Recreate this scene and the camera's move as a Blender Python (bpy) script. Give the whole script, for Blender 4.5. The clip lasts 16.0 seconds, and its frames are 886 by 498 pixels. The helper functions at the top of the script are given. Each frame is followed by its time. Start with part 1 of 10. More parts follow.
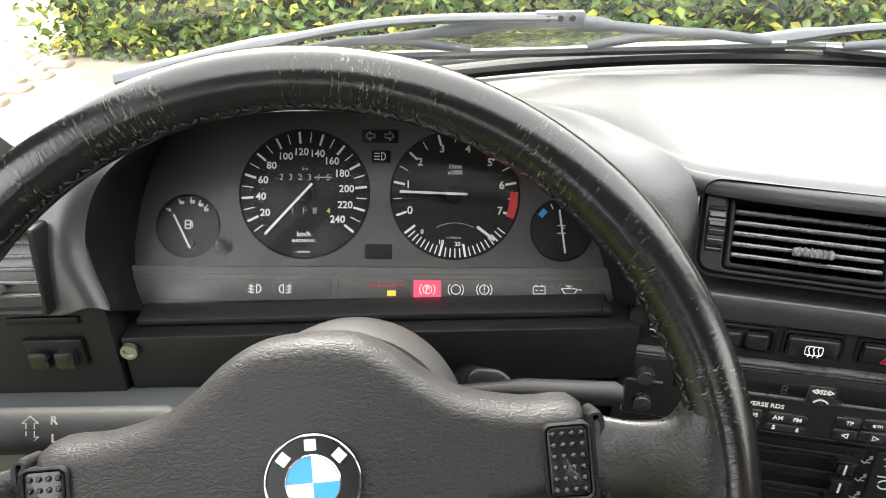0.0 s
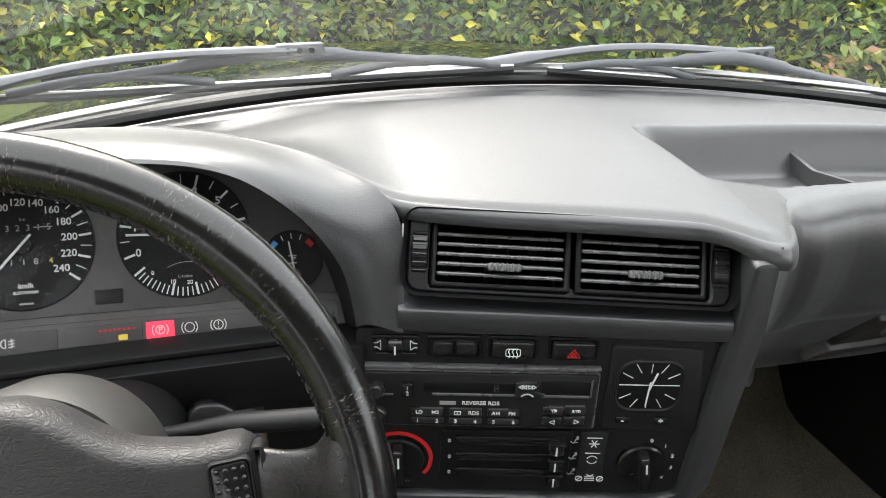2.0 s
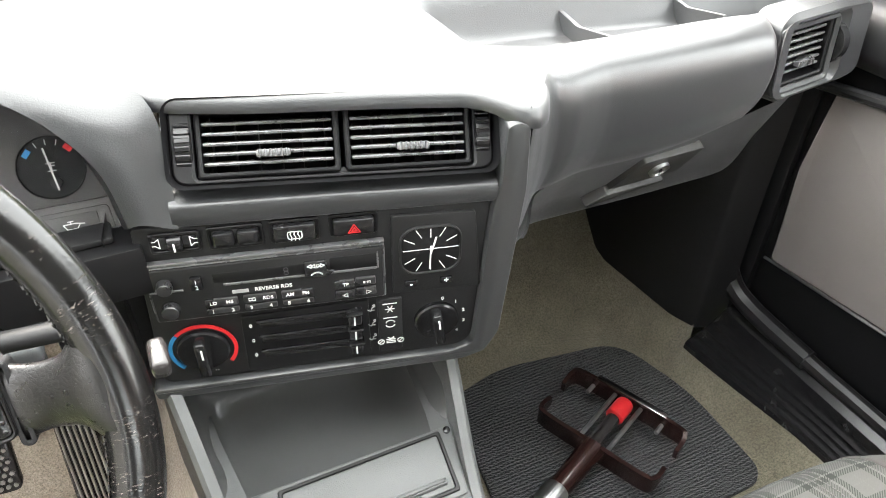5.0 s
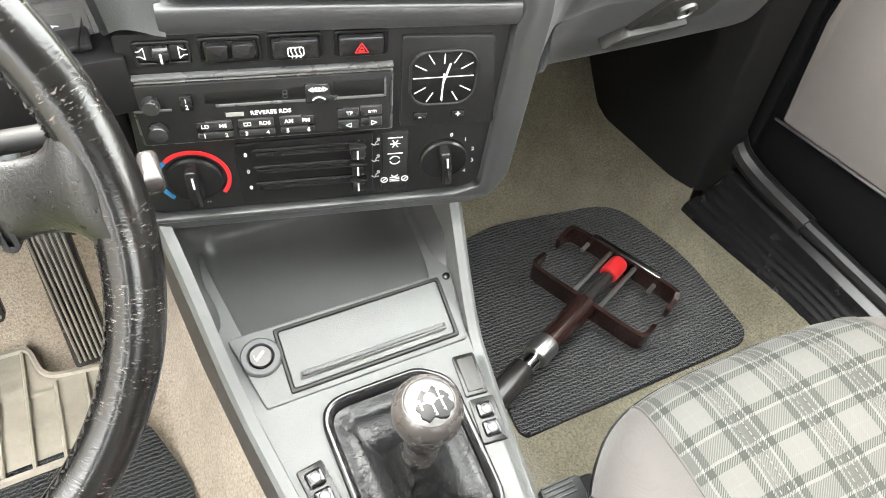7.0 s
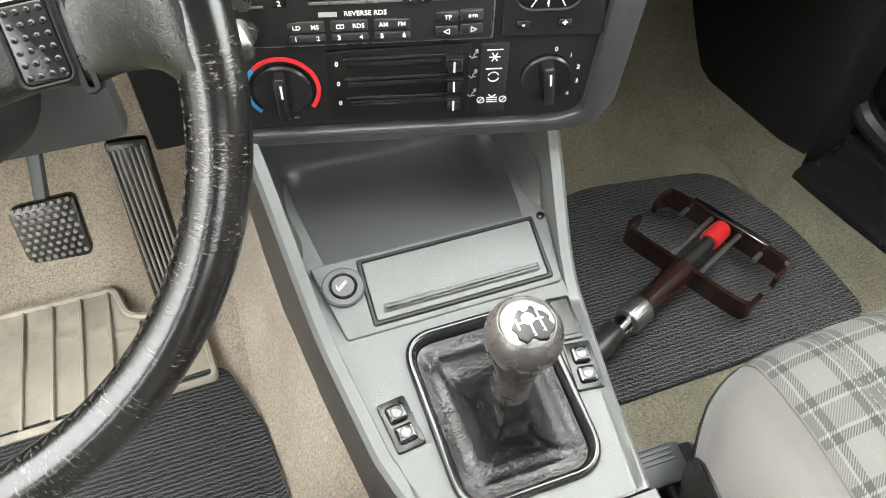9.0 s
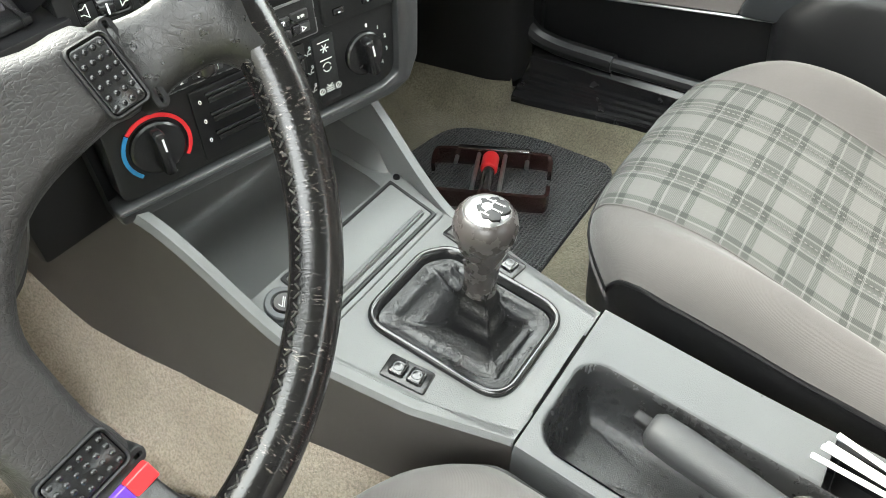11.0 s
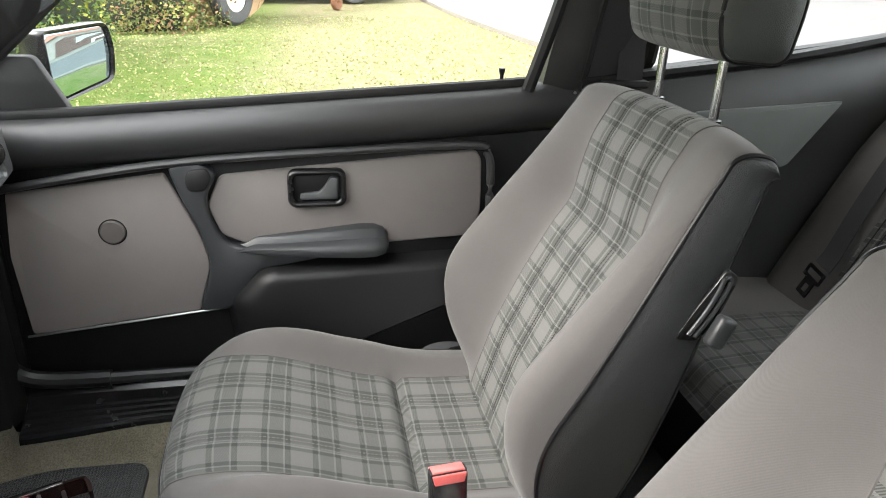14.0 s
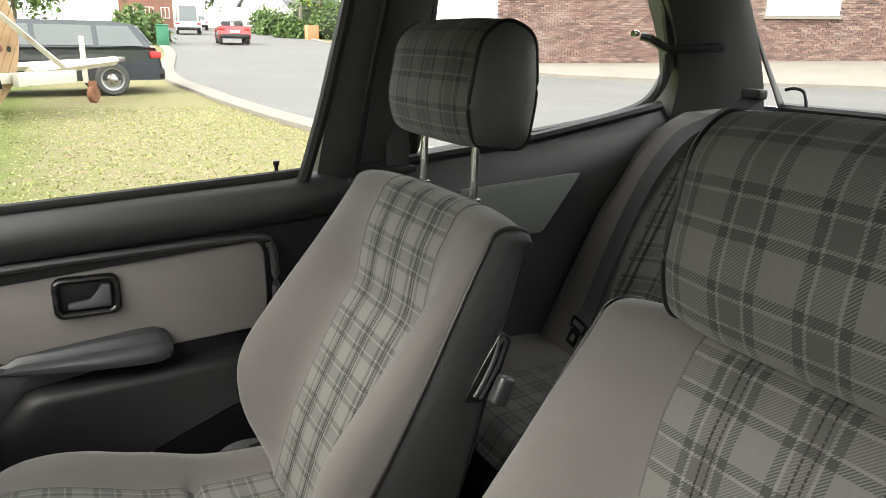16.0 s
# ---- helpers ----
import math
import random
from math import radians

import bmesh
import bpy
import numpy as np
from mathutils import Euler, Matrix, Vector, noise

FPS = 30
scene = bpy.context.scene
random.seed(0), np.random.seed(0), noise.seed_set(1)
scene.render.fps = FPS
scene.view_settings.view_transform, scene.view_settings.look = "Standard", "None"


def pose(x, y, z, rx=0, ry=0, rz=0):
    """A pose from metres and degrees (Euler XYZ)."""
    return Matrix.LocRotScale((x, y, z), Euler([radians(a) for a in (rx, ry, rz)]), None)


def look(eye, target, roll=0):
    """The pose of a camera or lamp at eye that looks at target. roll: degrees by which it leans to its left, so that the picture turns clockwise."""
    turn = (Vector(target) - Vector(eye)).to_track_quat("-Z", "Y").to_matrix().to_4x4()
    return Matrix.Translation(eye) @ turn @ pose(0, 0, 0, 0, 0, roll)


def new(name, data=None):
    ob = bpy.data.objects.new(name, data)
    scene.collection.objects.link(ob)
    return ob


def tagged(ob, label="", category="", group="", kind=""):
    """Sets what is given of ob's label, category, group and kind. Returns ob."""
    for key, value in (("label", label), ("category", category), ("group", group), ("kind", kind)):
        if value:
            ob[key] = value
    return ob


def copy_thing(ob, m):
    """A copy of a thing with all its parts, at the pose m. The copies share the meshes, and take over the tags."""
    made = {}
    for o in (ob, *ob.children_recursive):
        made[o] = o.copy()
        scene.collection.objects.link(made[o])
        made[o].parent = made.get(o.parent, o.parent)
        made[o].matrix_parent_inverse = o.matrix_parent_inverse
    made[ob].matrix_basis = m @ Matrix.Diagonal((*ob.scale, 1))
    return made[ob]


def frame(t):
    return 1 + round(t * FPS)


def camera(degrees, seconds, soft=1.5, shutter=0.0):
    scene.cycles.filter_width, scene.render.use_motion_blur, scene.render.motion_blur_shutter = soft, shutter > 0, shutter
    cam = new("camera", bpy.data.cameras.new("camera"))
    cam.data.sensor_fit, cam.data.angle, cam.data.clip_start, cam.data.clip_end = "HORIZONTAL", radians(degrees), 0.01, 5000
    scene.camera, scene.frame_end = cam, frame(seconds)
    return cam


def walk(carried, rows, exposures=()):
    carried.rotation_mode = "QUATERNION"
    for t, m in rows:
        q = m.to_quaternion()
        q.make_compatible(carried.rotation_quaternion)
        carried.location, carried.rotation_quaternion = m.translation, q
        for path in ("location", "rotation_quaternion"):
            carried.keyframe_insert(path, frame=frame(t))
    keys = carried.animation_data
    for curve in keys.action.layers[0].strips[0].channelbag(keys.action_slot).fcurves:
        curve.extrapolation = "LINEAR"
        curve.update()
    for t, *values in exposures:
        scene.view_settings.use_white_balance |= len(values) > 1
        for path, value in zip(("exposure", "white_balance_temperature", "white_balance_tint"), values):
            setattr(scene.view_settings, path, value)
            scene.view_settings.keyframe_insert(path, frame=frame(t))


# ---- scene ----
cam = camera(63.0, 16.0, soft=0.9)
PATH = [
    (0, (0.003, 0.015, 1.13), (0.013, 1.767, 0.166), -1.0),
    (0.5, (0.031, 0.011, 1.143), (0.114, 1.771, 0.196), -1.5),
    (1, (0.058, 0.004, 1.152), (0.255, 1.758, 0.212), -0.4),
    (1.5, (0.08, -0.004, 1.16), (0.398, 1.733, 0.221), 1.0),
    (2, (0.101, -0.014, 1.167), (0.498, 1.688, 0.196), 0.6),
    (2.5, (0.121, -0.023, 1.172), (0.613, 1.649, 0.19), 1.5),
    (3, (0.141, -0.035, 1.179), (0.73, 1.596, 0.184), 1.5),
    (3.5, (0.157, -0.046, 1.182), (0.812, 1.53, 0.141), 1.5),
    (3.7, (0.161, -0.047, 1.187), (0.833, 1.499, 0.11), 1.0),
    (5.8, (0.16, -0.039, 1.159), (0.864, 1.263, -0.186), 3.2),
    (6, (0.157, -0.035, 1.153), (0.866, 1.235, -0.22), 3.9),
    (6.5, (0.147, -0.025, 1.137), (0.849, 1.164, -0.31), 5.7),
    (7, (0.144, -0.026, 1.129), (0.795, 1.119, -0.377), 5.9),
    (7.5, (0.142, -0.032, 1.109), (0.719, 1.064, -0.462), 7.0),
    (8, (0.139, -0.048, 1.083), (0.577, 1.16, -0.45), 4.4),
    (8.2, (0.14, -0.053, 1.071), (0.534, 1.179, -0.454), 3.8),
    (10.3, (0.036, -0.002, 1.038), (0.904, 1.027, -0.441), -5.7),
    (10.5, (0.012, -0.002, 1.031), (0.986, 0.934, -0.444), -4.6),
    (11, (-0.083, -0.024, 1.048), (1.07, 0.818, -0.353), -2.8),
    (11.5, (-0.135, -0.061, 1.095), (1.164, 0.641, -0.254), -0.7),
    (12, (-0.175, -0.087, 1.142), (1.279, 0.352, -0.159), 0.0),
    (12.5, (-0.205, -0.061, 1.154), (1.381, 0.121, -0.051), 3.0),
    (13, (-0.23, -0.046, 1.151), (1.444, -0.054, 0.056), 2.2),
    (13.5, (-0.263, -0.032, 1.157), (1.479, -0.232, 0.195), 3.0),
    (14, (-0.294, -0.017, 1.171), (1.518, -0.373, 0.404), 1.5),
    (14.5, (-0.314, -0.002, 1.183), (1.506, -0.534, 0.548), -0.2),
    (15, (-0.327, 0.012, 1.189), (1.485, -0.644, 0.654), -0.7),
    (15.5, (-0.326, -0.003, 1.192), (1.449, -0.763, 0.673), 0.0),
    (16, (-0.325, -0.015, 1.19), (1.369, -0.926, 0.641), 1.1),
]
LIGHT = [(0, 1.9, 6700, 10), (1.0, 1.5, 6650, 10), (2.0, 1.35, 6500, 11), (3.5, 1.35, 6250, 12), (5.8, 3.4, 6800, 9), (7, 3.4, 6750, 9), (8.2, 3.0, 6750, 8), (10.3, 3.05, 6550, 5), (11, 2.85, 6550, 4), (12, 2.5, 6600, 3), (13, 2.5, 6600, 5), (13.5, 2.5, 6600, 6), (14.0, 1.85, 6450, 10), (14.5, 1.65, 6550, 11), (15.5, 1.4, 6750, 7), (16, 1.3, 6750, 8)]
walk(cam, [(t, look(eye, target, roll)) for t, eye, target, roll in PATH], LIGHT)

from mathutils import geometry

# ---- light ----
world = bpy.data.worlds.new("sky")
scene.world = world
world.use_nodes = True
wn = world.node_tree
wn.nodes.clear()
sky = wn.nodes.new("ShaderNodeTexSky")
sky.sky_type = "NISHITA"
sky.sun_disc = False
sky.sun_elevation, sky.sun_rotation = radians(42), radians(-8)
sky.air_density, sky.dust_density, sky.ozone_density = 1.0, 4.0, 1.0
bg = wn.nodes.new("ShaderNodeBackground")
bg.inputs[1].default_value = 0.10
wn.links.new(sky.outputs[0], bg.inputs[0])
veil = wn.nodes.new("ShaderNodeBackground")
veil.inputs[0].default_value = (1.0, 0.985, 0.96, 1)
veil.inputs[1].default_value = 1.75
both = wn.nodes.new("ShaderNodeAddShader")
wo = wn.nodes.new("ShaderNodeOutputWorld")
wn.links.new(bg.outputs[0], both.inputs[0])
wn.links.new(veil.outputs[0], both.inputs[1])
wn.links.new(both.outputs[0], wo.inputs[0])
sun = new("sun", bpy.data.lights.new("sun", "SUN"))
sun.data.energy, sun.data.angle, sun.data.color = 1.5, radians(24), (1.0, 0.98, 0.95)
sun.matrix_world = look((0, 0, 0), (0.10, -0.74, -0.67))


# ---- materials ----
def nodes_of(name):
    m = bpy.data.materials.new(name)
    m.use_nodes = True
    nt = m.node_tree
    return m, nt, nt.nodes["Principled BSDF"]


def mixed(nt, a, b, fac, blend="MIX"):
    n = nt.nodes.new("ShaderNodeMix")
    n.data_type, n.blend_type = "RGBA", blend
    for slot, v in ((6, a), (7, b), (0, fac)):
        if isinstance(v, (int, float)):
            n.inputs[slot].default_value = v if slot == 0 else (v, v, v, 1)
        elif isinstance(v, tuple):
            n.inputs[slot].default_value = (*v[:3], 1)
        else:
            nt.links.new(v, n.inputs[slot])
    return n.outputs[2]


def calc(nt, op, a, b=0.0, c=0.0):
    n = nt.nodes.new("ShaderNodeMath")
    n.operation = op
    for i, v in enumerate((a, b, c)):
        if isinstance(v, (int, float)):
            n.inputs[i].default_value = v
        else:
            nt.links.new(v, n.inputs[i])
    return n.outputs[0]


def coords(nt, kind="Object", scale=(1, 1, 1)):
    t = nt.nodes.new("ShaderNodeTexCoord")
    mp = nt.nodes.new("ShaderNodeMapping")
    mp.inputs["Scale"].default_value = scale
    nt.links.new(t.outputs[kind], mp.inputs[0])
    return mp.outputs[0]


def grain(nt, vec, scale, detail=3.0, rough=0.6):
    n = nt.nodes.new("ShaderNodeTexNoise")
    n.inputs["Scale"].default_value = scale
    n.inputs["Detail"].default_value = detail
    n.inputs["Roughness"].default_value = rough
    nt.links.new(vec, n.inputs["Vector"])
    return n.outputs["Fac"]


def cells(nt, vec, scale, feature="F1", out="Distance"):
    n = nt.nodes.new("ShaderNodeTexVoronoi")
    n.feature = feature
    n.inputs["Scale"].default_value = scale
    nt.links.new(vec, n.inputs["Vector"])
    return n.outputs[out]


def ramp(nt, fac, stops, mode="LINEAR"):
    n = nt.nodes.new("ShaderNodeValToRGB")
    n.color_ramp.interpolation = mode
    e = n.color_ramp.elements
    while len(e) < len(stops):
        e.new(0.5)
    for el, (p, c) in zip(e, stops):
        el.position = p
        el.color = (c, c, c, 1) if isinstance(c, (int, float)) else (*c[:3], 1)
    nt.links.new(fac, n.inputs[0])
    return n.outputs[0]


def relief(nt, bsdf, height, strength, dist=0.001, base=None):
    b = nt.nodes.new("ShaderNodeBump")
    b.inputs["Strength"].default_value = strength
    b.inputs["Distance"].default_value = dist
    nt.links.new(height, b.inputs["Height"])
    if base is not None:
        nt.links.new(base, b.inputs["Normal"])
    nt.links.new(b.outputs[0], bsdf.inputs["Normal"])
    return b.outputs[0]


def surface(name, col, rough=0.5, metal=0.0, vary=0.15, big=6.0, fine=300.0, bump=0.1, dist=0.0005, spec=0.5, dirt=None, coat=0.0, rvary=0.1):
    """Base colour broken up at two scales, fine relief, uneven gloss."""
    m, nt, b = nodes_of(name)
    v = coords(nt)
    g1, g2 = grain(nt, v, big, 4), grain(nt, v, fine, 2)
    lo = tuple(c * (1 - vary) for c in col)
    hi = tuple(min(1, c * (1 + vary)) for c in col)
    c = mixed(nt, lo, hi, ramp(nt, g1, [(0.3, 0.0), (0.7, 1.0)]))
    c = mixed(nt, c, mixed(nt, lo, hi, g2), 0.35)
    if dirt:
        c = mixed(nt, c, dirt, ramp(nt, grain(nt, v, big * 0.6, 6, 0.7), [(0.5, 0.0), (0.75, 0.8)]))
    nt.links.new(c, b.inputs["Base Color"])
    r = nt.nodes.new("ShaderNodeMapRange")
    r.inputs[3].default_value, r.inputs[4].default_value = max(0.02, rough - rvary), min(1, rough + rvary)
    nt.links.new(g1, r.inputs[0])
    nt.links.new(r.outputs[0], b.inputs["Roughness"])
    b.inputs["Metallic"].default_value = metal
    b.inputs["Specular IOR Level"].default_value = spec
    b.inputs["Coat Weight"].default_value = coat
    if bump:
        relief(nt, b, g2, bump, dist)
    return m


def vinyl(name, col, rough=0.5, size=420.0, bump=0.35, wear=0.0, spec=0.5):
    """Embossed leather grain: small drawn-out pebbles with soft creases between."""
    m, nt, b = nodes_of(name)
    v = coords(nt)
    g = grain(nt, v, 9, 5)
    warp = nt.nodes.new("ShaderNodeVectorMath")
    warp.operation = "MULTIPLY_ADD"
    n = nt.nodes.new("ShaderNodeTexNoise")
    n.inputs["Scale"].default_value = size * 0.8
    n.inputs["Detail"].default_value = 3.0
    nt.links.new(coords(nt, scale=(0.65, 1, 1)), n.inputs["Vector"])
    nt.links.new(n.outputs["Color"], warp.inputs[0])
    warp.inputs[1].default_value = (1.3 / size,) * 3
    nt.links.new(coords(nt, scale=(0.65, 1, 1)), warp.inputs[2])
    e = cells(nt, warp.outputs[0], size * 1.55, "DISTANCE_TO_EDGE")
    h = calc(nt, "MULTIPLY_ADD", grain(nt, v, size * 4, 2), 0.35, ramp(nt, e, [(0.0, 0.0), (0.12, 0.55), (0.45, 1.0)], "EASE"))
    c = mixed(nt, tuple(x * 0.82 for x in col), tuple(x * 1.2 for x in col), g)
    if wear:
        w = ramp(nt, grain(nt, v, 260, 5, 0.8), [(0.60, 0.0), (0.68, wear)])
        c = mixed(nt, c, (0.19, 0.16, 0.14), w)
    nt.links.new(c, b.inputs["Base Color"])
    r = nt.nodes.new("ShaderNodeMapRange")
    r.inputs[3].default_value, r.inputs[4].default_value = rough - 0.08, rough + 0.1
    nt.links.new(calc(nt, "MULTIPLY_ADD", grain(nt, v, 130, 3), 0.4, calc(nt, "MULTIPLY", g, 0.6)), r.inputs[0])
    nt.links.new(r.outputs[0], b.inputs["Roughness"])
    b.inputs["Specular IOR Level"].default_value = spec
    relief(nt, b, h, bump, 0.0005)
    return m


def creased(name, col, rough=0.25, size=150.0, bump=0.6, wear=0.0, uv=False, spec=0.5):
    """Soft old leather: crossing creases that glint, finer wrinkles between, rubbed spots."""
    m, nt, b = nodes_of(name)
    v = coords(nt, "UV" if uv else "Object", (1, 0.30, 1) if uv else (1, 1, 1))
    n = nt.nodes.new("ShaderNodeTexNoise")
    n.inputs["Scale"].default_value = size * 0.35
    n.inputs["Detail"].default_value = 4.0
    nt.links.new(v, n.inputs["Vector"])
    warp = nt.nodes.new("ShaderNodeVectorMath")
    warp.operation = "MULTIPLY_ADD"
    nt.links.new(n.outputs["Color"], warp.inputs[0])
    warp.inputs[1].default_value = (2.4 / size,) * 3
    nt.links.new(v, warp.inputs[2])
    big = ramp(nt, cells(nt, warp.outputs[0], size, "DISTANCE_TO_EDGE"), [(0.0, 0.0), (0.10, 0.6), (0.40, 1.0)], "EASE")
    small = ramp(nt, cells(nt, warp.outputs[0], size * 3.1, "DISTANCE_TO_EDGE"), [(0.0, 0.0), (0.3, 1.0)], "EASE")
    where = ramp(nt, grain(nt, v, size * 0.16, 3), [(0.35, 0.45), (0.62, 1.0)])
    h = calc(nt, "MULTIPLY", calc(nt, "MULTIPLY_ADD", small, 0.3, big), where)
    c = mixed(nt, tuple(x * 0.75 for x in col), tuple(x * 1.25 for x in col), grain(nt, v, 12, 4))
    if wear:
        rub = calc(nt, "MULTIPLY", ramp(nt, grain(nt, v, size * 1.7, 6, 0.8), [(0.57, 0.0), (0.62, wear)]), ramp(nt, grain(nt, v, size * 0.10, 3), [(0.45, 0.0), (0.60, 1.0)]))
        c = mixed(nt, c, (0.22, 0.19, 0.17), rub)
    nt.links.new(c, b.inputs["Base Color"])
    r = nt.nodes.new("ShaderNodeMapRange")
    r.inputs[3].default_value, r.inputs[4].default_value = rough - 0.08, rough + 0.16
    nt.links.new(grain(nt, v, size * 0.5, 4), r.inputs[0])
    nt.links.new(r.outputs[0], b.inputs["Roughness"])
    b.inputs["Specular IOR Level"].default_value = spec
    relief(nt, b, h, bump, 0.0008)
    return m


def cloth(name, col, weave=2600.0, bump=0.2, vary=0.12):
    m, nt, b = nodes_of(name)
    v = coords(nt, "UV")
    w = nt.nodes.new("ShaderNodeTexWave")
    w.inputs["Scale"].default_value = weave / 6.28
    w.inputs["Distortion"].default_value = 1.5
    w.bands_direction = "DIAGONAL"
    nt.links.new(v, w.inputs["Vector"])
    ov = coords(nt)
    g = grain(nt, ov, 12, 5)
    f = grain(nt, ov, 700, 2)
    c = mixed(nt, tuple(x * (1 - vary) for x in col), tuple(x * (1 + vary) for x in col), g)
    c = mixed(nt, c, tuple(x * 0.6 for x in col), calc(nt, "MULTIPLY", f, 0.35))
    nt.links.new(c, b.inputs["Base Color"])
    b.inputs["Roughness"].default_value = 0.9
    b.inputs["Specular IOR Level"].default_value = 0.2
    b.inputs["Sheen Weight"].default_value = 0.15
    relief(nt, b, calc(nt, "ADD", w.outputs["Fac"], f), bump, 0.0004)
    return m


def plaid(name, light, mid, dark, line, period=0.072):
    """Woven check: threads of both ways cross in a twill, so that two dark bands cross darkest."""
    m, nt, b = nodes_of(name)
    v = coords(nt, "UV")
    s = nt.nodes.new("ShaderNodeSeparateXYZ")
    nt.links.new(v, s.inputs[0])
    ov = coords(nt)
    wob = calc(nt, "MULTIPLY", calc(nt, "SUBTRACT", grain(nt, ov, 45, 2), 0.5), 0.0018)
    soft = tuple((p * 0.72 + q * 0.28) for p, q in zip(light, line))
    yarns = []
    for i in (0, 1):
        f = calc(nt, "FRACT", calc(nt, "ADD", calc(nt, "DIVIDE", calc(nt, "ADD", s.outputs[i], wob), period), 0.5))
        yarns.append(ramp(nt, f, [(0, soft), (0.012, light), (0.215, dark), (0.325, line), (0.365, mid), (0.635, line), (0.675, dark), (0.785, light), (0.988, soft)], "CONSTANT"))
    w = nt.nodes.new("ShaderNodeTexWave")
    w.inputs["Scale"].default_value = 210
    w.bands_direction = "DIAGONAL"
    nt.links.new(v, w.inputs["Vector"])
    over = ramp(nt, w.outputs["Fac"], [(0.25, 0.12), (0.75, 0.88)])
    c = mixed(nt, yarns[0], yarns[1], over)
    f = grain(nt, ov, 900, 3)
    c = mixed(nt, c, tuple(x * 0.5 for x in light), calc(nt, "MULTIPLY", f, 0.30))
    c = mixed(nt, c, tuple(x * 1.25 for x in light), calc(nt, "MULTIPLY", grain(nt, ov, 9, 4), 0.16))
    nt.links.new(c, b.inputs["Base Color"])
    b.inputs["Roughness"].default_value = 0.92
    b.inputs["Specular IOR Level"].default_value = 0.15
    b.inputs["Sheen Weight"].default_value = 0.1
    relief(nt, b, calc(nt, "ADD", w.outputs["Fac"], f), 0.3, 0.0004)
    return m


def carpet(name, col, col2, size=260.0, ribs=0.0):
    m, nt, b = nodes_of(name)
    v = coords(nt)
    f = grain(nt, v, size, 4, 0.7)
    g = grain(nt, v, 8, 6, 0.65)
    c = mixed(nt, col, col2, ramp(nt, g, [(0.35, 0.0), (0.7, 1.0)]))
    c = mixed(nt, c, tuple(x * 0.35 for x in col), ramp(nt, f, [(0.35, 0.62), (0.6, 0.0)]))
    h = f
    if ribs:
        w = nt.nodes.new("ShaderNodeTexWave")
        w.inputs["Scale"].default_value = ribs
        w.inputs["Distortion"].default_value = 5.0
        w.inputs["Detail Scale"].default_value = 6.0
        w.bands_direction = "Y"
        nt.links.new(v, w.inputs["Vector"])
        h = calc(nt, "ADD", calc(nt, "MULTIPLY", w.outputs["Fac"], 1.5), f)
        c = mixed(nt, c, tuple(x * 0.4 for x in col), calc(nt, "MULTIPLY", calc(nt, "SUBTRACT", 1.0, w.outputs["Fac"]), 0.35))
        specks = ramp(nt, cells(nt, v, 55), [(0.0, 1.0), (0.035, 0.0)])
        c = mixed(nt, c, (0.5, 0.48, 0.44), calc(nt, "MULTIPLY", specks, ramp(nt, grain(nt, v, 25), [(0.6, 0.0), (0.65, 1.0)])))
    nt.links.new(c, b.inputs["Base Color"])
    b.inputs["Roughness"].default_value = 1.0
    b.inputs["Specular IOR Level"].default_value = 0.05
    b.inputs["Sheen Weight"].default_value = 0.2
    relief(nt, b, h, 0.9, 0.003)
    return m


def pane(name, tint=(0.94, 0.97, 0.95), ior=1.5, dirty=0.0):
    """Thin glass: clear, with a mirror sheen that grows towards grazing."""
    m = bpy.data.materials.new(name)
    m.use_nodes = True
    nt = m.node_tree
    nt.nodes.clear()
    tr = nt.nodes.new("ShaderNodeBsdfTransparent")
    tr.inputs[0].default_value = (*tint, 1)
    gl = nt.nodes.new("ShaderNodeBsdfGlossy")
    gl.inputs["Roughness"].default_value = 0.0
    lw = nt.nodes.new("ShaderNodeLayerWeight")
    lw.inputs[0].default_value = 0.5
    r0 = ((ior - 1) / (ior + 1)) ** 2
    sheen = calc(nt, "MULTIPLY_ADD", calc(nt, "POWER", lw.outputs["Facing"], 5.0), 1 - r0, r0)
    mx = nt.nodes.new("ShaderNodeMixShader")
    out = nt.nodes.new("ShaderNodeOutputMaterial")
    nt.links.new(sheen, mx.inputs[0])
    nt.links.new(tr.outputs[0], mx.inputs[1])
    nt.links.new(gl.outputs[0], mx.inputs[2])
    last = mx.outputs[0]
    if dirty:
        df = nt.nodes.new("ShaderNodeBsdfDiffuse")
        df.inputs[0].default_value = (0.6, 0.6, 0.58, 1)
        m2 = nt.nodes.new("ShaderNodeMixShader")
        v = coords(nt)
        f = calc(nt, "MULTIPLY", ramp(nt, grain(nt, v, 30, 6, 0.7), [(0.4, 0.15), (0.8, 1.0)]), dirty)
        nt.links.new(f, m2.inputs[0])
        nt.links.new(last, m2.inputs[1])
        nt.links.new(df.outputs[0], m2.inputs[2])
        last = m2.outputs[0]
    nt.links.new(last, out.inputs[0])
    return m


def glow(name, col, strength):
    m, nt, b = nodes_of(name)
    b.inputs["Base Color"].default_value = (*col, 1)
    b.inputs["Emission Color"].default_value = (*col, 1)
    b.inputs["Emission Strength"].default_value = strength
    return m


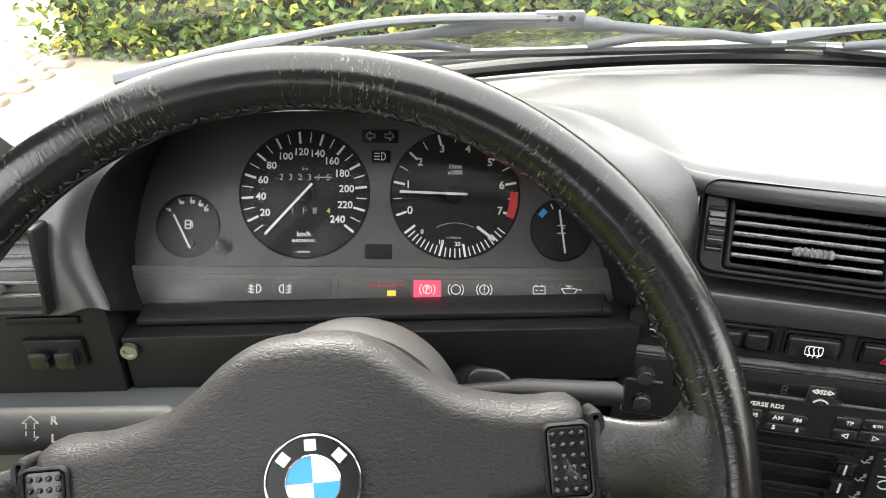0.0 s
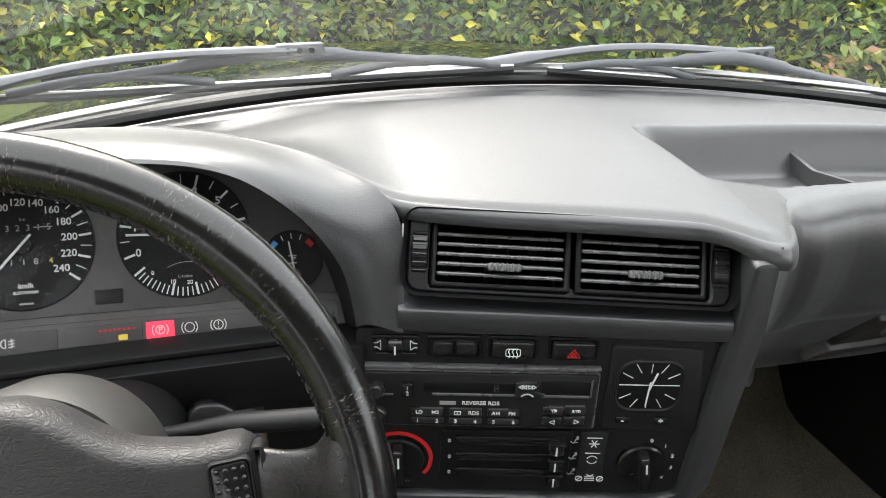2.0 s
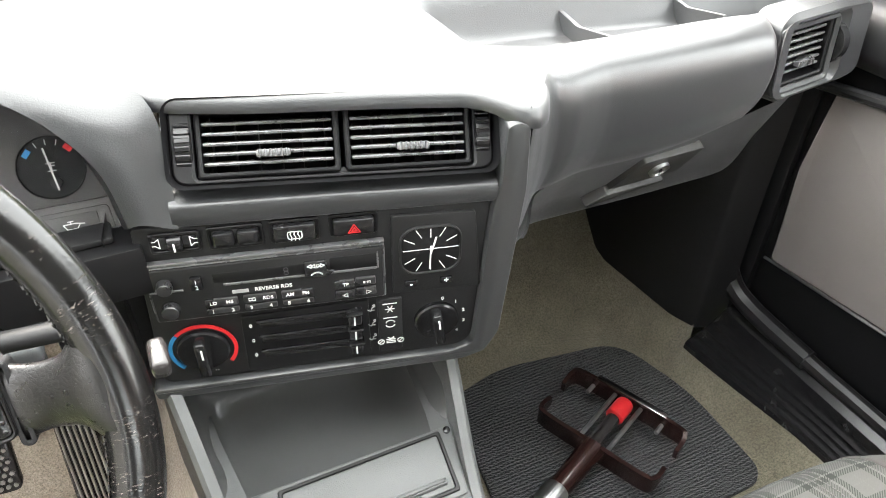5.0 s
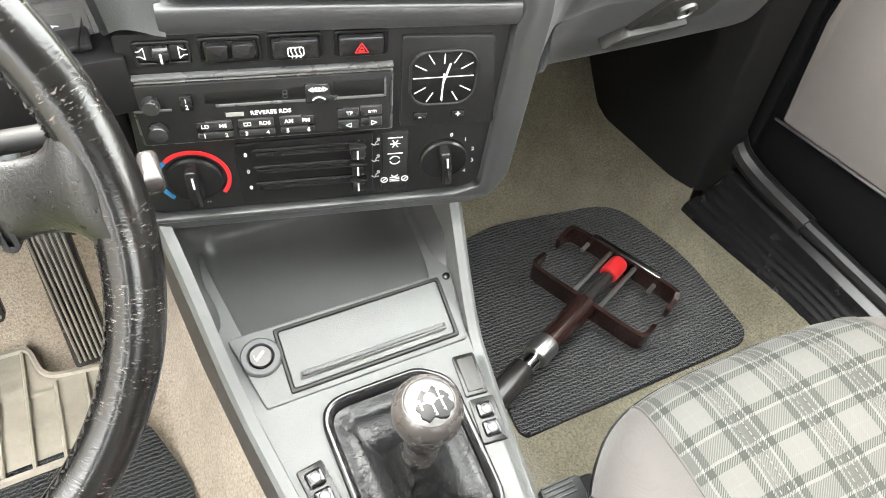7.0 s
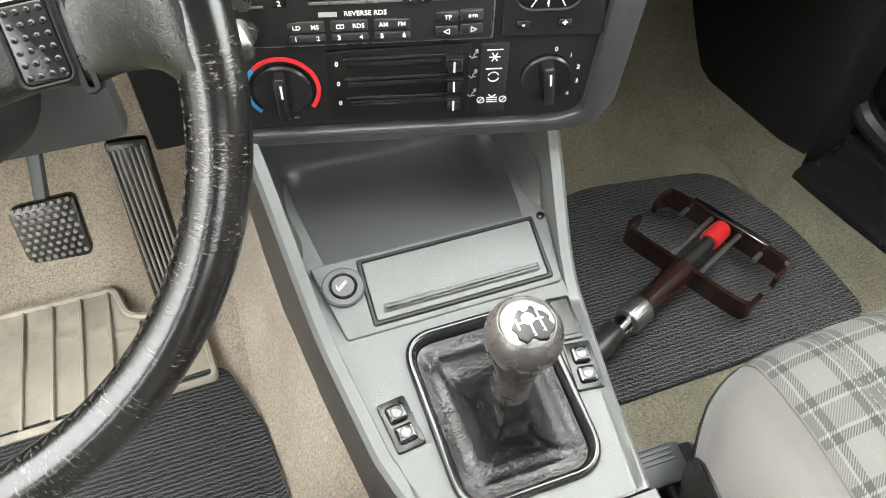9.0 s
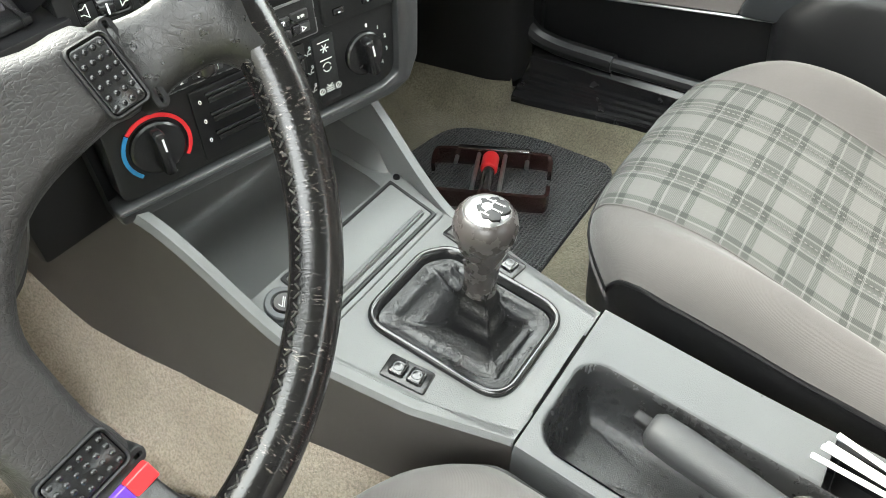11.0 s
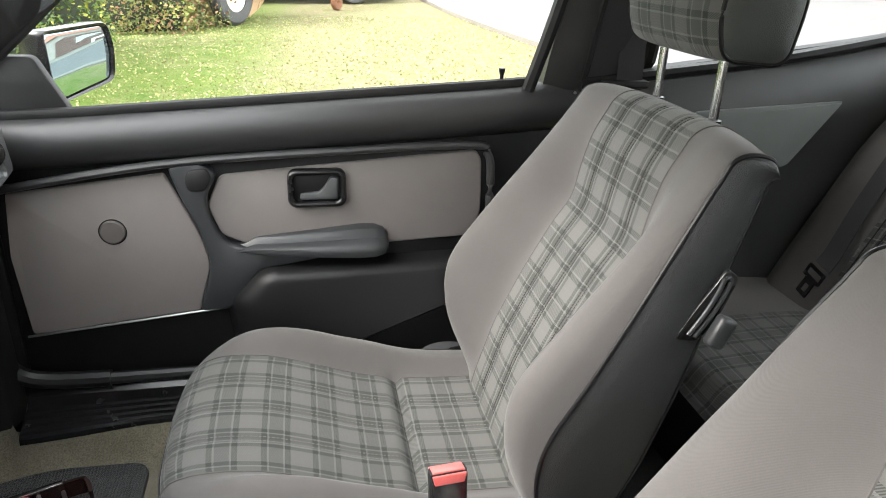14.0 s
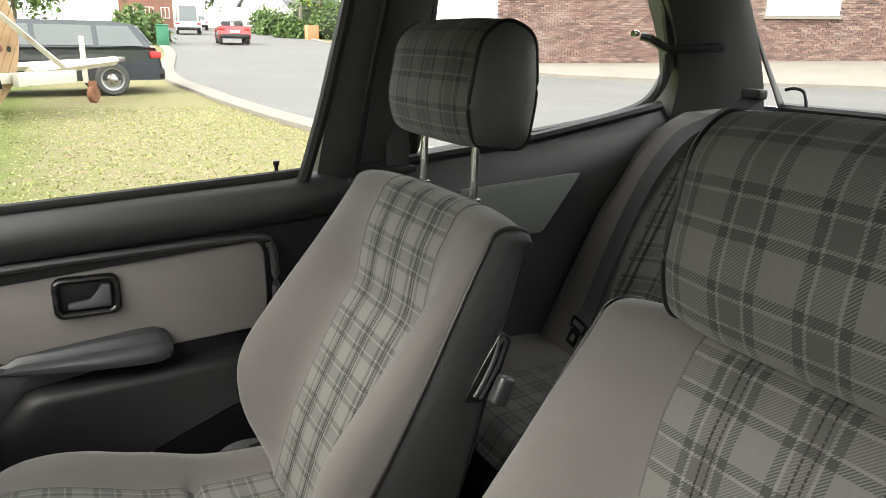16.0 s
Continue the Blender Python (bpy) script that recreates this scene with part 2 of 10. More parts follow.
M_DASH = vinyl("dash_vinyl", (0.013, 0.0140, 0.0150), 0.34, 330, 0.16, spec=0.9)
M_DASH.node_tree.nodes["Principled BSDF"].inputs["Sheen Weight"].default_value = 0.12
M_RAIL = vinyl("rail_vinyl", (0.017, 0.0172, 0.018), 0.38, 420, 0.25, spec=0.8)
M_KEY = surface("key_plastic", (0.016, 0.016, 0.017), 0.28, 0, 0.2, 20, 700, 0.05, spec=0.8)
# darker than the deck, for the shade in the trough; also on the sleeve
M_TROUGH = vinyl("trough_plastic", (0.021, 0.0215, 0.022), 0.27, 430, 0.35, spec=0.6)
M_DOORV = vinyl("door_vinyl", (0.0075, 0.0076, 0.0082), 0.40, 420, 0.25, spec=0.32)
M_PULL = vinyl("door_moulding", (0.027, 0.029, 0.031), 0.38, 500, 0.2, spec=0.5)
M_TRIM = vinyl("trim_plastic", (0.010, 0.010, 0.0105), 0.5, 600, 0.15, spec=0.3)
M_CONS = vinyl("console_plastic", (0.105, 0.108, 0.106), 0.43, 430, 0.4, spec=0.6)
M_RCONS = vinyl("rear_console_plastic", (0.052, 0.054, 0.055), 0.30, 430, 0.3, spec=0.7)
M_SCOOP = vinyl("scoop_plastic", (0.07, 0.071, 0.070), 0.33, 800, 0.08, spec=0.6)
# brown side vinyl, also darkened because the top takes more light
M_CSIDE = vinyl("console_side_vinyl", (0.052, 0.047, 0.043), 0.5, 430, 0.45)
# greyer than the black mouldings, to put edge highlights into the colour
M_SLAT = surface("slat_plastic", (0.10, 0.10, 0.102), 0.28, 0, 0.15, 40, 700, 0.05, spec=0.8)
M_BLACK = surface("black_plastic", (0.006, 0.006, 0.0065), 0.42, 0, 0.2, 15, 900, 0.08, spec=0.3)
M_SATIN = surface("satin_black_plastic", (0.009, 0.009, 0.0095), 0.25, 0, 0.2, 20, 700, 0.05)
M_FASC = vinyl("fascia_plastic", (0.015, 0.015, 0.0155), 0.5, 900, 0.2, spec=0.25)
M_FACE = surface("cluster_grey", (0.070, 0.067, 0.066), 0.6, 0, 0.08, 10, 1500, 0.1)
M_DIAL = surface("dial_black", (0.006, 0.006, 0.0065), 0.6, 0, 0.1, 10, 800, 0.03, spec=0.25)
M_WHITE = surface("print_white", (0.75, 0.75, 0.73), 0.6, 0, 0.05, 20, 500, 0)
M_GREYP = surface("print_grey", (0.35, 0.35, 0.34), 0.6, 0, 0.05, 20, 500, 0)
M_RED = surface("red_paint", (0.55, 0.02, 0.025), 0.4, 0, 0.12, 30, 500, 0.02)
M_BLUE = surface("blue_paint", (0.02, 0.17, 0.36), 0.4, 0, 0.1, 30, 500, 0.02)
M_SKYB = surface("roundel_blue", (0.06, 0.34, 0.72), 0.25, 0, 0.05, 30, 500, 0, coat=0.6)
M_PURP = surface("purple_paint", (0.09, 0.03, 0.3), 0.4, 0, 0.1, 30, 500, 0.02)
M_CHROME = surface("chrome", (0.72, 0.72, 0.72), 0.14, 1.0, 0.04, 30, 400, 0.02, rvary=0.05)
M_STEEL = surface("worn_steel", (0.42, 0.42, 0.42), 0.35, 1.0, 0.15, 60, 400, 0.1)
M_LEATH = creased("worn_leather", (0.005, 0.0048, 0.0048), 0.17, 330, 0.07, 0.75, True, 0.6)
M_LEATH2 = creased("soft_leather", (0.0065, 0.0065, 0.007), 0.20, 190, 0.50, spec=0.55)
M_GLOSS = surface("gloss_black_plastic", (0.010, 0.010, 0.0105), 0.16, 0, 0.2, 30, 500, 0.04, spec=0.8)
M_HRSIDE = vinyl("headrest_vinyl", (0.050, 0.055, 0.053), 0.38, 240, 0.5)
M_SIDE = vinyl("seat_vinyl", (0.020, 0.0212, 0.0216), 0.33, 300, 0.65, spec=0.6)
M_HUB = vinyl("hub_vinyl", (0.024, 0.0225, 0.022), 0.44, 250, 0.5, spec=0.35)
M_PANEL = vinyl("lower_dash_plastic", (0.036, 0.035, 0.032), 0.45, 600, 0.15)
# rail vinyl made paler, to make up for weak light at the rear
M_QUARTER_LIFT = vinyl("quarter_vinyl_lifted", (0.036, 0.037, 0.037), 0.36, 420, 0.3, spec=0.6)
M_STICK = surface("worn_knob", (0.046, 0.041, 0.039), 0.27, 0, 0.3, 60, 500, 0.25, 0.0004)
M_KNOB = surface("knob_plastic", (0.024, 0.022, 0.0215), 0.24, 0, 0.25, 40, 500, 0.25, 0.0004)
M_CLOTH = cloth("grey_cloth", (0.090, 0.084, 0.081))
M_DCLOTH = cloth("door_cloth", (0.185, 0.167, 0.157), 1400, 0.25)
M_INSERT = vinyl("insert_vinyl", (0.165, 0.178, 0.170), 0.55, 420, 0.3)
M_ARM = vinyl("door_plastic", (0.055, 0.058, 0.060), 0.42, 500, 0.2)
M_PLAID = plaid("plaid_cloth", (0.109, 0.108, 0.102), (0.052, 0.054, 0.050), (0.020, 0.024, 0.021), (0.140, 0.140, 0.132))
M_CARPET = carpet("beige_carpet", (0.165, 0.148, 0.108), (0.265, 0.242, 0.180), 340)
# paler copy of the beige carpet, for the brighter driver's side
M_CARPET_LIT = carpet("beige_carpet_lit", (0.40, 0.335, 0.26), (0.52, 0.45, 0.365), 320)
M_MAT = carpet("black_mat", (0.014, 0.016, 0.019), (0.020, 0.022, 0.025), 420, 58)
M_RUBBER = surface("tan_rubber", (0.34, 0.31, 0.255), 0.5, 0, 0.2, 14, 300, 0.2, dirt=(0.15, 0.14, 0.115))
M_SEAL = surface("rubber_seal", (0.008, 0.008, 0.0085), 0.45, 0, 0.2, 30, 500, 0.1)
M_GLASS = pane("car_glass", (0.93, 0.96, 0.94), 1.45, 0.045)
M_SCREEN = pane("screen_glass", (0.93, 0.96, 0.94), 1.45, 0.075)
M_CLEAR = pane("cluster_glass", (0.94, 0.94, 0.94), 1.16)
M_LINER = surface("headliner", (0.33, 0.325, 0.315), 0.95, 0, 0.08, 10, 600, 0.3)
M_PAINT = surface("dark_blue_paint", (0.012, 0.016, 0.026), 0.12, 0.4, 0.1, 5, 900, 0.01, coat=1.0, rvary=0.04)
M_LAMP = glow("lit_red", (1.0, 0.04, 0.08), 0.5)
M_AMBER = glow("lit_amber", (0.55, 0.42, 0.05), 0.25)
# bluish tint lowered so that the reflected sky reads darker
M_MIRROR = surface("mirror_glass", (0.38, 0.52, 0.56), 0.02, 1.0, 0.02, 5, 100, 0, rvary=0.01)


# ---- building blocks ----
def part(name, bm, material, parent=None, label="", smooth=35, kind=""):
    """Links a bmesh as one mesh object, under a thing or a part if given."""
    me = bpy.data.meshes.new(name)
    bmesh.ops.recalc_face_normals(bm, faces=bm.faces)
    bm.to_mesh(me)
    bm.free()
    for mt in material if isinstance(material, (list, tuple)) else [material]:
        me.materials.append(mt)
    if smooth:
        for p in me.polygons:
            p.use_smooth = True
        me.set_sharp_from_angle(angle=radians(smooth))
    ob = new(name, me)
    if parent is not None:
        ob.parent = parent
        ob.matrix_parent_inverse = parent.matrix_world.inverted() if parent.parent is None else Matrix()
        if parent.type == "EMPTY":
            ob.matrix_parent_inverse = parent.matrix_basis.inverted()
        else:
            ob.matrix_parent_inverse = Matrix()
    return tagged(ob, label, kind=kind)


def thing(name, at, label, category, group="", kind=""):
    ob = new(name)
    ob.empty_display_size = 0.05
    ob.matrix_basis = Matrix.Translation(at)
    return tagged(ob, label, category, group, kind)


def BM():
    return bmesh.new()


def uv_layer(bm):
    return bm.loops.layers.uv.verify()


def box(bm, c, s, m=None, bev=0.0, seg=2):
    """A block with rounded edges, centred at c in the frame m."""
    t = (m or Matrix()) @ Matrix.Translation(c) @ Matrix.Diagonal((*s, 1))
    r = bmesh.ops.create_cube(bm, size=1.0, matrix=t)
    if bev:
        es = list({e for v in r["verts"] for e in v.link_edges})
        bmesh.ops.bevel(bm, geom=es, offset=bev, segments=seg, affect="EDGES", profile=0.5)
    return bm


def rrect(w, h, r, n=5, cx=0.0, cy=0.0):
    pts = []
    for sx, sy, a0 in ((1, 1, 0), (-1, 1, 90), (-1, -1, 180), (1, -1, 270)):
        for i in range(n + 1):
            a = radians(a0 + 90 * i / n)
            pts.append((cx + sx * (w / 2 - r) + r * math.cos(a), cy + sy * (h / 2 - r) + r * math.sin(a)))
    return pts


def rounded(corners, r, n=5):
    """A polygon with its corners rounded (counter-clockwise corners; r one radius or one each)."""
    out = []
    k = len(corners)
    for i, c in enumerate(corners):
        p, q, s = Vector(corners[i - 1]), Vector(c), Vector(corners[(i + 1) % k])
        rr = r[i] if isinstance(r, (list, tuple)) else r
        a, b = (p - q), (s - q)
        t = min(rr, a.length * 0.45, b.length * 0.45)
        a, b = q + a.normalized() * t, q + b.normalized() * t
        for j in range(n + 1):
            u = j / n
            out.append(tuple((1 - u) ** 2 * a + 2 * u * (1 - u) * q + u * u * b))
    return out


def inset(pts, d):
    k, out = len(pts), []
    area = sum(pts[i][0] * pts[(i + 1) % k][1] - pts[(i + 1) % k][0] * pts[i][1] for i in range(k))
    sg = 1 if area > 0 else -1
    for i in range(k):
        p, q, s = (Vector(pts[(i + j) % k]) for j in (-1, 0, 1))
        t = (s - p)
        if t.length < 1e-9:
            out.append(tuple(q))
            continue
        t.normalize()
        out.append((q.x - sg * t.y * d, q.y + sg * t.x * d))
    return out


def skin(bm, rings, closed=True, cap0=False, cap1=False, uv=None):
    """Quads between rings of points. uv(i, j): the texture place in metres."""
    rows = [[bm.verts.new(p) for p in r] for r in rings]
    lay = uv_layer(bm) if uv else None
    for i in range(len(rows) - 1):
        k = len(rows[i])
        for j in range(k if closed else k - 1):
            a = (i, j), (i, j + 1), (i + 1, j + 1), (i + 1, j)
            try:
                f = bm.faces.new([rows[x][y % k] for x, y in a])
            except ValueError:
                continue
            if uv:
                for lp, (x, y) in zip(f.loops, a):
                    lp[lay].uv = uv(x, y)
    if cap0:
        bm.faces.new(rows[0])
    if cap1:
        bm.faces.new(rows[-1])
    return rows


def plate(bm, outline, z0, z1, m=None, bev=0.001):
    """A slab of a flat outline in the frame m, from z0 to z1, its upper edge eased."""
    m = m or Matrix()
    rings = [[m @ Vector((x, y, z)) for x, y in o] for o, z in
             ((outline, z0), (outline, z1 - bev), (inset(outline, bev * 0.35), z1 - bev * 0.3), (inset(outline, bev), z1))]
    skin(bm, rings, True, True, True)
    return bm


def frame_of(bm, outer, inner, z0, z1, m=None, bev=0.001):
    """A rim between two outlines of as many points."""
    m = m or Matrix()
    seq = ((outer, z0), (outer, z1 - bev), (inset(outer, bev), z1), (inset(inner, -bev), z1), (inner, z1 - bev), (inner, z0))
    skin(bm, [[m @ Vector((x, y, z)) for x, y in o] for o, z in seq], True)
    return bm


def lathe(bm, prof, m=None, n=28, cap=True):
    m = m or Matrix()
    rings = [[m @ Vector((r * math.cos(2 * math.pi * i / n), r * math.sin(2 * math.pi * i / n), z)) for i in range(n)] for r, z in prof]
    skin(bm, rings, True, cap, cap)
    return bm


def tube(bm, pts, r, n=8, closed=False, flat=1.0, up=(0, 0, 1)):
    """A round or flattened tube along points; r one radius or one each."""
    pts = [Vector(p) for p in pts]
    k, rings = len(pts), []
    for i, p in enumerate(pts):
        a = pts[(i - 1) % k] if closed or i else pts[i]
        b = pts[(i + 1) % k] if closed or i < k - 1 else pts[i]
        d = (b - a).normalized()
        s = d.cross(Vector(up))
        if s.length < 1e-4:
            s = d.cross(Vector((1, 0, 0)))
        s.normalize()
        t = s.cross(d)
        rr = r[i] if isinstance(r, (list, tuple)) else r
        rings.append([p + s * rr * math.cos(2 * math.pi * j / n) + t * rr * flat * math.sin(2 * math.pi * j / n) for j in range(n)])
    if closed:
        rings.append(rings[0])
    skin(bm, rings, True, not closed, not closed)
    if closed:
        bmesh.ops.remove_doubles(bm, verts=bm.verts, dist=1e-6)
    return bm


def smoothpath(pts, n=6):
    """Points along a smooth curve through the given ones."""
    pts = [Vector(p) for p in pts]
    out = []
    for i in range(len(pts) - 1):
        p0, p1, p2, p3 = pts[max(i - 1, 0)], pts[i], pts[i + 1], pts[min(i + 2, len(pts) - 1)]
        for j in range(n):
            t = j / n
            out.append(0.5 * ((2 * p1) + (p2 - p0) * t + (2 * p0 - 5 * p1 + 4 * p2 - p3) * t * t + (3 * p1 - p0 - 3 * p2 + p3) * t ** 3))
    out.append(pts[-1])
    return out


def lerp(table, x):
    """Straight-line reading of a table of (x, value)."""
    if x <= table[0][0]:
        return table[0][1]
    for (a, u), (b, v) in zip(table, table[1:]):
        if x <= b:
            t = (x - a) / (b - a)
            return u + (v - u) * t
    return table[-1][1]


def ease(a, b, x):
    t = max(0.0, min(1.0, (x - a) / (b - a)))
    return t * t * (3 - 2 * t)


def writing(name, body, size, m, material, parent, depth=0.0002, bold=0.0, align="CENTER"):
    """Lettering as a thin raised mesh in the plane of m."""
    cu = bpy.data.curves.new(name, "FONT")
    cu.body, cu.size, cu.extrude, cu.offset = body, size, depth, bold
    cu.align_x, cu.align_y, cu.resolution_u = align, "CENTER", 3
    tmp = bpy.data.objects.new(name, cu)
    scene.collection.objects.link(tmp)
    bpy.context.view_layer.update()
    me = bpy.data.meshes.new_from_object(tmp.evaluated_get(bpy.context.evaluated_depsgraph_get()))
    bpy.data.objects.remove(tmp)
    bpy.data.curves.remove(cu)
    me.transform(m)
    me.materials.clear()
    me.materials.append(material)
    ob = new(name, me)
    ob.parent = parent
    if parent.type == "EMPTY":
        ob.matrix_parent_inverse = parent.matrix_basis.inverted()
    return ob


def stroke(bm, pts, w, m, z=0.0, h=0.0003):
    """A thin flat line of width w along points in the plane of m."""
    for (ax, ay), (bx, by) in zip(pts, pts[1:]):
        d = Vector((bx - ax, by - ay))
        if d.length < 1e-7:
            continue
        ang = math.atan2(d.y, d.x)
        fm = m @ Matrix.Translation(((ax + bx) / 2, (ay + by) / 2, z)) @ Matrix.Rotation(ang, 4, "Z")
        bmesh.ops.create_cube(bm, size=1.0, matrix=fm @ Matrix.Diagonal((d.length + w * 0.6, w, h, 1)))
    return bm


def basis(o, ex, ey):
    ex = Vector(ex).normalized()
    ez = ex.cross(Vector(ey)).normalized()
    ey = ez.cross(ex)
    m = Matrix((ex, ey, ez)).transposed().to_4x4()
    m.translation = o
    return m

# ---- the car's shell ----
CX = 0.27


def sheet(bm, fn, us, vs, uvscale=None):
    """A grid of quads over fn(u, v)."""
    rings = [[fn(u, v) for v in vs] for u in us]
    return skin(bm, rings, False, uv=(lambda i, j: (us[i], vs[j])) if uvscale else None)


def steps(a, b, n):
    return [a + (b - a) * i / n for i in range(n + 1)]


def floor_z(x, y):
    d = abs(x - CX)
    hump = 1 - ease(0.10, 0.20, d)
    z = 0.288 + hump * (0.115 + 0.10 * ease(0.1, 0.8, y))
    z += 0.42 * ease(0.62, 1.05, y) ** 1.2
    z = min(z, 0.74) + 0.02 * ease(0.55, 0.62, d)
    if y < -0.30:
        z += 0.03 * ease(-0.30, -0.45, y) * (1 - hump)
    return z


b = BM()
sheet(b, lambda x, y: Vector((x, y, floor_z(x, y) + 0.003 * noise.noise((x * 9, y * 9, 0)))), steps(-0.42, 0.965, 90), steps(-1.5, 1.06, 120))
floor = tagged(part("floor", b, [M_CARPET, M_CARPET_LIT]), "worn beige carpet over the car floor and transmission tunnel, paler where more light falls", "carpet", kind="structure")

# left of x 0.2 the paler carpet stands for stronger light
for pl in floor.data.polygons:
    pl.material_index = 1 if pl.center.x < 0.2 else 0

# roof lining and outer roof skin
b = BM()
def roof(x, y, dz=0.0):
    u = (x - CX) / 0.62
    v = (y + 0.75) / 0.85
    return Vector((x, y, 1.345 + dz - 0.05 * u * u - 0.035 * v * v * v * v))
sheet(b, lambda x, y: roof(x, y), steps(-0.34, 0.88, 16), steps(-1.37, 0.06, 20))
sheet(b, lambda x, y: roof(x, y, 0.03), steps(-0.34, 0.88, 16), steps(-1.37, 0.06, 20))
tagged(part("ceiling", b, M_LINER), "pale fabric headliner under the car roof", "ceiling", kind="structure")

BELT = [(0.62, 0.893), (0.36, 0.901), (0.2, 0.91), (-0.35, 0.941), (-0.5, 0.952), (-0.67, 0.971), (-0.91, 0.999), (-1.23, 1.058), (-1.7, 1.08)]


def side_x(z, side):
    """Inner face of the car's side: leans in above the belt."""
    d = 0.695 if z < 0.9 else 0.695 - 0.26 * (z - 0.9)
    return CX + side * d


def member(name, pts, w, t, mat, label, cat, n=10):
    """A padded frame member: an oval section swept along points."""
    bb = BM()
    tube(bb, smoothpath(pts, 8), w, n, flat=t / w, up=(0, 0, 1))
    return tagged(part(name, bb, mat), label, cat, kind="structure")


def ribbon(bm, edge_a, edge_b, thick, push):
    """A panel between two edge curves, thick in the direction push."""
    p = Vector(push)
    ra, rb = smoothpath(edge_a, 8), smoothpath(edge_b, 8)
    rings = []
    for a, c in zip(ra, rb):
        m1 = a.lerp(c, 0.25) - p * thick * 0.25
        m2 = a.lerp(c, 0.75) - p * thick * 0.25
        rings.append([a, m1, m2, c, c + p * thick, a + p * thick])
    skin(bm, rings, True, True, True)


for side in (1, -1):
    tag = "passenger" if side > 0 else "driver"
    X = lambda z: side_x(z, side)
    P = lambda y, z, o=0.0: Vector((X(z) - side * o, y, z))
    # front pillar
    bb = BM()
    ribbon(bb, [P(0.665, 0.875, 0.045), P(0.582, 0.954, 0.035), P(0.52, 1.007, 0.035), P(0.45, 1.10, 0.04), P(0.37, 1.185, 0.045), P(0.28, 1.265, 0.05), P(0.10, 1.335, 0.06)],
           [P(0.59, 0.87, 0.0), P(0.53, 0.93, 0.0), P(0.46, 0.988, 0.0), P(0.365, 1.07, 0.0), P(0.275, 1.148, 0.0), P(0.17, 1.248, 0.0), P(-0.03, 1.335, 0.0)], 0.05, (side, 0.2, 0.1))
    tagged(part("pillar_trim", bb, M_TRIM), "dark grey padded trim on the front pillar", "pillar trim", kind="structure")
    # middle pillar
    bb = BM()
    ribbon(bb, [P(-0.43, 0.90), P(-0.445, 1.05), P(-0.47, 1.2), P(-0.5, 1.34)], [P(-0.60, 0.90), P(-0.61, 1.05), P(-0.625, 1.2), P(-0.64, 1.34)], 0.06, (side, 0, 0))
    tagged(part("pillar_trim", bb, M_RAIL), "black vinyl covered middle pillar beside the seat belt", "pillar trim", kind="structure")
    bb = BM()
    tube(bb, smoothpath([P(-0.405, 0.945, 0.012), P(-0.44, 1.1, 0.012), P(-0.475, 1.3, 0.012)], 6), 0.012, 8)
    tube(bb, smoothpath([P(-0.50, 0.92, 0.01), P(-0.515, 1.1, 0.01), P(-0.54, 1.3, 0.01)], 6), 0.009, 8)
    tagged(part("door_seal", bb, M_SEAL), "black rubber door seal along the pillar", "seal", kind="structure")
    # rear pillar
    bb = BM()
    ribbon(bb, [P(-1.285, 1.03), P(-1.275, 1.12), P(-1.225, 1.22), P(-1.14, 1.33)], [P(-1.52, 1.03, 0.07), P(-1.47, 1.12, 0.07), P(-1.41, 1.22, 0.06), P(-1.33, 1.33, 0.05)], 0.06, (side, 0, 0))
    tagged(part("pillar_trim", bb, M_QUARTER_LIFT), "dark vinyl trim on the rear pillar", "pillar trim", kind="structure")
    # quarter window frame and pane
    loop = [(-0.635, 0.968), (-0.91, 1.003), (-1.13, 1.036), (-1.225, 1.075), (-1.25, 1.15), (-1.215, 1.24), (-1.15, 1.31), (-0.9, 1.335), (-0.66, 1.335), (-0.64, 1.15)]
    pts = smoothpath([P(y, z, -0.02) for y, z in loop + loop[:1]], 5)
    bb = BM()
    tube(bb, pts[:-1], 0.013, 8, True)
    w = tagged(part("window_frame", bb, M_SEAL), "black rubber framed rear quarter window", "window", kind="structure")
    w.name = "window_3" if side > 0 else "window_4"
    bb = BM()
    bb.faces.new([bb.verts.new(p) for p in pts[:-1]])
    g = part("pane", bb, M_GLASS, w)
    g.visible_shadow = False
    # lower side behind the door
    bb = BM()
    sheet(bb, lambda y, k: Vector((X(0.8) - side * (0.012 + 0.03 * math.sin(math.pi * min(1, max(0, (k - 0.80) / 0.2)))) if k > 0.80 else X(0.8) - side * 0.012, y, 0.28 + (lerp(sorted(BELT), y) - 0.005 - 0.28) * ((k - 0.28) / 0.72))),
          steps(-1.6, -0.515, 24), steps(0.28, 1.0, 24))
    q = tagged(part("wall_rear", bb, M_QUARTER_LIFT), "black vinyl rear side panel below the quarter window", "side panel", kind="structure")
    bb = BM()
    o = rounded([(-0.72, 0.80), (-0.930, 0.795), (-1.028, 0.922), (-0.72, 0.905)], 0.012)
    plate(bb, [(-y * side, z) for y, z in o], 0, 0.012, basis(Vector((X(0.8) - side * 0.034, 0, 0)), (0, -side, 0), (0, 0, 1)), 0.003)
    part("cloth_insert", bb, M_INSERT, q, "grey-green vinyl insert")
    # window ledge behind
    bb = BM()
    tube(bb, smoothpath([P(y, z + 0.004, 0.012) for y, z in reversed(BELT) if -1.3 < y < -0.45], 4), 0.012, 8)
    tagged(part("trim", bb, M_DOORV), "black window ledge trim", "trim", kind="structure")

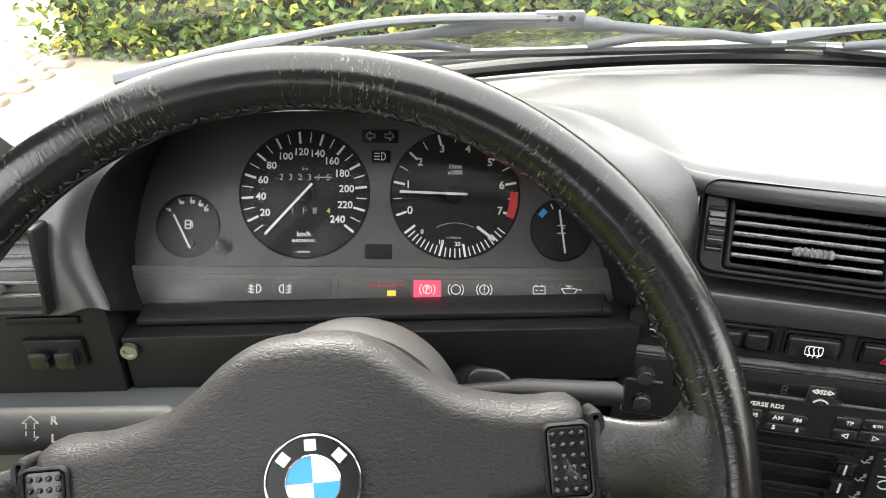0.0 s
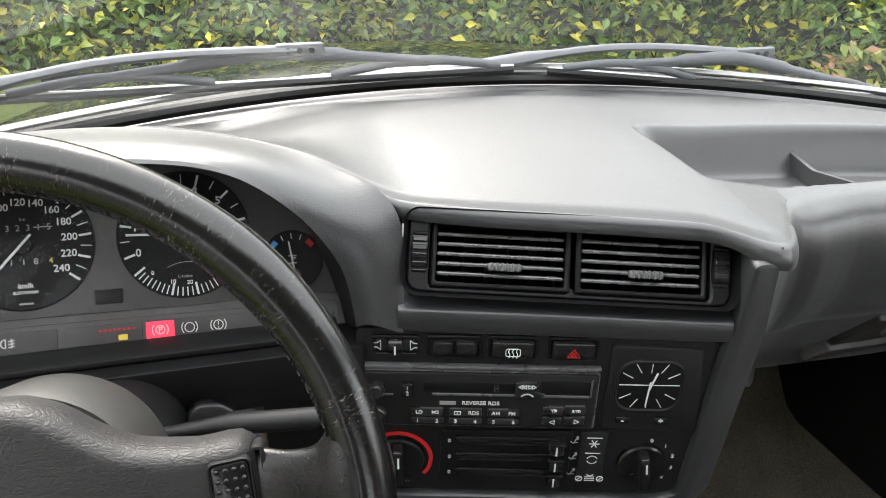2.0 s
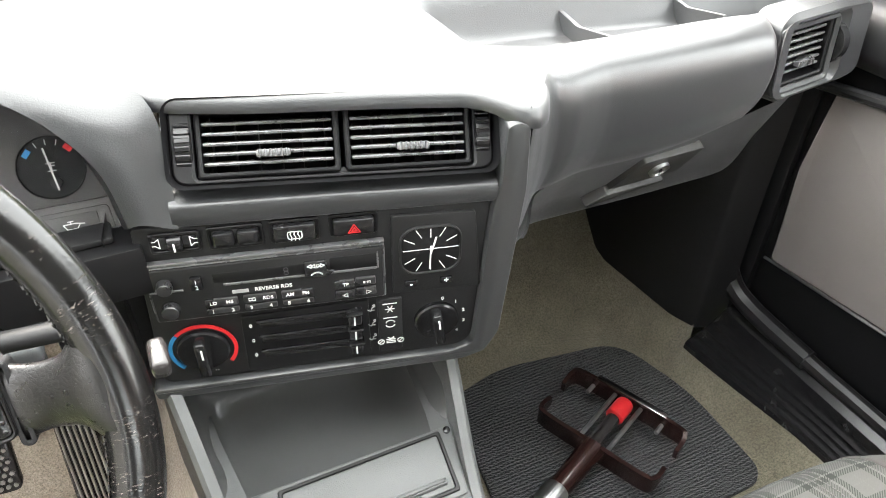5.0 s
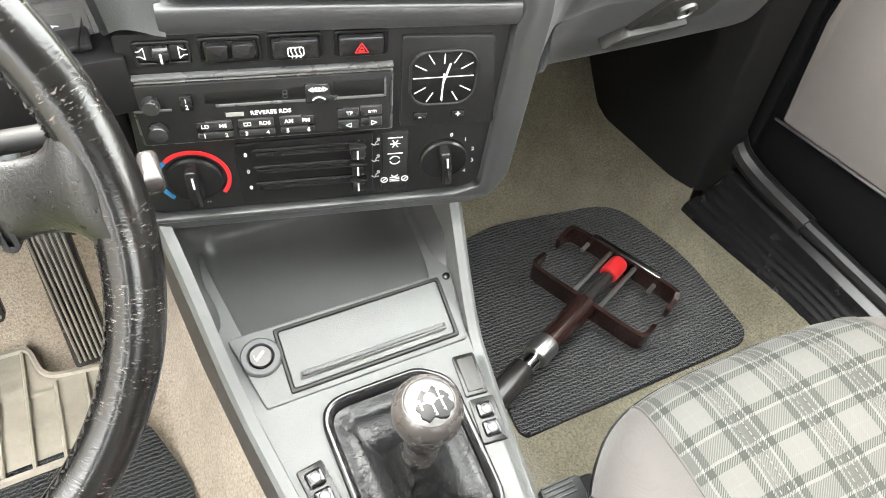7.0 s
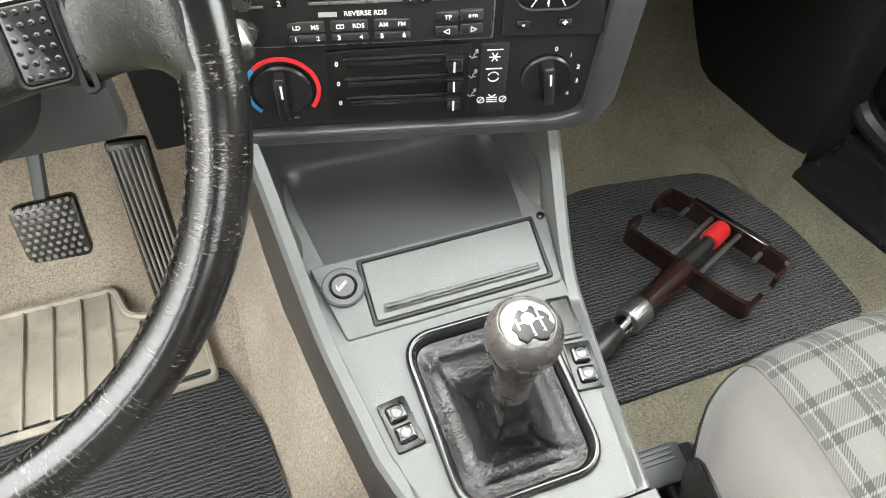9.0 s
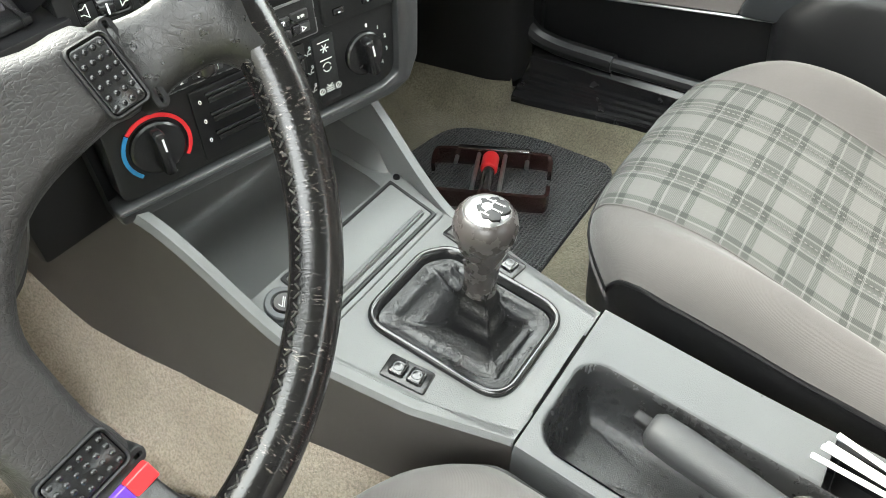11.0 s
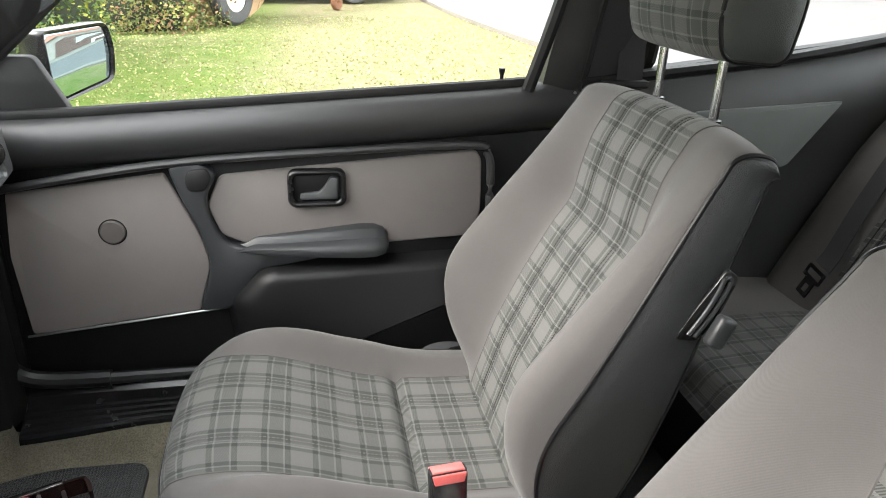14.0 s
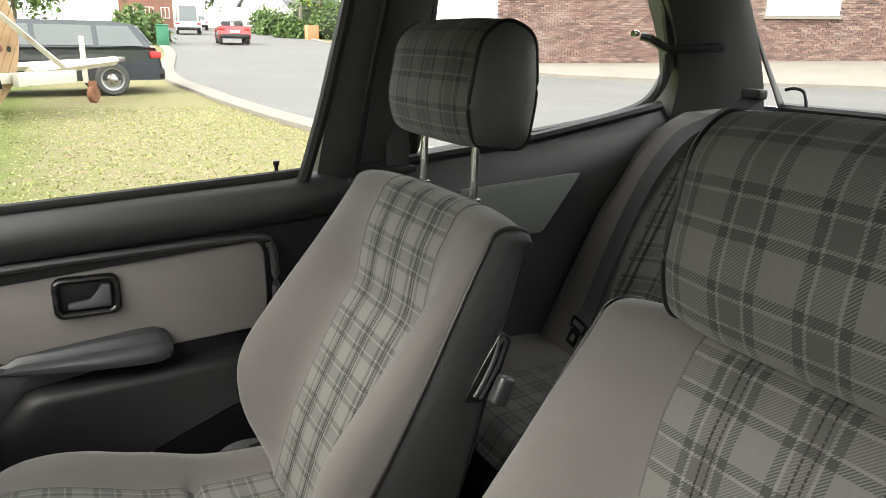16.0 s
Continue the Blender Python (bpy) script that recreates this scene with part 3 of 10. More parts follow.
# outer lower skin of the sides, so that no light comes in under the belt
b = BM()
for side in (1, -1):
    box(b, (CX + side * 0.80, -0.70 if side > 0 else -1.21, 0.53), (0.02, 2.4 if side > 0 else 1.38, 0.72))
for side in (1, -1):
    box(b, (CX + side * 0.76, 0.84, 0.47), (0.02, 0.68, 0.60))
box(b, (CX, -1.62, 0.66), (1.35, 0.02, 0.78))
tagged(part("body_skin", b, M_PAINT), "dark blue painted outer body panels", "car body", kind="structure")
b = BM()
box(b, (CX, -1.72, 1.03), (1.25, 0.5, 0.02), None, 0.006)
tagged(part("parcel_shelf", b, M_TRIM), "black parcel shelf behind the rear seat", "parcel shelf", kind="structure")
# rear window
b = BM()
b.faces.new([b.verts.new(p) for p in ((CX - 0.60, -1.60, 1.055), (CX + 0.60, -1.60, 1.055), (CX + 0.555, -1.35, 1.31), (CX - 0.555, -1.35, 1.31))])
g = tagged(part("window_2", b, M_GLASS), "clear rear window glass", "window", kind="structure")
g.visible_shadow = False
b = BM()
tube(b, [(CX - 0.608, -1.60, 1.052), (CX + 0.608, -1.60, 1.052), (CX + 0.562, -1.35, 1.312), (CX - 0.562, -1.35, 1.312)], 0.012, 8, True)
part("window_frame", b, M_SEAL, g)

# ---- windscreen ----
def yr(x):
    return 0.752 - 0.40 * (x - CX) ** 2


def zr(x):
    return 0.937 - 0.09 * (x - CX) ** 2


b = BM()
def screen(x, k):
    p0 = Vector((x, yr(x) + 0.012, zr(x) + 0.002))
    p1 = Vector((CX + (x - CX) * 0.86, 0.10 - 0.2 * (x - CX) ** 2, 1.325 - 0.1 * (x - CX) ** 2))
    return p0.lerp(p1, k)
sheet(b, screen, steps(-0.36, 0.90, 24), steps(0, 1, 12))
g = tagged(part("window_1", b, M_SCREEN), "clear curved windscreen with a little dust", "windscreen", kind="structure")
g.visible_shadow = False
b = BM()
tube(b, [screen(x, 0.0) + Vector((0, 0.006, -0.002)) for x in steps(-0.37, 0.91, 40)], 0.007, 8)
part("window_seal", b, M_SEAL, g, "black rubber screen seal")
b = BM()
tube(b, [screen(x, 0.012) + Vector((0, 0.03, 0.003)) for x in steps(-0.37, 0.91, 40)], 0.004, 6)
part("chrome_strip", b, M_STEEL, g, "thin bright strip below the screen")

# bonnet
b = BM()
def bonnet(x, k):
    u = (x - CX) / 0.7
    y = yr(x) + 0.085 + k * (1.15 - 0.1 * u * u)
    z = 0.920 - 0.04 * u * u - 0.06 * u ** 4 - 0.08 * k - 0.18 * k * k - 0.02 * (1 - ease(0, 0.08, k))
    return Vector((x, y, z))
sheet(b, bonnet, steps(-0.46, 1.0, 40), steps(0, 1, 30))
tagged(part("bonnet", b, M_PAINT), "dark blue glossy bonnet beyond the windscreen", "bonnet", kind="structure")
b = BM()
sheet(b, lambda x, k: Vector((x, yr(x) + 0.02 + k * 0.09, zr(x) - 0.012 - 0.012 * math.sin(math.pi * k))), steps(-0.42, 0.96, 30), steps(0, 1, 6))
tagged(part("cowl", b, M_SATIN), "black scuttle panel below the windscreen", "cowl", kind="structure")
b = BM()
for side in (1, -1):
    sheet(b, lambda q, k: bonnet(CX + side * 0.73, q) + Vector((side * 0.09 * k, 0, -0.004 - 0.3 * k * k)), steps(0, 1, 16), steps(0, 1, 6))
box(b, (CX, 1.98, 0.36), (1.5, 0.05, 0.6))
tagged(part("wing", b, M_PAINT), "dark blue front wings and nose", "car body", kind="structure")

# ---- dashboard ----
dash = thing("dashboard", (CX, 0.5, 0.7), "dark grey grained vinyl dashboard with an open tray", "dashboard")
FRONT = [(-0.46, 0.40, 0.905), (-0.33, 0.44, 0.942), (-0.245, 0.49, 0.962), (-0.18, 0.53, 0.974), (-0.12, 0.55, 0.979), (0.0, 0.562, 0.976), (0.06, 0.545, 0.97), (0.118, 0.513, 0.96),
         (0.178, 0.474, 0.9375), (0.24, 0.453, 0.9345), (0.34, 0.426, 0.931), (0.405, 0.405, 0.929), (0.424, 0.378, 0.927), (0.444, 0.371, 0.924), (0.462, 0.388, 0.920), (0.50, 0.455, 0.916), (0.56, 0.470, 0.915), (0.72, 0.468, 0.912), (0.84, 0.475, 0.905), (0.95, 0.50, 0.89)]
FY, FZ = [(x, y) for x, y, z in FRONT], [(x, z) for x, y, z in FRONT]


def smooth_read(tab, x):
    return (lerp(tab, x - 0.012) + 2 * lerp(tab, x) + lerp(tab, x + 0.012)) / 4


def shelf(x, y):
    back = 0.60 - 0.2 * (x - 0.43) ** 2
    lx = 0.424 + (0.594 - min(max(y, 0.48), 0.594)) * 0.09
    return ease(lx, lx + 0.032, x) * ease(0.470, 0.492, y) * (1 - ease(back - 0.035, back, y)) * (1 - ease(0.86, 0.925, x + (y - 0.5) * 0.4))


def top(x, k):
    y0, z0 = smooth_read(FY, x), smooth_read(FZ, x)
    y1, z1 = yr(x) + 0.004, zr(x) - 0.004
    y = y0 + (y1 - y0) * k
    z = z0 + (z1 - z0) * k
    hood = ease(-0.34, -0.2, x) * (1 - ease(0.04, 0.17, x))
    z -= 0.016 * hood * ease(0.0, 0.35, k) * (1 - ease(0.7, 1.0, k))
    z += 0.006 * math.sin(math.pi * k) * (1 - hood)
    z -= 0.003 * (1 - ease(0, 0.035, k)) ** 2 * (1 - ease(0.46, 0.52, x))
    z -= 0.004 * ease(0.86, 0.9, k) * (1 - ease(0.97, 1.0, k))
    z -= 0.043 * shelf(x, y)
    return Vector((x, y, z))


b = BM()
xs = sorted(set(round(v, 4) for v in steps(-0.46, 0.42, 88) + steps(0.42, 0.60, 100) + steps(0.60, 0.95, 70)))
sheet(b, top, xs, [0, 0.01, 0.02, 0.035] + steps(0.05, 1.0, 120))
part("dash_top", b, M_DASH, dash)
# the edge rolls down over the vents and into the rib beside them
b = BM()
def roll(x, k):
    a = k * math.pi / 2 * 1.12
    p = top(x, 0.0)
    r = 0.008 + 0.004 * ease(0.41, 0.43, x)
    return p + Vector((0, -r * math.sin(a), -(r + 0.002) * (1 - math.cos(a))))
sheet(b, roll, steps(0.163, 0.474, 120), steps(0, 1, 10))
part("front_roll", b, M_DASH, dash, smooth=80)
# tray dividers
for x in (0.600, 0.742):
    b = BM()
    plate(b, rounded([(0.486, 0.862), (0.585, 0.862), (0.585, 0.902), (0.540, 0.896), (0.486, 0.906)], 0.003, 3), -0.0028, 0.0028, basis(Vector((x, 0, 0)), (0, 1, 0), (0, 0, 1)), 0.001)
    part("divider", b, M_DASH, dash)

# padded face round the instruments
OPEN = [(-0.222, 0.428, 0.860), (-0.234, 0.445, 0.905), (-0.213, 0.458, 0.950), (-0.15, 0.465, 0.980), (-0.05, 0.466, 0.985), (0.045, 0.463, 0.976), (0.098, 0.456, 0.945), (0.131, 0.445, 0.90), (0.140, 0.437, 0.850)]
RIM = [(-0.252, 0.421, 0.862), (-0.264, 0.431, 0.905), (-0.262, 0.478, 0.957), (-0.16, 0.54, 0.9765), (-0.03, 0.560, 0.977), (0.075, 0.537, 0.967), (0.135, 0.505, 0.952), (0.177, 0.462, 0.9295), (0.174, 0.429, 0.845)]
a0, a1 = smoothpath(OPEN, 8), smoothpath(RIM, 8)
b = BM()
rings = []
for k in steps(0, 1, 10):
    bulge = 5.4 * k * (1 - k) ** 2
    rings.append([p.lerp(q, k) + Vector((0, -0.004, 0.007)) * bulge for p, q in zip(a0, a1)])
skin(b, rings, False)
skin(b, [[p + Vector((0, 0.003, 0.002)) for p in a0], a0], False)
part("instrument_hood", b, M_DASH, dash)
# inner walls of the hood
MC = basis(Vector((-0.10, 0.526, 0.9)), (math.cos(radians(1.7)), 0, -math.sin(radians(1.7))), (0, math.sin(radians(33)), math.cos(radians(33))))
b = BM()
cl = [MC.inverted() @ p for p in a0]
deep = [MC @ Vector((p.x * 0.97 + 0.0016, p.y + 0.046 * ease(-0.05, 0.025, p.y), -0.004)) for p in cl]
skin(b, [a0, [p.lerp(q, 0.5) for p, q in zip(a0, deep)], deep], False)
part("hood_lining", b, M_BLACK, dash, "matt black shroud inside the hood")

# face left of the instruments
b = BM()
left = [p for p in a1[:13]]
rings = []
for k in steps(0, 1, 8):
    rings.append([Vector((p.x + (-0.46 - p.x) * k, p.y - 0.01 * k, p.z - (0.04 * k if p.z > 0.9 else 0))) for p in left])
skin(b, rings, False)
part("outer_face", b, M_DASH, dash)
b = BM()
box(b, (-0.3455, 0.450, 0.824), (0.235, 0.032, 0.078), None, 0.002)
part("switch_panel", b, M_TRIM, dash, "black switch panel beside the column")
b = BM()
box(b, (-0.04, 0.455, 0.808), (0.37, 0.036, 0.046), None, 0.002)
part("lower_panel", b, M_BLACK, dash, "matt black panel below the instruments")
b = BM()
box(b, (0.0985, 0.478, 0.722), (0.075, 0.03, 0.135), None, 0.004)
part("filler_panel", b, M_BLACK, dash, "black filler panel beside the centre stack")
b = BM()
box(b, (-0.20, 0.435, 0.776), (0.52, 0.05, 0.018), None, 0.006, 3)
box(b, (-0.205, 0.460, 0.73), (0.51, 0.03, 0.09), None, 0.01)
part("knee_shelf", b, M_ARM, dash, "grey parcel edge below the column")

# passenger pad
PADP = smoothpath([(0.0, 0.0, 0), (-0.018, -0.003, 0), (-0.036, -0.016, 0), (-0.045, -0.045, 0), (-0.041, -0.085, 0), (-0.027, -0.118, 0), (-0.014, -0.135, 0)], 10)
GLOVEP = smoothpath([(0.0, 0.0, 0), (0.004, -0.003, 0), (0.008, -0.008, 0), (0.040, -0.06, 0), (0.075, -0.115, 0), (0.15, -0.125, 0), (0.30, -0.10, 0)], 8)
def pad(x, k):
    y0, z0 = smooth_read(FY, x), smooth_read(FZ, x) - 0.003 * (1 - ease(0.46, 0.52, x))
    i = k * (len(PADP) - 1)
    a = int(min(i, len(PADP) - 2))
    dy, dz, _ = PADP[a].lerp(PADP[a + 1], i - a)
    f = ease(0.452, 0.52, x) * (1 - ease(0.762, 0.792, x))
    zz = 1.0 - 0.32 * ease(0.62, 0.93, x)
    return Vector((x, y0 + dy * f + (1 - f) * 0.012 * k, z0 + dz * zz))


b = BM()
sheet(b, pad, steps(0.452, 0.95, 120), steps(0, 1, 60))
part("passenger_pad", b, M_DASH, dash, smooth=80)
b = BM()
def glove(x, k):
    p = Vector((x, smooth_read(FY, x) - 0.014 * ease(0.452, 0.52, x) + 0.02 * ease(0.86, 0.93, x), pad(x, 1.0).z))
    i = k * (len(GLOVEP) - 1)
    a = int(min(i, len(GLOVEP) - 2))
    dy, dz, _ = GLOVEP[a].lerp(GLOVEP[a + 1], i - a)
    dz *= 1.0 + 0.38 * ease(0.62, 0.93, x)
    return p + Vector((0, dy, dz))
sheet(b, glove, steps(0.45, 0.93, 60), steps(0, 1, 48))
part("glovebox_lid", b, M_DASH, dash, "dark grey glovebox lid", smooth=80)
near = min(steps(0, 1, 120), key=lambda k: abs(glove(0.683, k).z - 0.748))
MG = basis(glove(0.683, near) + Vector((0, -0.004, -0.003)), (1, 0, glove(0.73, near).z - glove(0.683, near).z), glove(0.683, near - 0.04) - glove(0.683, near + 0.04))
b = BM()
plate(b, rounded([(-0.052, -0.026), (0.046, -0.026), (0.052, 0.026), (-0.030, 0.026)], 0.003), -0.012, 0.002, MG, 0.001)
gh = part("glovebox_latch", b, M_PANEL, dash, "dark grey latch plate on the glovebox")
b = BM()
plate(b, rounded([(-0.078, -0.046), (0.020, -0.040), (0.026, -0.028), (-0.055, -0.027)], 0.002), -0.006, 0.008, MG, 0.003)
part("handle", b, M_PANEL, gh, "grey pull lip")
b = BM()
lathe(b, [(0.0125, 0), (0.0125, 0.004), (0.010, 0.005), (0.009, 0.003)], MG @ Matrix.Translation((0.003, 0, 0.002)), 24)
part("lock", b, M_STEEL, gh)
b = BM()
box(b, (0.003, 0, 0.0055), (0.003, 0.011, 0.003), MG @ Matrix.Rotation(0.5, 4, "Z"))
part("keyhole", b, M_BLACK, gh)

# ---- centre stack ----
MF = basis(Vector((0.267, 0.411, 0.75)), (0.970, -0.242, 0), (0, 0, 1))
stack = thing("centre_console_fascia", MF @ Vector((0, -0.08, 0)), "black centre fascia with a grey surround, angled to the driver", "fascia")
b = BM()
plate(b, rounded([(-0.142, -0.076), (0.139, -0.076), (0.149, 0.0895), (-0.131, 0.0945)], [0.012, 0.02, 0.004, 0.004]), -0.03, -0.001, MF, 0.001)
part("panel", b, M_FASC, stack)
b = BM()
# right rib, bottom lip, bar below the vents
rib = [(0.1385, -0.07), (0.1495, 0.086), (0.1545, 0.104), (0.1565, 0.159), (0.164, 0.1625), (0.176, 0.160), (0.178, 0.10), (0.165, -0.06), (0.152, -0.084), (0.13, -0.091), (-0.15, -0.091), (-0.152, -0.077), (0.118, -0.077)]
plate(b, rounded(rib[::-1], 0.005, 4), -0.05, 0.0065, MF, 0.004)
part("surround", b, M_DASH, stack, "dark grey grained surround")
# face between the vents and the switches, its ledge and the sides of the recess
b = BM()
LIPB = [(-0.0985, 0.0942, 0.1150), (0.030, 0.0918, 0.1115), (0.1535, 0.0895, 0.1070)]
us = steps(-0.0985, 0.1535, 50)
low = [lerp([(q[0], q[1]) for q in LIPB], u) for u in us]
high = [lerp([(q[0], q[2]) for q in LIPB], u) for u in us]
rings = [[MF @ Vector((u, a, -0.012)) for u, a in zip(us, low)]]
for f, w in ((0.0, 0.001), (0.06, 0.003), (0.15, 0.004), (0.6, 0.0045), (0.85, 0.004), (0.95, 0.003), (1.0, 0.0015)):
    rings.append([MF @ Vector((u, a + (c - a) * f, w)) for u, a, c in zip(us, low, high)])
rings.append([MF @ Vector((u, c + 0.0025, -0.006)) for u, c in zip(us, high)])
rings.append([MF @ Vector((u, c + 0.0085, -0.022)) for u, c in zip(us, high)])
skin(b, rings, False)
part("vent_ledge", b, M_DASH, stack, "dark grey ledge below the vents", smooth=50)
b = BM()
pts = [(0.176, 0.172), (0.178, 0.10), (0.165, -0.06), (0.152, -0.084)]
skin(b, [[MF @ Vector((x, y, 0.0)) for x, y in pts], [MF @ Vector((x + 0.006, min(y, 0.13), -0.06)) for x, y in pts], [MF @ Vector((x + 0.02, min(y, 0.08), -0.30)) for x, y in pts]], False)
part("side_panel", b, M_TRIM, stack, "dark grey side of the centre stack")
b = BM()
skin(b, [[MF @ Vector((-0.152, y, 0.0)) for y in (0.09, -0.085)], [MF @ Vector((-0.17, y, -0.3)) for y in (0.09, -0.085)]], False)
part("side_panel", b, M_TRIM, stack, "dark grey side of the centre stack")

# vents
def air_vent(name, u0, u1, v0, v1, m, slats, tab=True, label="", tip=-20):
    """A louvred outlet: dark box, frame, slats and the tab that tilts them."""
    vt = thing(name, m @ Vector(((u0 + u1) / 2, v0, 0)), label, "air vent", "dashboard vents")
    w, h, cx, cy = u1 - u0, v1 - v0, (u0 + u1) / 2, (v0 + v1) / 2
    bb = BM()
    frame_of(bb, rrect(w, h, 0.003, 3, cx, cy), rrect(w - 0.008, h - 0.008, 0.002, 3, cx, cy), -0.05, 0.0, m, 0.0015)
    box(bb, (cx, cy, -0.05), (w, h, 0.004), m)
    part("housing", bb, M_BLACK, vt)
    for i in range(slats):
        v = v0 + 0.007 + (h - 0.014) * (i + 0.5) / slats
        bb = BM()
        fm = m @ Matrix.Translation((cx, v, -0.010)) @ Matrix.Rotation(radians(tip), 4, "X")
        plate(bb, [(x, y) for x, y in rrect(w - 0.009, 0.0030, 0.0014, 3)], -0.012, 0.006, fm, 0.0012)
        part("slat", bb, M_SLAT, vt)
    for i in range(6):
        bb = BM()
        box(bb, (u0 + w * (i + 0.5) / 6, cy, -0.034), (0.0016, h - 0.01, 0.02), m)
        part("vane", bb, M_BLACK, vt)
    if tab:
        bb = BM()
        fm = m @ Matrix.Translation((cx + 0.003, v0 + h * 0.33, -0.001))
        box(bb, (0, 0, 0), (0.026, 0.006, 0.007), fm, 0.0015)
        for i in range(6):
            box(bb, (-0.010 + i * 0.004, 0, 0.004), (0.0016, 0.0066, 0.003), fm, 0.0005, 1)
        part("tab", bb, M_SLAT, vt)
    return vt


MV = MF @ Matrix.Translation((0, 0.1225, -0.008)) @ Matrix.Rotation(radians(-2.3), 4, "Z") @ Matrix.Rotation(radians(-33), 4, "X") @ Matrix.Translation((-0.0005, -0.112, 0))
v = thing("vent_surround", MV @ Vector((0.035, 0.10, 0)), "black vent surround with two thumbwheels", "air vent", "dashboard vents")
b = BM()
frame_of(b, rrect(0.245, 0.060, 0.010, 5, 0.0295, 0.1405), rrect(0.213, 0.054, 0.004, 5, 0.0300, 0.1408), -0.03, 0.003, MV, 0.002)
box(b, (0.0295, 0.1405, -0.055), (0.243, 0.060, 0.004), MV)
skin(b, [[MV @ Vector((x, y, 0.0)) for x, y in rrect(0.245, 0.060, 0.010, 5, 0.0295, 0.1405)], [MV @ Vector((x, y, 0.012)) for x, y in rrect(0.251, 0.066, 0.012, 5, 0.0295, 0.1405)]], True)
part("frame", b, M_BLACK, v)
for u in (-0.0835, 0.1435):
    b = BM()
    lathe(b, [(0.021, -0.0065), (0.024, -0.0055), (0.024, 0.0055), (0.021, 0.0065)], MV @ Matrix.Translation((u, 0.1405, -0.017)) @ Matrix.Rotation(radians(90), 4, "Y"), 24)
    tw = part("thumbwheel", b, M_SATIN, v)
    for i in range(12):
        b = BM()
        box(b, (0, 0, 0.0245), (0.011, 0.004, 0.002), MV @ Matrix.Translation((u, 0.1405, -0.017)) @ Matrix.Rotation(radians(-80 + 160 * i / 11), 4, "X"), 0.0006, 1)
        part("rib", b, M_SATIN, tw)
    b = BM()
    box(b, (u, 0.156, 0.0005), (0.010, 0.0035, 0.002), MV @ Matrix.Translation((0, 0, 0.0008)))
    part("marker", b, M_WHITE, tw, "white painted bar")
    b = BM()
    box(b, (u + (-0.0135 if u < 0 else 0.0135), 0.156, 0.0035), (0.0016, 0.010, 0.0006), MV)
    part("mark", b, M_WHITE, v)
air_vent("air_vent", -0.0750, 0.0310, 0.1150, 0.1665, MV, 5, True, "black louvred centre air vent, slats level", 5)
air_vent("air_vent", 0.0350, 0.1350, 0.1150, 0.1665, MV, 5, True, "black louvred centre air vent, slats level", 5)
MRV = basis(Vector((0.824, 0.440, 0.871)), (0.99, 0.12, 0.0), (0, 0.10, 1))
b = BM()
frame_of(b, rrect(0.152, 0.094, 0.020, 6, 0.024, -0.001), rrect(0.094, 0.066, 0.006, 6, 0.0, 0.0), -0.036, 0.006, MRV, 0.008)
part("dash_end", b, M_DASH, dash)
rv = air_vent("air_vent", -0.045, 0.035, -0.031, 0.031, MRV, 6, True, "black louvred side air vent at the dashboard end")
b = BM()
frame_of(b, rrect(0.094, 0.074, 0.006, 4, -0.004, -0.003), rrect(0.082, 0.064, 0.004, 4, -0.005, 0.0), -0.03, 0.004, MRV, 0.003)
part("frame", b, M_DASH, rv)
b = BM()
lathe(b, [(0.022, -0.006), (0.025, -0.005), (0.025, 0.005), (0.022, 0.006)], MRV @ Matrix.Translation((0.047, 0.0, -0.012)) @ Matrix.Rotation(radians(90), 4, "Y"), 20)
part("thumbwheel", b, M_SATIN, rv)
MLV = basis(Vector((-0.288, 0.417, 0.896)), (1, 0, 0), (0, 0.15, 1))
air_vent("air_vent", -0.05, 0.035, -0.03, 0.03, MLV, 5, True, "black louvred side air vent by the driver's door")


# ---- small pictograms ----
def strokes(name, lines, w, m, mat, parent, z=0.0006):
    bb = BM()
    for ln in lines:
        stroke(bb, ln, w, m, z)
    return part(name, bb, mat, parent, smooth=0)


def arc(cx, cy, r, a0, a1, n=12):
    return [(cx + r * math.cos(radians(a0 + (a1 - a0) * i / n)), cy + r * math.sin(radians(a0 + (a1 - a0) * i / n))) for i in range(n + 1)]


# ---- switches in the upper row ----
def button(name, u, v, w, h, label, mat=M_SATIN, cat="switch", proud=0.006, m=MF, frame=True):
    th = thing(name, m @ Vector((u, v - h / 2, 0)), label, cat, "fascia switches")
    bb = BM()
    if frame:
        frame_of(bb, rrect(w + 0.006, h + 0.006, 0.003, 3, u, v), rrect(w + 0.001, h + 0.001, 0.002, 3, u, v), -0.004, 0.0016, m, 0.0006)
        part("bezel", bb, M_BLACK, th)
        bb = BM()
    plate(bb, rrect(w, h, 0.002, 4, u, v), -0.004, proud, m, 0.0018)
    part("cap", bb, mat, th)
    return th


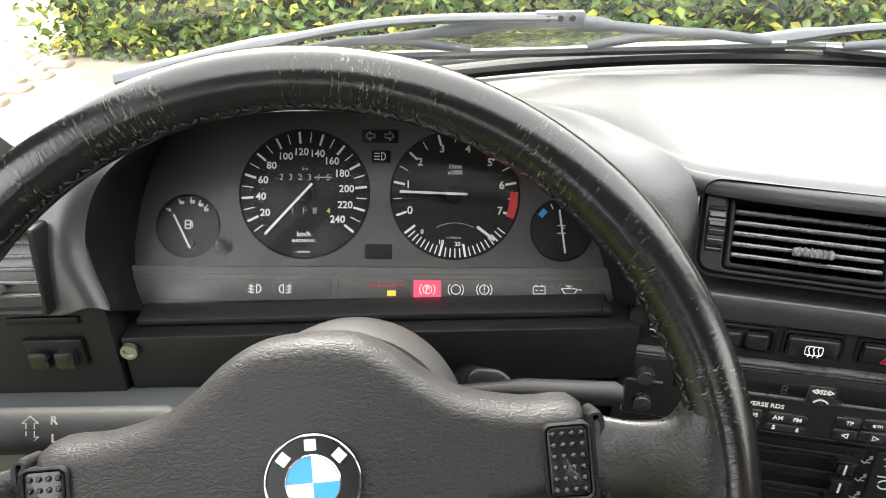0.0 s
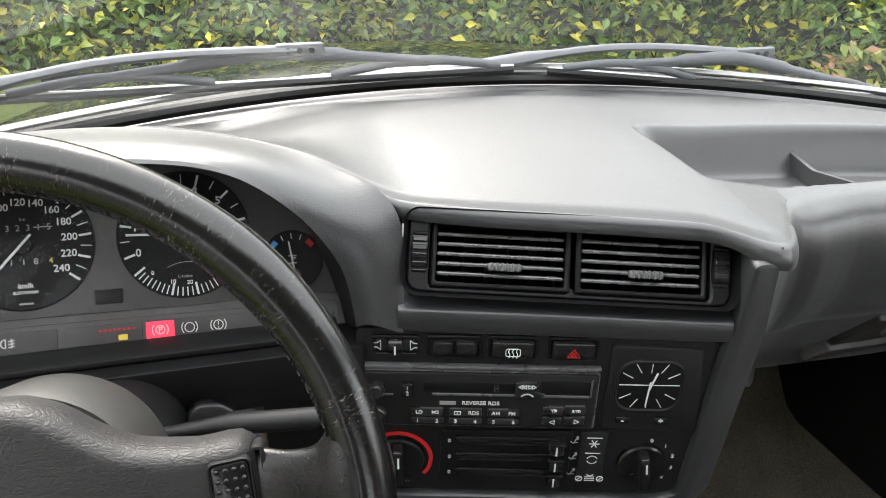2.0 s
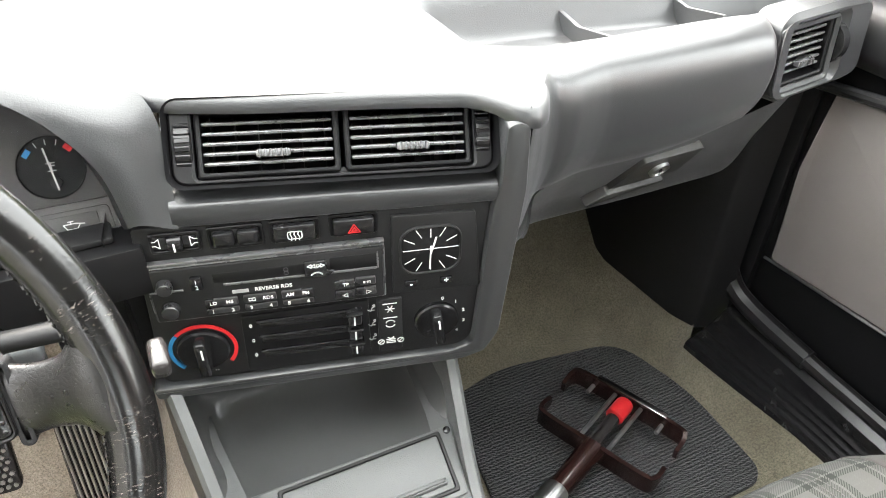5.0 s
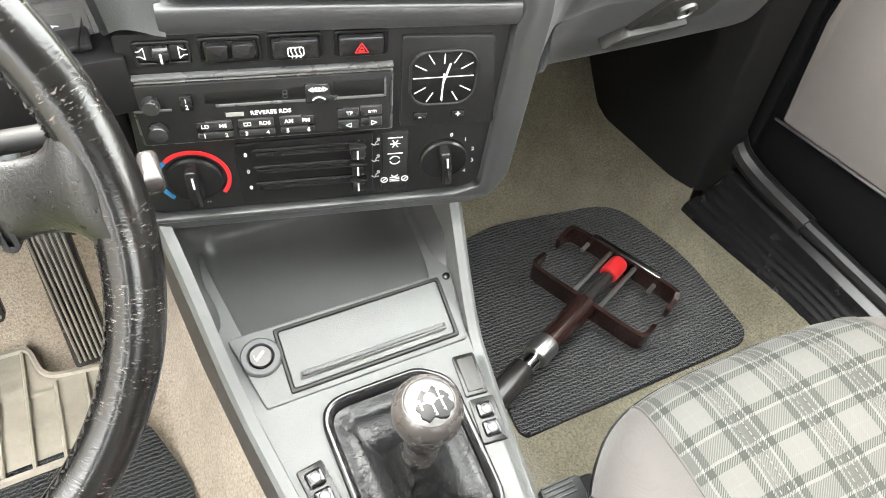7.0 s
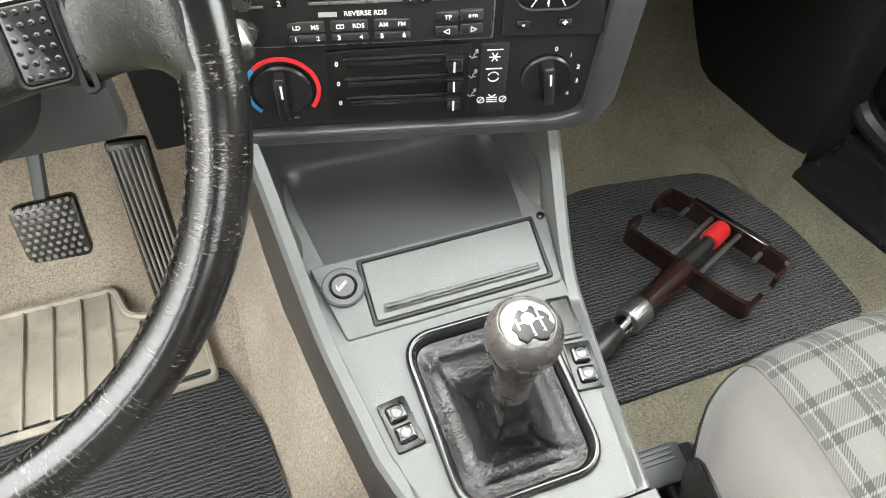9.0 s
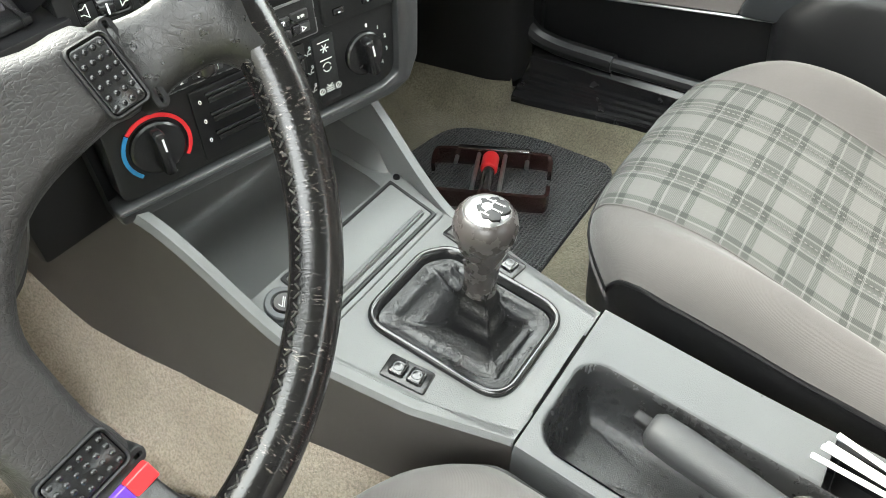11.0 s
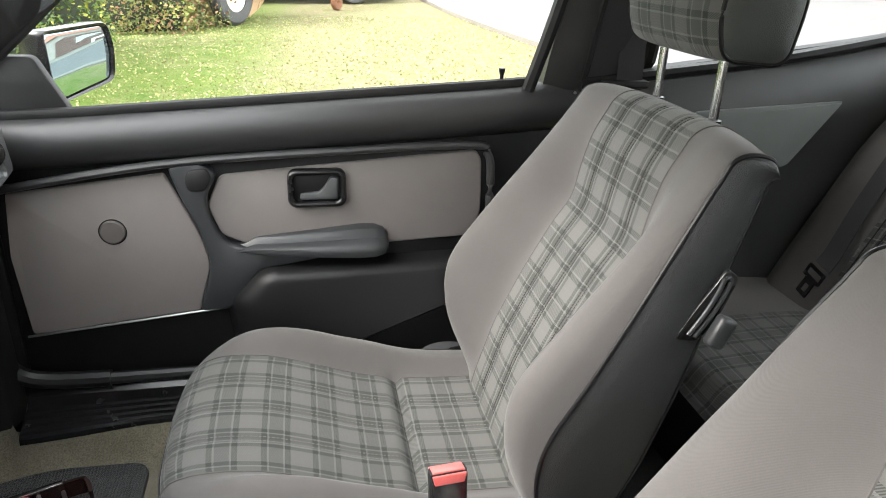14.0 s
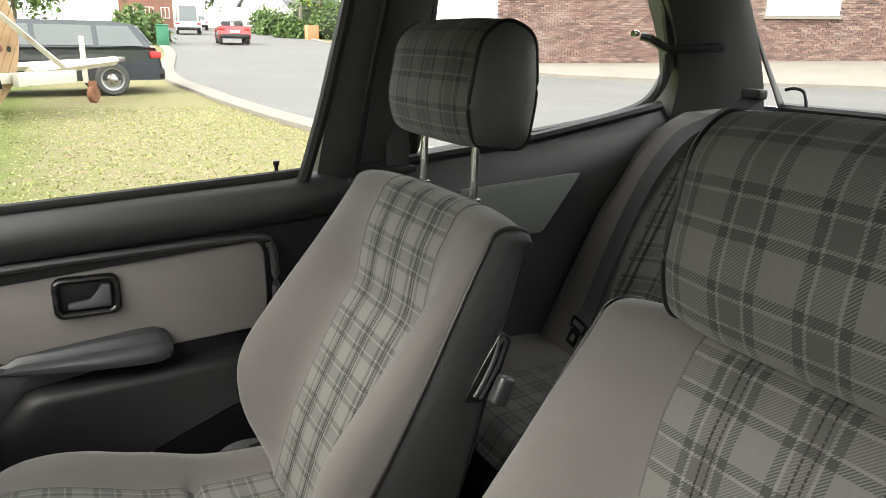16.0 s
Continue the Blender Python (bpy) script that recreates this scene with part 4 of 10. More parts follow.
fd = button("fader_control", -0.101, 0.080, 0.032, 0.013, "black balance wheel with speaker symbols", M_FASC, "switch", 0.001)
b = BM()
lathe(b, [(0.006, -0.006), (0.0075, -0.005), (0.0075, 0.005), (0.006, 0.006)], MF @ Matrix.Translation((-0.101, 0.080, 0.0)) @ Matrix.Rotation(radians(90), 4, "Y"), 16)
part("thumbwheel", b, M_SATIN, fd)
strokes("mark", [[(-0.101, 0.0765), (-0.101, 0.0835)]], 0.0014, MF @ Matrix.Translation((0, 0, 0.0078)), M_WHITE, fd, 0)
for u, s in ((-0.1155, 1), (-0.0865, -1)):
    strokes("symbol", [[(u - 0.003 * s, 0.0785), (u - 0.003 * s, 0.0825), (u, 0.0825), (u + 0.003 * s, 0.085), (u + 0.003 * s, 0.076), (u, 0.0785), (u - 0.003 * s, 0.0785)]], 0.0007, MF @ Matrix.Translation((0, 0, 0.0014)), M_WHITE, fd, 0)
fk = button("fog_switch", -0.0555, 0.080, 0.037, 0.015, "pair of black rocker buttons", M_FASC, "switch", 0.001)
for u in (-0.0645, -0.0465):
    b = BM()
    plate(b, rrect(0.0165, 0.0135, 0.003, 4, u, 0.080), 0, 0.006, MF, 0.0025)
    bt = part("button", b, M_SATIN, fk)
dg = button("heated_window_switch", -0.0105, 0.080, 0.033, 0.0155, "black heated rear window button", M_SATIN)
mz = MF @ Matrix.Translation((-0.0105, 0.0795, 0.0062))
strokes("symbol", [rrect(0.011, 0.007, 0.0015, 2) + rrect(0.011, 0.007, 0.0015, 2)[:1], *[[(x, -0.005), (x + 0.0006, -0.002), (x - 0.0006, 0.001), (x, 0.003)] for x in (-0.003, 0, 0.003)]], 0.0007, mz, M_WHITE, dg)
hz = button("hazard_switch", 0.036, 0.080, 0.033, 0.0155, "black hazard button with a red triangle", M_SATIN)
mz = MF @ Matrix.Translation((0.036, 0.079, 0.0062))
strokes("symbol", [[(-0.0048, -0.003), (0.0048, -0.003), (0, 0.0048), (-0.0048, -0.003)], [(-0.002, -0.0016), (0.002, -0.0016), (0, 0.0016), (-0.002, -0.0016)]], 0.0009, mz, M_RED, hz)

# ---- radio ----
rad = thing("car_radio", MF @ Vector((-0.035, 0.002, 0)), "black cassette car radio with white lettered keys", "radio")
b = BM()
plate(b, rrect(0.187, 0.054, 0.002, 3, -0.0355, 0.029), -0.005, 0.004, MF, 0.001)
part("front", b, M_FASC, rad)
b = BM()
frame_of(b, rrect(0.191, 0.058, 0.002, 3, -0.0355, 0.029), rrect(0.187, 0.054, 0.002, 3, -0.0355, 0.029), -0.003, 0.0025, MF, 0.0008)
box(b, (-0.0355, 0.0612, 0.001), (0.191, 0.003, 0.006), MF, 0.001)
part("bezel", b, M_SLAT, rad, "radio trim, greyed for its edge highlights")
b = BM()
box(b, (-0.037, 0.0425, 0.0035), (0.085, 0.010, 0.0015), MF, 0.0005)
part("cassette_slot", b, M_BLACK, rad)
b = BM()
box(b, (0.034, 0.0440, 0.0042), (0.040, 0.0135, 0.0012), MF, 0.0004)
part("display", b, M_DIAL, rad, "dark switched-off display")
b = BM()
box(b, (0.0535, 0.0435, 0.0045), (0.0014, 0.017, 0.0016), MF, 0.0004)
box(b, (-0.010, 0.0355, 0.0045), (0.125, 0.0022, 0.0016), MF, 0.0006)
box(b, (-0.1165, 0.0345, 0.0045), (0.026, 0.0018, 0.0016), MF, 0.0005)
part("ridge", b, M_SLAT, rad, "moulded ridges, greyed for their highlights")
for v, r in ((0.041, 0.0066), (0.0165, 0.0078)):
    b = BM()
    lathe(b, [(r, 0.002), (r * 0.96, 0.010), (r * 0.85, 0.0115), (r * 0.3, 0.0118)], MF @ Matrix.Translation((-0.1165, v, 0)), 20)
    part("knob", b, M_KEY, rad)
b = BM()
box(b, (-0.092, 0.0415, 0.006), (0.009, 0.0125, 0.005), MF, 0.001)
part("button", b, M_SATIN, rad)
writing("lettering", "1\n2", 0.0055, MF @ Matrix.Translation((-0.092, 0.0415, 0.0088)), M_WHITE, rad)
b = BM()
plate(b, rounded([(-0.007, 0.033), (0.012, 0.033), (0.018, 0.0385), (0.012, 0.0395), (0.011, 0.050), (-0.007, 0.050)], 0.0015), 0.003, 0.0062, MF, 0.0008)
part("rocker", b, M_KEY, rad)
mz = MF @ Matrix.Translation((0.002, 0.0462, 0.0064))
strokes("symbol", [[(-0.006, 0), (-0.003, 0.0018), (-0.003, -0.0018), (-0.006, 0)], [(-0.003, 0), (0, 0.0018), (0, -0.0018), (-0.003, 0)], [(0.0045, 0), (0.0015, 0.0018), (0.0015, -0.0018), (0.0045, 0)], [(0.0075, 0), (0.0045, 0.0018), (0.0045, -0.0018), (0.0075, 0)]], 0.0009, mz, M_WHITE, rad)
strokes("symbol", [arc(0.001, -0.0125, 0.0055, 35, 145)], 0.0012, mz, M_WHITE, rad)
b = BM()
for i in range(2):
    stroke(b, arc(-0.0215, 0.0425 + 0.0018 - 0.0036 * i, 0.0018, 0, 360, 10), 0.0006, MF, 0.0048)
part("symbol", b, M_SLAT, rad, smooth=0)
# maker's name as plain bars, the model words beside it
b = BM()
box(b, (-0.0600, 0.0265, 0.0043), (0.013, 0.0036, 0.0004), MF)
part("name_bar", b, M_GREYP, rad)
writing("lettering", "REVERSE RDS", 0.0052, MF @ Matrix.Translation((-0.0335, 0.0265, 0.0042)), M_WHITE, rad, bold=0.00008)
LETTERED = [(-0.0765, "LD", "MS", "1", "2"), (-0.0455, "\u25ad", "RDS", "3", "4"), (-0.0145, "AM", "FM", "5", "6")]
for u, a, c, d, e in LETTERED:
    b = BM()
    plate(b, rrect(0.0265, 0.0085, 0.0015, 3, u, 0.0175), 0.002, 0.0058, MF, 0.0008)
    part("key", b, M_KEY, rad)
    b = BM()
    plate(b, rrect(0.0265, 0.0058, 0.0015, 3, u, 0.0088), 0.002, 0.0058, MF, 0.0008)
    part("key", b, M_KEY, rad)
    for du, s in ((-0.0065, a), (0.0065, c)):
        if s == "\u25ad":
            strokes("symbol", [[(u + du - 0.0025, 0.0162), (u + du + 0.0025, 0.0162), (u + du + 0.0025, 0.0190), (u + du - 0.0025, 0.0190), (u + du - 0.0025, 0.0162)], [(u + du, 0.0162), (u + du, 0.019)]], 0.0006, MF @ Matrix.Translation((0, 0, 0.0058)), M_WHITE, rad, 0.0003)
        else:
            writing("lettering", s, 0.0048, MF @ Matrix.Translation((u + du, 0.0176, 0.006)), M_WHITE, rad, bold=0.00008)
    for du, s in ((-0.008, d), (0.008, e)):
        writing("lettering", s, 0.0052, MF @ Matrix.Translation((u + du, 0.0085, 0.006)), M_WHITE, rad, bold=0.00012)
for u, v in ((0.0245, 0.0215), (0.0425, 0.0225), (0.0245, 0.0105), (0.0425, 0.0115)):
    b = BM()
    plate(b, rrect(0.0170, 0.0085, 0.0012, 3, u, v), 0.002, 0.0062, MF, 0.001)
    part("key", b, M_KEY, rad)
writing("lettering", "TP", 0.0046, MF @ Matrix.Translation((0.0255, 0.0215, 0.0064)), M_WHITE, rad, bold=0.0001)
writing("lettering", "a\u00b7m", 0.0046, MF @ Matrix.Translation((0.0435, 0.0225, 0.0064)), M_WHITE, rad, bold=0.0001)
mz = MF @ Matrix.Translation((0, 0, 0.0064))
strokes("symbol", [[(0.0225, 0.0105), (0.0265, 0.0125), (0.0265, 0.0085), (0.0225, 0.0105)], [(0.0465, 0.0115), (0.0425, 0.0135), (0.0425, 0.0095), (0.0465, 0.0115)]], 0.0007, mz, M_WHITE, rad)

# ---- clock ----
clk = thing("analogue_clock", MF @ Vector((0.1, 0.003, 0)), "square black analogue clock with white pointers", "clock")
b = BM()
plate(b, rounded([(0.066, 0.002), (0.144, 0.0), (0.136, 0.082), (0.066, 0.085)], 0.003), -0.003, 0.003, MF, 0.001)
part("bezel", b, M_FASC, clk)
MK = MF @ Matrix.Translation((0.0985, 0.0475, 0.0032))
b = BM()
plate(b, rrect(0.050, 0.047, 0.014, 6), -0.001, 0.0006, MK, 0.0005)
part("dial", b, M_DIAL, clk)
b = BM()
frame_of(b, rrect(0.0535, 0.0505, 0.0155, 6), rrect(0.0495, 0.0465, 0.014, 6), -0.001, 0.0022, MK, 0.0008)
part("rim", b, M_TRIM, clk, "dark grey rounded rim")
strokes("centre_line", [[(-0.0235, 0.001), (0.0235, 0.001)]], 0.0007, MK, M_WHITE, clk, 0.001)
for i in (0, 1, 2, 4, 5, 6, 7, 8, 10, 11):
    a = radians(30 * i)
    c, s = math.sin(a), math.cos(a)
    r1 = min(0.0232 / max(abs(c), 1e-6), 0.0215 / max(abs(s), 1e-6), 0.0255)
    strokes("hour_mark", [[(c * r1 * 0.62, s * r1 * 0.62), (c * r1, s * r1)]], 0.0008, MK, M_WHITE, clk, 0.001)
strokes("hour_hand", [[(0, -0.003), (0.0045, 0.0135)]], 0.0016, MK, M_WHITE, clk, 0.0022)
strokes("minute_hand", [[(0, 0.005), (-0.001, -0.0185)]], 0.0013, MK, M_WHITE, clk, 0.0028)
for u, s in ((0.0815, "-"), (0.1125, "+")):
    b = BM()
    plate(b, rrect(0.011, 0.006, 0.001, 2, u, 0.0125), 0, 0.0052, MF, 0.0008)
    part("button", b, M_SATIN, clk)
    writing("lettering", s, 0.008, MF @ Matrix.Translation((u, 0.0125, 0.0054)), M_WHITE, clk, bold=0.0001)

# ---- heater controls ----
ht = thing("heater_panel", MF @ Vector((0, -0.07, 0)), "black heater panel with rotary knobs and three sliders", "heater control")
def rotary(u, v, r, rot, nm):
    bb = BM()
    lathe(bb, [(r, -0.002), (r, 0.003), (r * 0.93, 0.0045), (r * 0.3, 0.0045)], MF @ Matrix.Translation((u, v, 0)), 36)
    k = part("knob", bb, M_SATIN, ht)
    bb = BM()
    km = MF @ Matrix.Translation((u, v, 0.004)) @ Matrix.Rotation(rot, 4, "Z")
    plate(bb, rrect(0.0095, r * 1.75, 0.003, 4), 0, 0.0125, km, 0.0022)
    part("grip", bb, M_SATIN, k)
    strokes("pointer", [[(0.001, r * 0.15), (0.001, r * 0.62)]], 0.0016, km @ Matrix.Translation((0, 0, 0.0128)), M_WHITE, k, 0)
    return k
def arc_band(nm, u, v, r0, r1, a0, a1, mat):
    bb = BM()
    n = 24
    rings = [[MF @ Vector((u + r * math.cos(radians(a0 + (a1 - a0) * i / n)), v + r * math.sin(radians(a0 + (a1 - a0) * i / n)), z)) for r, z in ((r0, 0), (r0, 0.0012), (r1, 0.0012), (r1, 0))] for i in range(n + 1)]
    skin(bb, rings, True, True, True)
    return part(nm, bb, mat, ht)
arc_band("scale", -0.101, -0.038, 0.0258, 0.0290, -40, 135, M_RED)
arc_band("scale", -0.101, -0.038, 0.0258, 0.0290, 137, 226, M_BLUE)
rotary(-0.101, -0.038, 0.0225, 0.0, "")
writing("lettering", "\u2022\u2022", 0.006, MF @ Matrix.Translation((-0.094, -0.066, 0.0006)), M_GREYP, ht)
rotary(0.105, -0.038, 0.0205, 0.12, "")
for i, s in enumerate(("0", "1", "2", "3", "4")):
    a = radians(78 - 30 * i)
    writing("lettering", s, 0.0052, MF @ Matrix.Translation((0.105 + 0.0265 * math.cos(a), -0.038 + 0.0255 * math.sin(a), 0.0006)), M_WHITE, ht, bold=0.0001)
mz = MF @ Matrix.Translation((0.107, -0.026, 0.0172))
b = BM()
plate(b, rounded([(-0.067, -0.071), (0.044, -0.069), (0.044, -0.004), (-0.065, -0.006)], 0.002), -0.002, 0.0012, MF, 0.0006)
part("slider_plate", b, M_BLACK, ht)
for i, v in enumerate((-0.016, -0.034, -0.052)):
    b = BM()
    box(b, (-0.012, v - 0.002, 0.0006), (0.078, 0.0055, 0.003), MF, 0.001)
    box(b, (-0.012, v + 0.0045, 0.003), (0.082, 0.003, 0.003), MF, 0.001)
    sl = part("slot", b, M_SATIN, ht)
    b = BM()
    box(b, (0.031, v - 0.002, 0.006), (0.0115, 0.010, 0.010), MF, 0.0015)
    box(b, (0.031, v + 0.0045, 0.005), (0.014, 0.002, 0.012), MF, 0.0006)
    part("slider", b, M_SATIN, sl)
    strokes("mark", [[(0.0305, v - 0.006), (0.0305, v + 0.0025)]], 0.0014, MF @ Matrix.Translation((0, 0, 0.0112)), M_WHITE, sl, 0)
    writing("lettering", "0", 0.0052, MF @ Matrix.Translation((-0.058, v - 0.001, 0.0015)), M_WHITE, ht, bold=0.0001)
    mz = MF @ Matrix.Translation((0.046, v + 0.002, 0.001))
    strokes("symbol", [[(-0.003, -0.001), (-0.0005, -0.003), (0.001, 0.001), (0.0035, 0.0022)], [(0.0005, -0.002), (0.0028, -0.002)], arc(0.0025, 0.0035, 0.0009, 0, 360, 6)], 0.0008, mz, M_GREYP, ht)
b = BM()
plate(b, rrect(0.022, 0.064, 0.0015, 3, 0.0625, -0.037), -0.002, 0.002, MF, 0.0008)
part("button_plate", b, M_FASC, ht)
mz = MF @ Matrix.Translation((0.0625, -0.016, 0.0022))
strokes("symbol", [[(0.004 * math.cos(radians(a)), 0.004 * math.sin(radians(a))), (-0.004 * math.cos(radians(a)), -0.004 * math.sin(radians(a)))] for a in (0, 60, 120)] + [[(-0.006, 0.0065), (0.006, 0.0065)]], 0.0009, mz, M_WHITE, ht)
mz = MF @ Matrix.Translation((0.0625, -0.034, 0.0022))
strokes("symbol", [arc(0, 0, 0.0042, 20, 160), arc(0, 0, 0.0042, 200, 340), [(-0.006, 0.0075), (0.006, 0.0075)]], 0.001, mz, M_WHITE, ht)
mz = MF @ Matrix.Translation((0.0615, -0.056, 0.0022))
strokes("symbol", [arc(-0.008, 0, 0.0028, 0, 360), [(-0.010, -0.002), (-0.006, 0.002)], arc(0.010, 0, 0.0028, 0, 360), [(0.008, -0.002), (0.012, 0.002)], *[[(-0.003, y), (0.005, y)] for y in (-0.002, 0, 0.002)], arc(0.001, 0.006, 0.0028, 200, 340, 6)], 0.0008, mz, M_WHITE, ht)

# ---- instrument cluster ----
M_SMOKE = surface("smoked_window", (0.05, 0.048, 0.047), 0.4, 0, 0.08, 20, 500, 0.02)
ic = thing("instrument_cluster", MC @ Vector((0.05, -0.09, 0)), "grey instrument cluster with four round black dials", "instrument cluster")
b = BM()
plate(b, rounded([(-0.143, -0.058), (0.244, -0.058), (0.222, 0.040), (0.19, 0.066), (-0.10, 0.066), (-0.13, 0.045)], [0.004, 0.004, 0.03, 0.03, 0.03, 0.03], 6), -0.012, 0.0, MC, 0.002)
part("face", b, M_FACE, ic)
b = BM()
plate(b, rounded([(-0.147, -0.098), (0.248, -0.098), (0.244, -0.056), (-0.143, -0.056)], 0.004), -0.012, 0.007, MC, 0.003)
part("lamp_ledge", b, M_FACE, ic)
b = BM()
plate(b, rounded([(-0.131, -0.086), (0.233, -0.086), (0.231, -0.062), (-0.129, -0.062)], 0.004), 0.0, 0.0082, MC, 0.001)
ls = part("lamp_strip", b, M_FACE, ic, "dark warning lamp strip")
b = BM()
for u0, u1 in ((-0.123, 0.022), (0.028, 0.082), (0.084, 0.222)):
    plate(b, rrect(u1 - u0, 0.0165, 0.001, 2, (u0 + u1) / 2, -0.074), 0.0, 0.0088, MC, 0.0004)
part("lamp_window", b, M_SMOKE, ls, "dark smoked lamp windows")
MS = MC @ Matrix.Translation((0, -0.0735, 0.0091))
b = BM()
box(b, (0.095, 0, 0), (0.0205, 0.0135, 0.0006), MS)
part("warning_lamp", b, M_LAMP, ls, "lit red parking brake lamp")
strokes("symbol", [arc(0.095, 0, 0.0033, 0, 360), arc(0.095, 0, 0.0058, 140, 220, 6), arc(0.095, 0, 0.0058, -40, 40, 6), [(0.0942, -0.0022), (0.0942, 0.002), (0.0962, 0.0018), (0.0962, 0.0004), (0.0942, 0.0002)]], 0.0007, MS, M_WHITE, ls, 0.0006)
strokes("symbol", [arc(0.1165, 0, 0.0036, 0, 360), arc(0.1165, 0, 0.0058, 140, 220, 6), arc(0.1165, 0, 0.0058, -40, 40, 6)], 0.0008, MS, M_WHITE, ls)
strokes("symbol", [arc(0.138, 0, 0.0036, 0, 360), arc(0.138, 0, 0.0058, 140, 220, 6), arc(0.138, 0, 0.0058, -40, 40, 6), [(0.138, -0.0002), (0.138, 0.0024)], [(0.138, -0.0024), (0.138, -0.0018)]], 0.0008, MS, M_WHITE, ls)
strokes("symbol", [[(0.175, -0.003), (0.184, -0.003), (0.184, 0.0025), (0.175, 0.0025), (0.175, -0.003)], [(0.1765, 0.0035), (0.178, 0.0035)], [(0.181, 0.0035), (0.1825, 0.0035)], [(0.1768, -0.0003), (0.1785, -0.0003)], [(0.1805, -0.0003), (0.1825, -0.0003)]], 0.0007, MS, M_WHITE, ls)
strokes("symbol", [[(0.1965, 0.001), (0.199, -0.003), (0.206, -0.003), (0.2085, 0.0005), (0.205, 0.0012), (0.1965, 0.001)], [(0.202, 0.0012), (0.202, 0.003)], [(0.200, 0.003), (0.204, 0.003)], [(0.2085, 0.0005), (0.2115, 0.0)]], 0.0008, MS, M_WHITE, ls)
for u, rear in ((-0.034, 0), (-0.012, 1)):
    d = -1 if rear else 1
    strokes("symbol", [[(u + d * 0.001, -0.003), (u + d * 0.001, 0.003)], arc(u + d * 0.001, 0, 0.0032, -90 if d > 0 else 90, 90 if d > 0 else 270, 8), *[[(u - d * 0.005, y), (u - d * 0.001, y - 0.0008)] for y in (-0.0022, 0, 0.0022)], [(u - d * 0.003, -0.0034), (u - d * 0.0035, 0), (u - d * 0.003, 0.0034)]], 0.0007, MS, M_WHITE, ls)
b = BM()
box(b, (0.0680, -0.0030, 0), (0.0065, 0.0042, 0.0006), MS)
part("service_lamp", b, M_AMBER, ls, "dim amber service lamp")
b = BM()
for i in range(8):
    box(b, (0.052 + 0.0034 * i, 0.0032, -0.0002), (0.0022, 0.0018, 0.0004), MS)
part("service_bar", b, M_RED, ls, "faint red service lettering")


def dial(nm, u, v, r, ticks, numbers, label, nsize):
    """A round gauge let into the face: disc, rim, marks and figures. ticks: (degrees, length, width); degrees clockwise from the top."""
    m = MC @ Matrix.Translation((u, v, 0.0004))
    bb = BM()
    lathe(bb, [(r, -0.004), (r, 0.0006), (r - 0.0006, 0.001), (r - 0.0012, 0.0004), (0.001, 0.0004)], m, 56)
    g = part(nm, bb, M_DIAL, ic, label)
    bb = BM()
    for a, ln, w in ticks:
        s, c = math.sin(radians(a)), math.cos(radians(a))
        stroke(bb, [((r - 0.0028) * s, (r - 0.0028) * c), ((r - 0.0028 - ln) * s, (r - 0.0028 - ln) * c)], w, m, 0.0008)
    part("scale", bb, M_WHITE, g, smooth=0)
    for a, rr, s in numbers:
        writing("lettering", s, nsize, m @ Matrix.Translation((rr * math.sin(radians(a)), rr * math.cos(radians(a)), 0.0008)), M_WHITE, g, bold=0.00012)
    return g, m


def needle(g, m, a, length, tail, w, hub, off=(0, 0)):
    mm = m @ Matrix.Translation((*off, 0))
    s, c = math.sin(radians(a)), math.cos(radians(a))
    bb = BM()
    lathe(bb, [(hub, 0.0008), (hub * 0.9, 0.0045), (hub * 0.3, 0.005)], mm, 20)
    part("hub", bb, M_BLACK, g)
    bb = BM()
    stroke(bb, [(-tail * s, -tail * c), (length * s, length * c)], w, mm, 0.0052, 0.0008)
    part("needle", bb, M_WHITE, g, smooth=0)


ANG = lambda k: -128 + 256 * (k - 10) / 230
tk = []
for kmh in range(10, 241, 10):
    tk.append((ANG(kmh), 0.008 if kmh % 20 == 0 else 0.0075, 0.0017 if kmh % 20 == 0 else 0.0007))
g, m = dial("speedometer", 0.0, 0.0, 0.0505, tk, [(ANG(k), 0.0335 if k < 100 else 0.0325, str(k)) for k in range(20, 241, 20)], "black speedometer reading to 240", 0.0078)
needle(g, m, -138, 0.0425, 0.009, 0.0017, 0.007)
for i, s in enumerate("232315"):
    writing("odometer", s, 0.0068, m @ Matrix.Translation((-0.018 + 0.0072 * i, 0.0125, 0.0008)), M_GREYP, g)
b = BM()
box(b, (0.014, 0.0128, 0.0006), (0.013, 0.0008, 0.0004), m)
part("odometer_edge", b, M_GREYP, g)
for i, s in enumerate("118"):
    writing("odometer", s, 0.0068, m @ Matrix.Translation((-0.009 + 0.0085 * i, -0.0135, 0.0008)), M_GREYP, g)
writing("odometer", "4", 0.006, m @ Matrix.Translation((0.0185, -0.0135, 0.0008)), M_AMBER, g)
writing("lettering", "km", 0.0036, m @ Matrix.Translation((0, 0.0192, 0.0008)), M_GREYP, g)
writing("lettering", "km/h", 0.0052, m @ Matrix.Translation((0, -0.0315, 0.0008)), M_WHITE, g, bold=0.0001)
writing("lettering", "ELECTRONIC", 0.003, m @ Matrix.Translation((0, -0.0365, 0.0008)), M_WHITE, g, bold=0.00005)
b = BM()
box(b, (0, -0.045, 0.0007), (0.010, 0.0014, 0.0003), m)
part("small_print", b, M_GREYP, g)

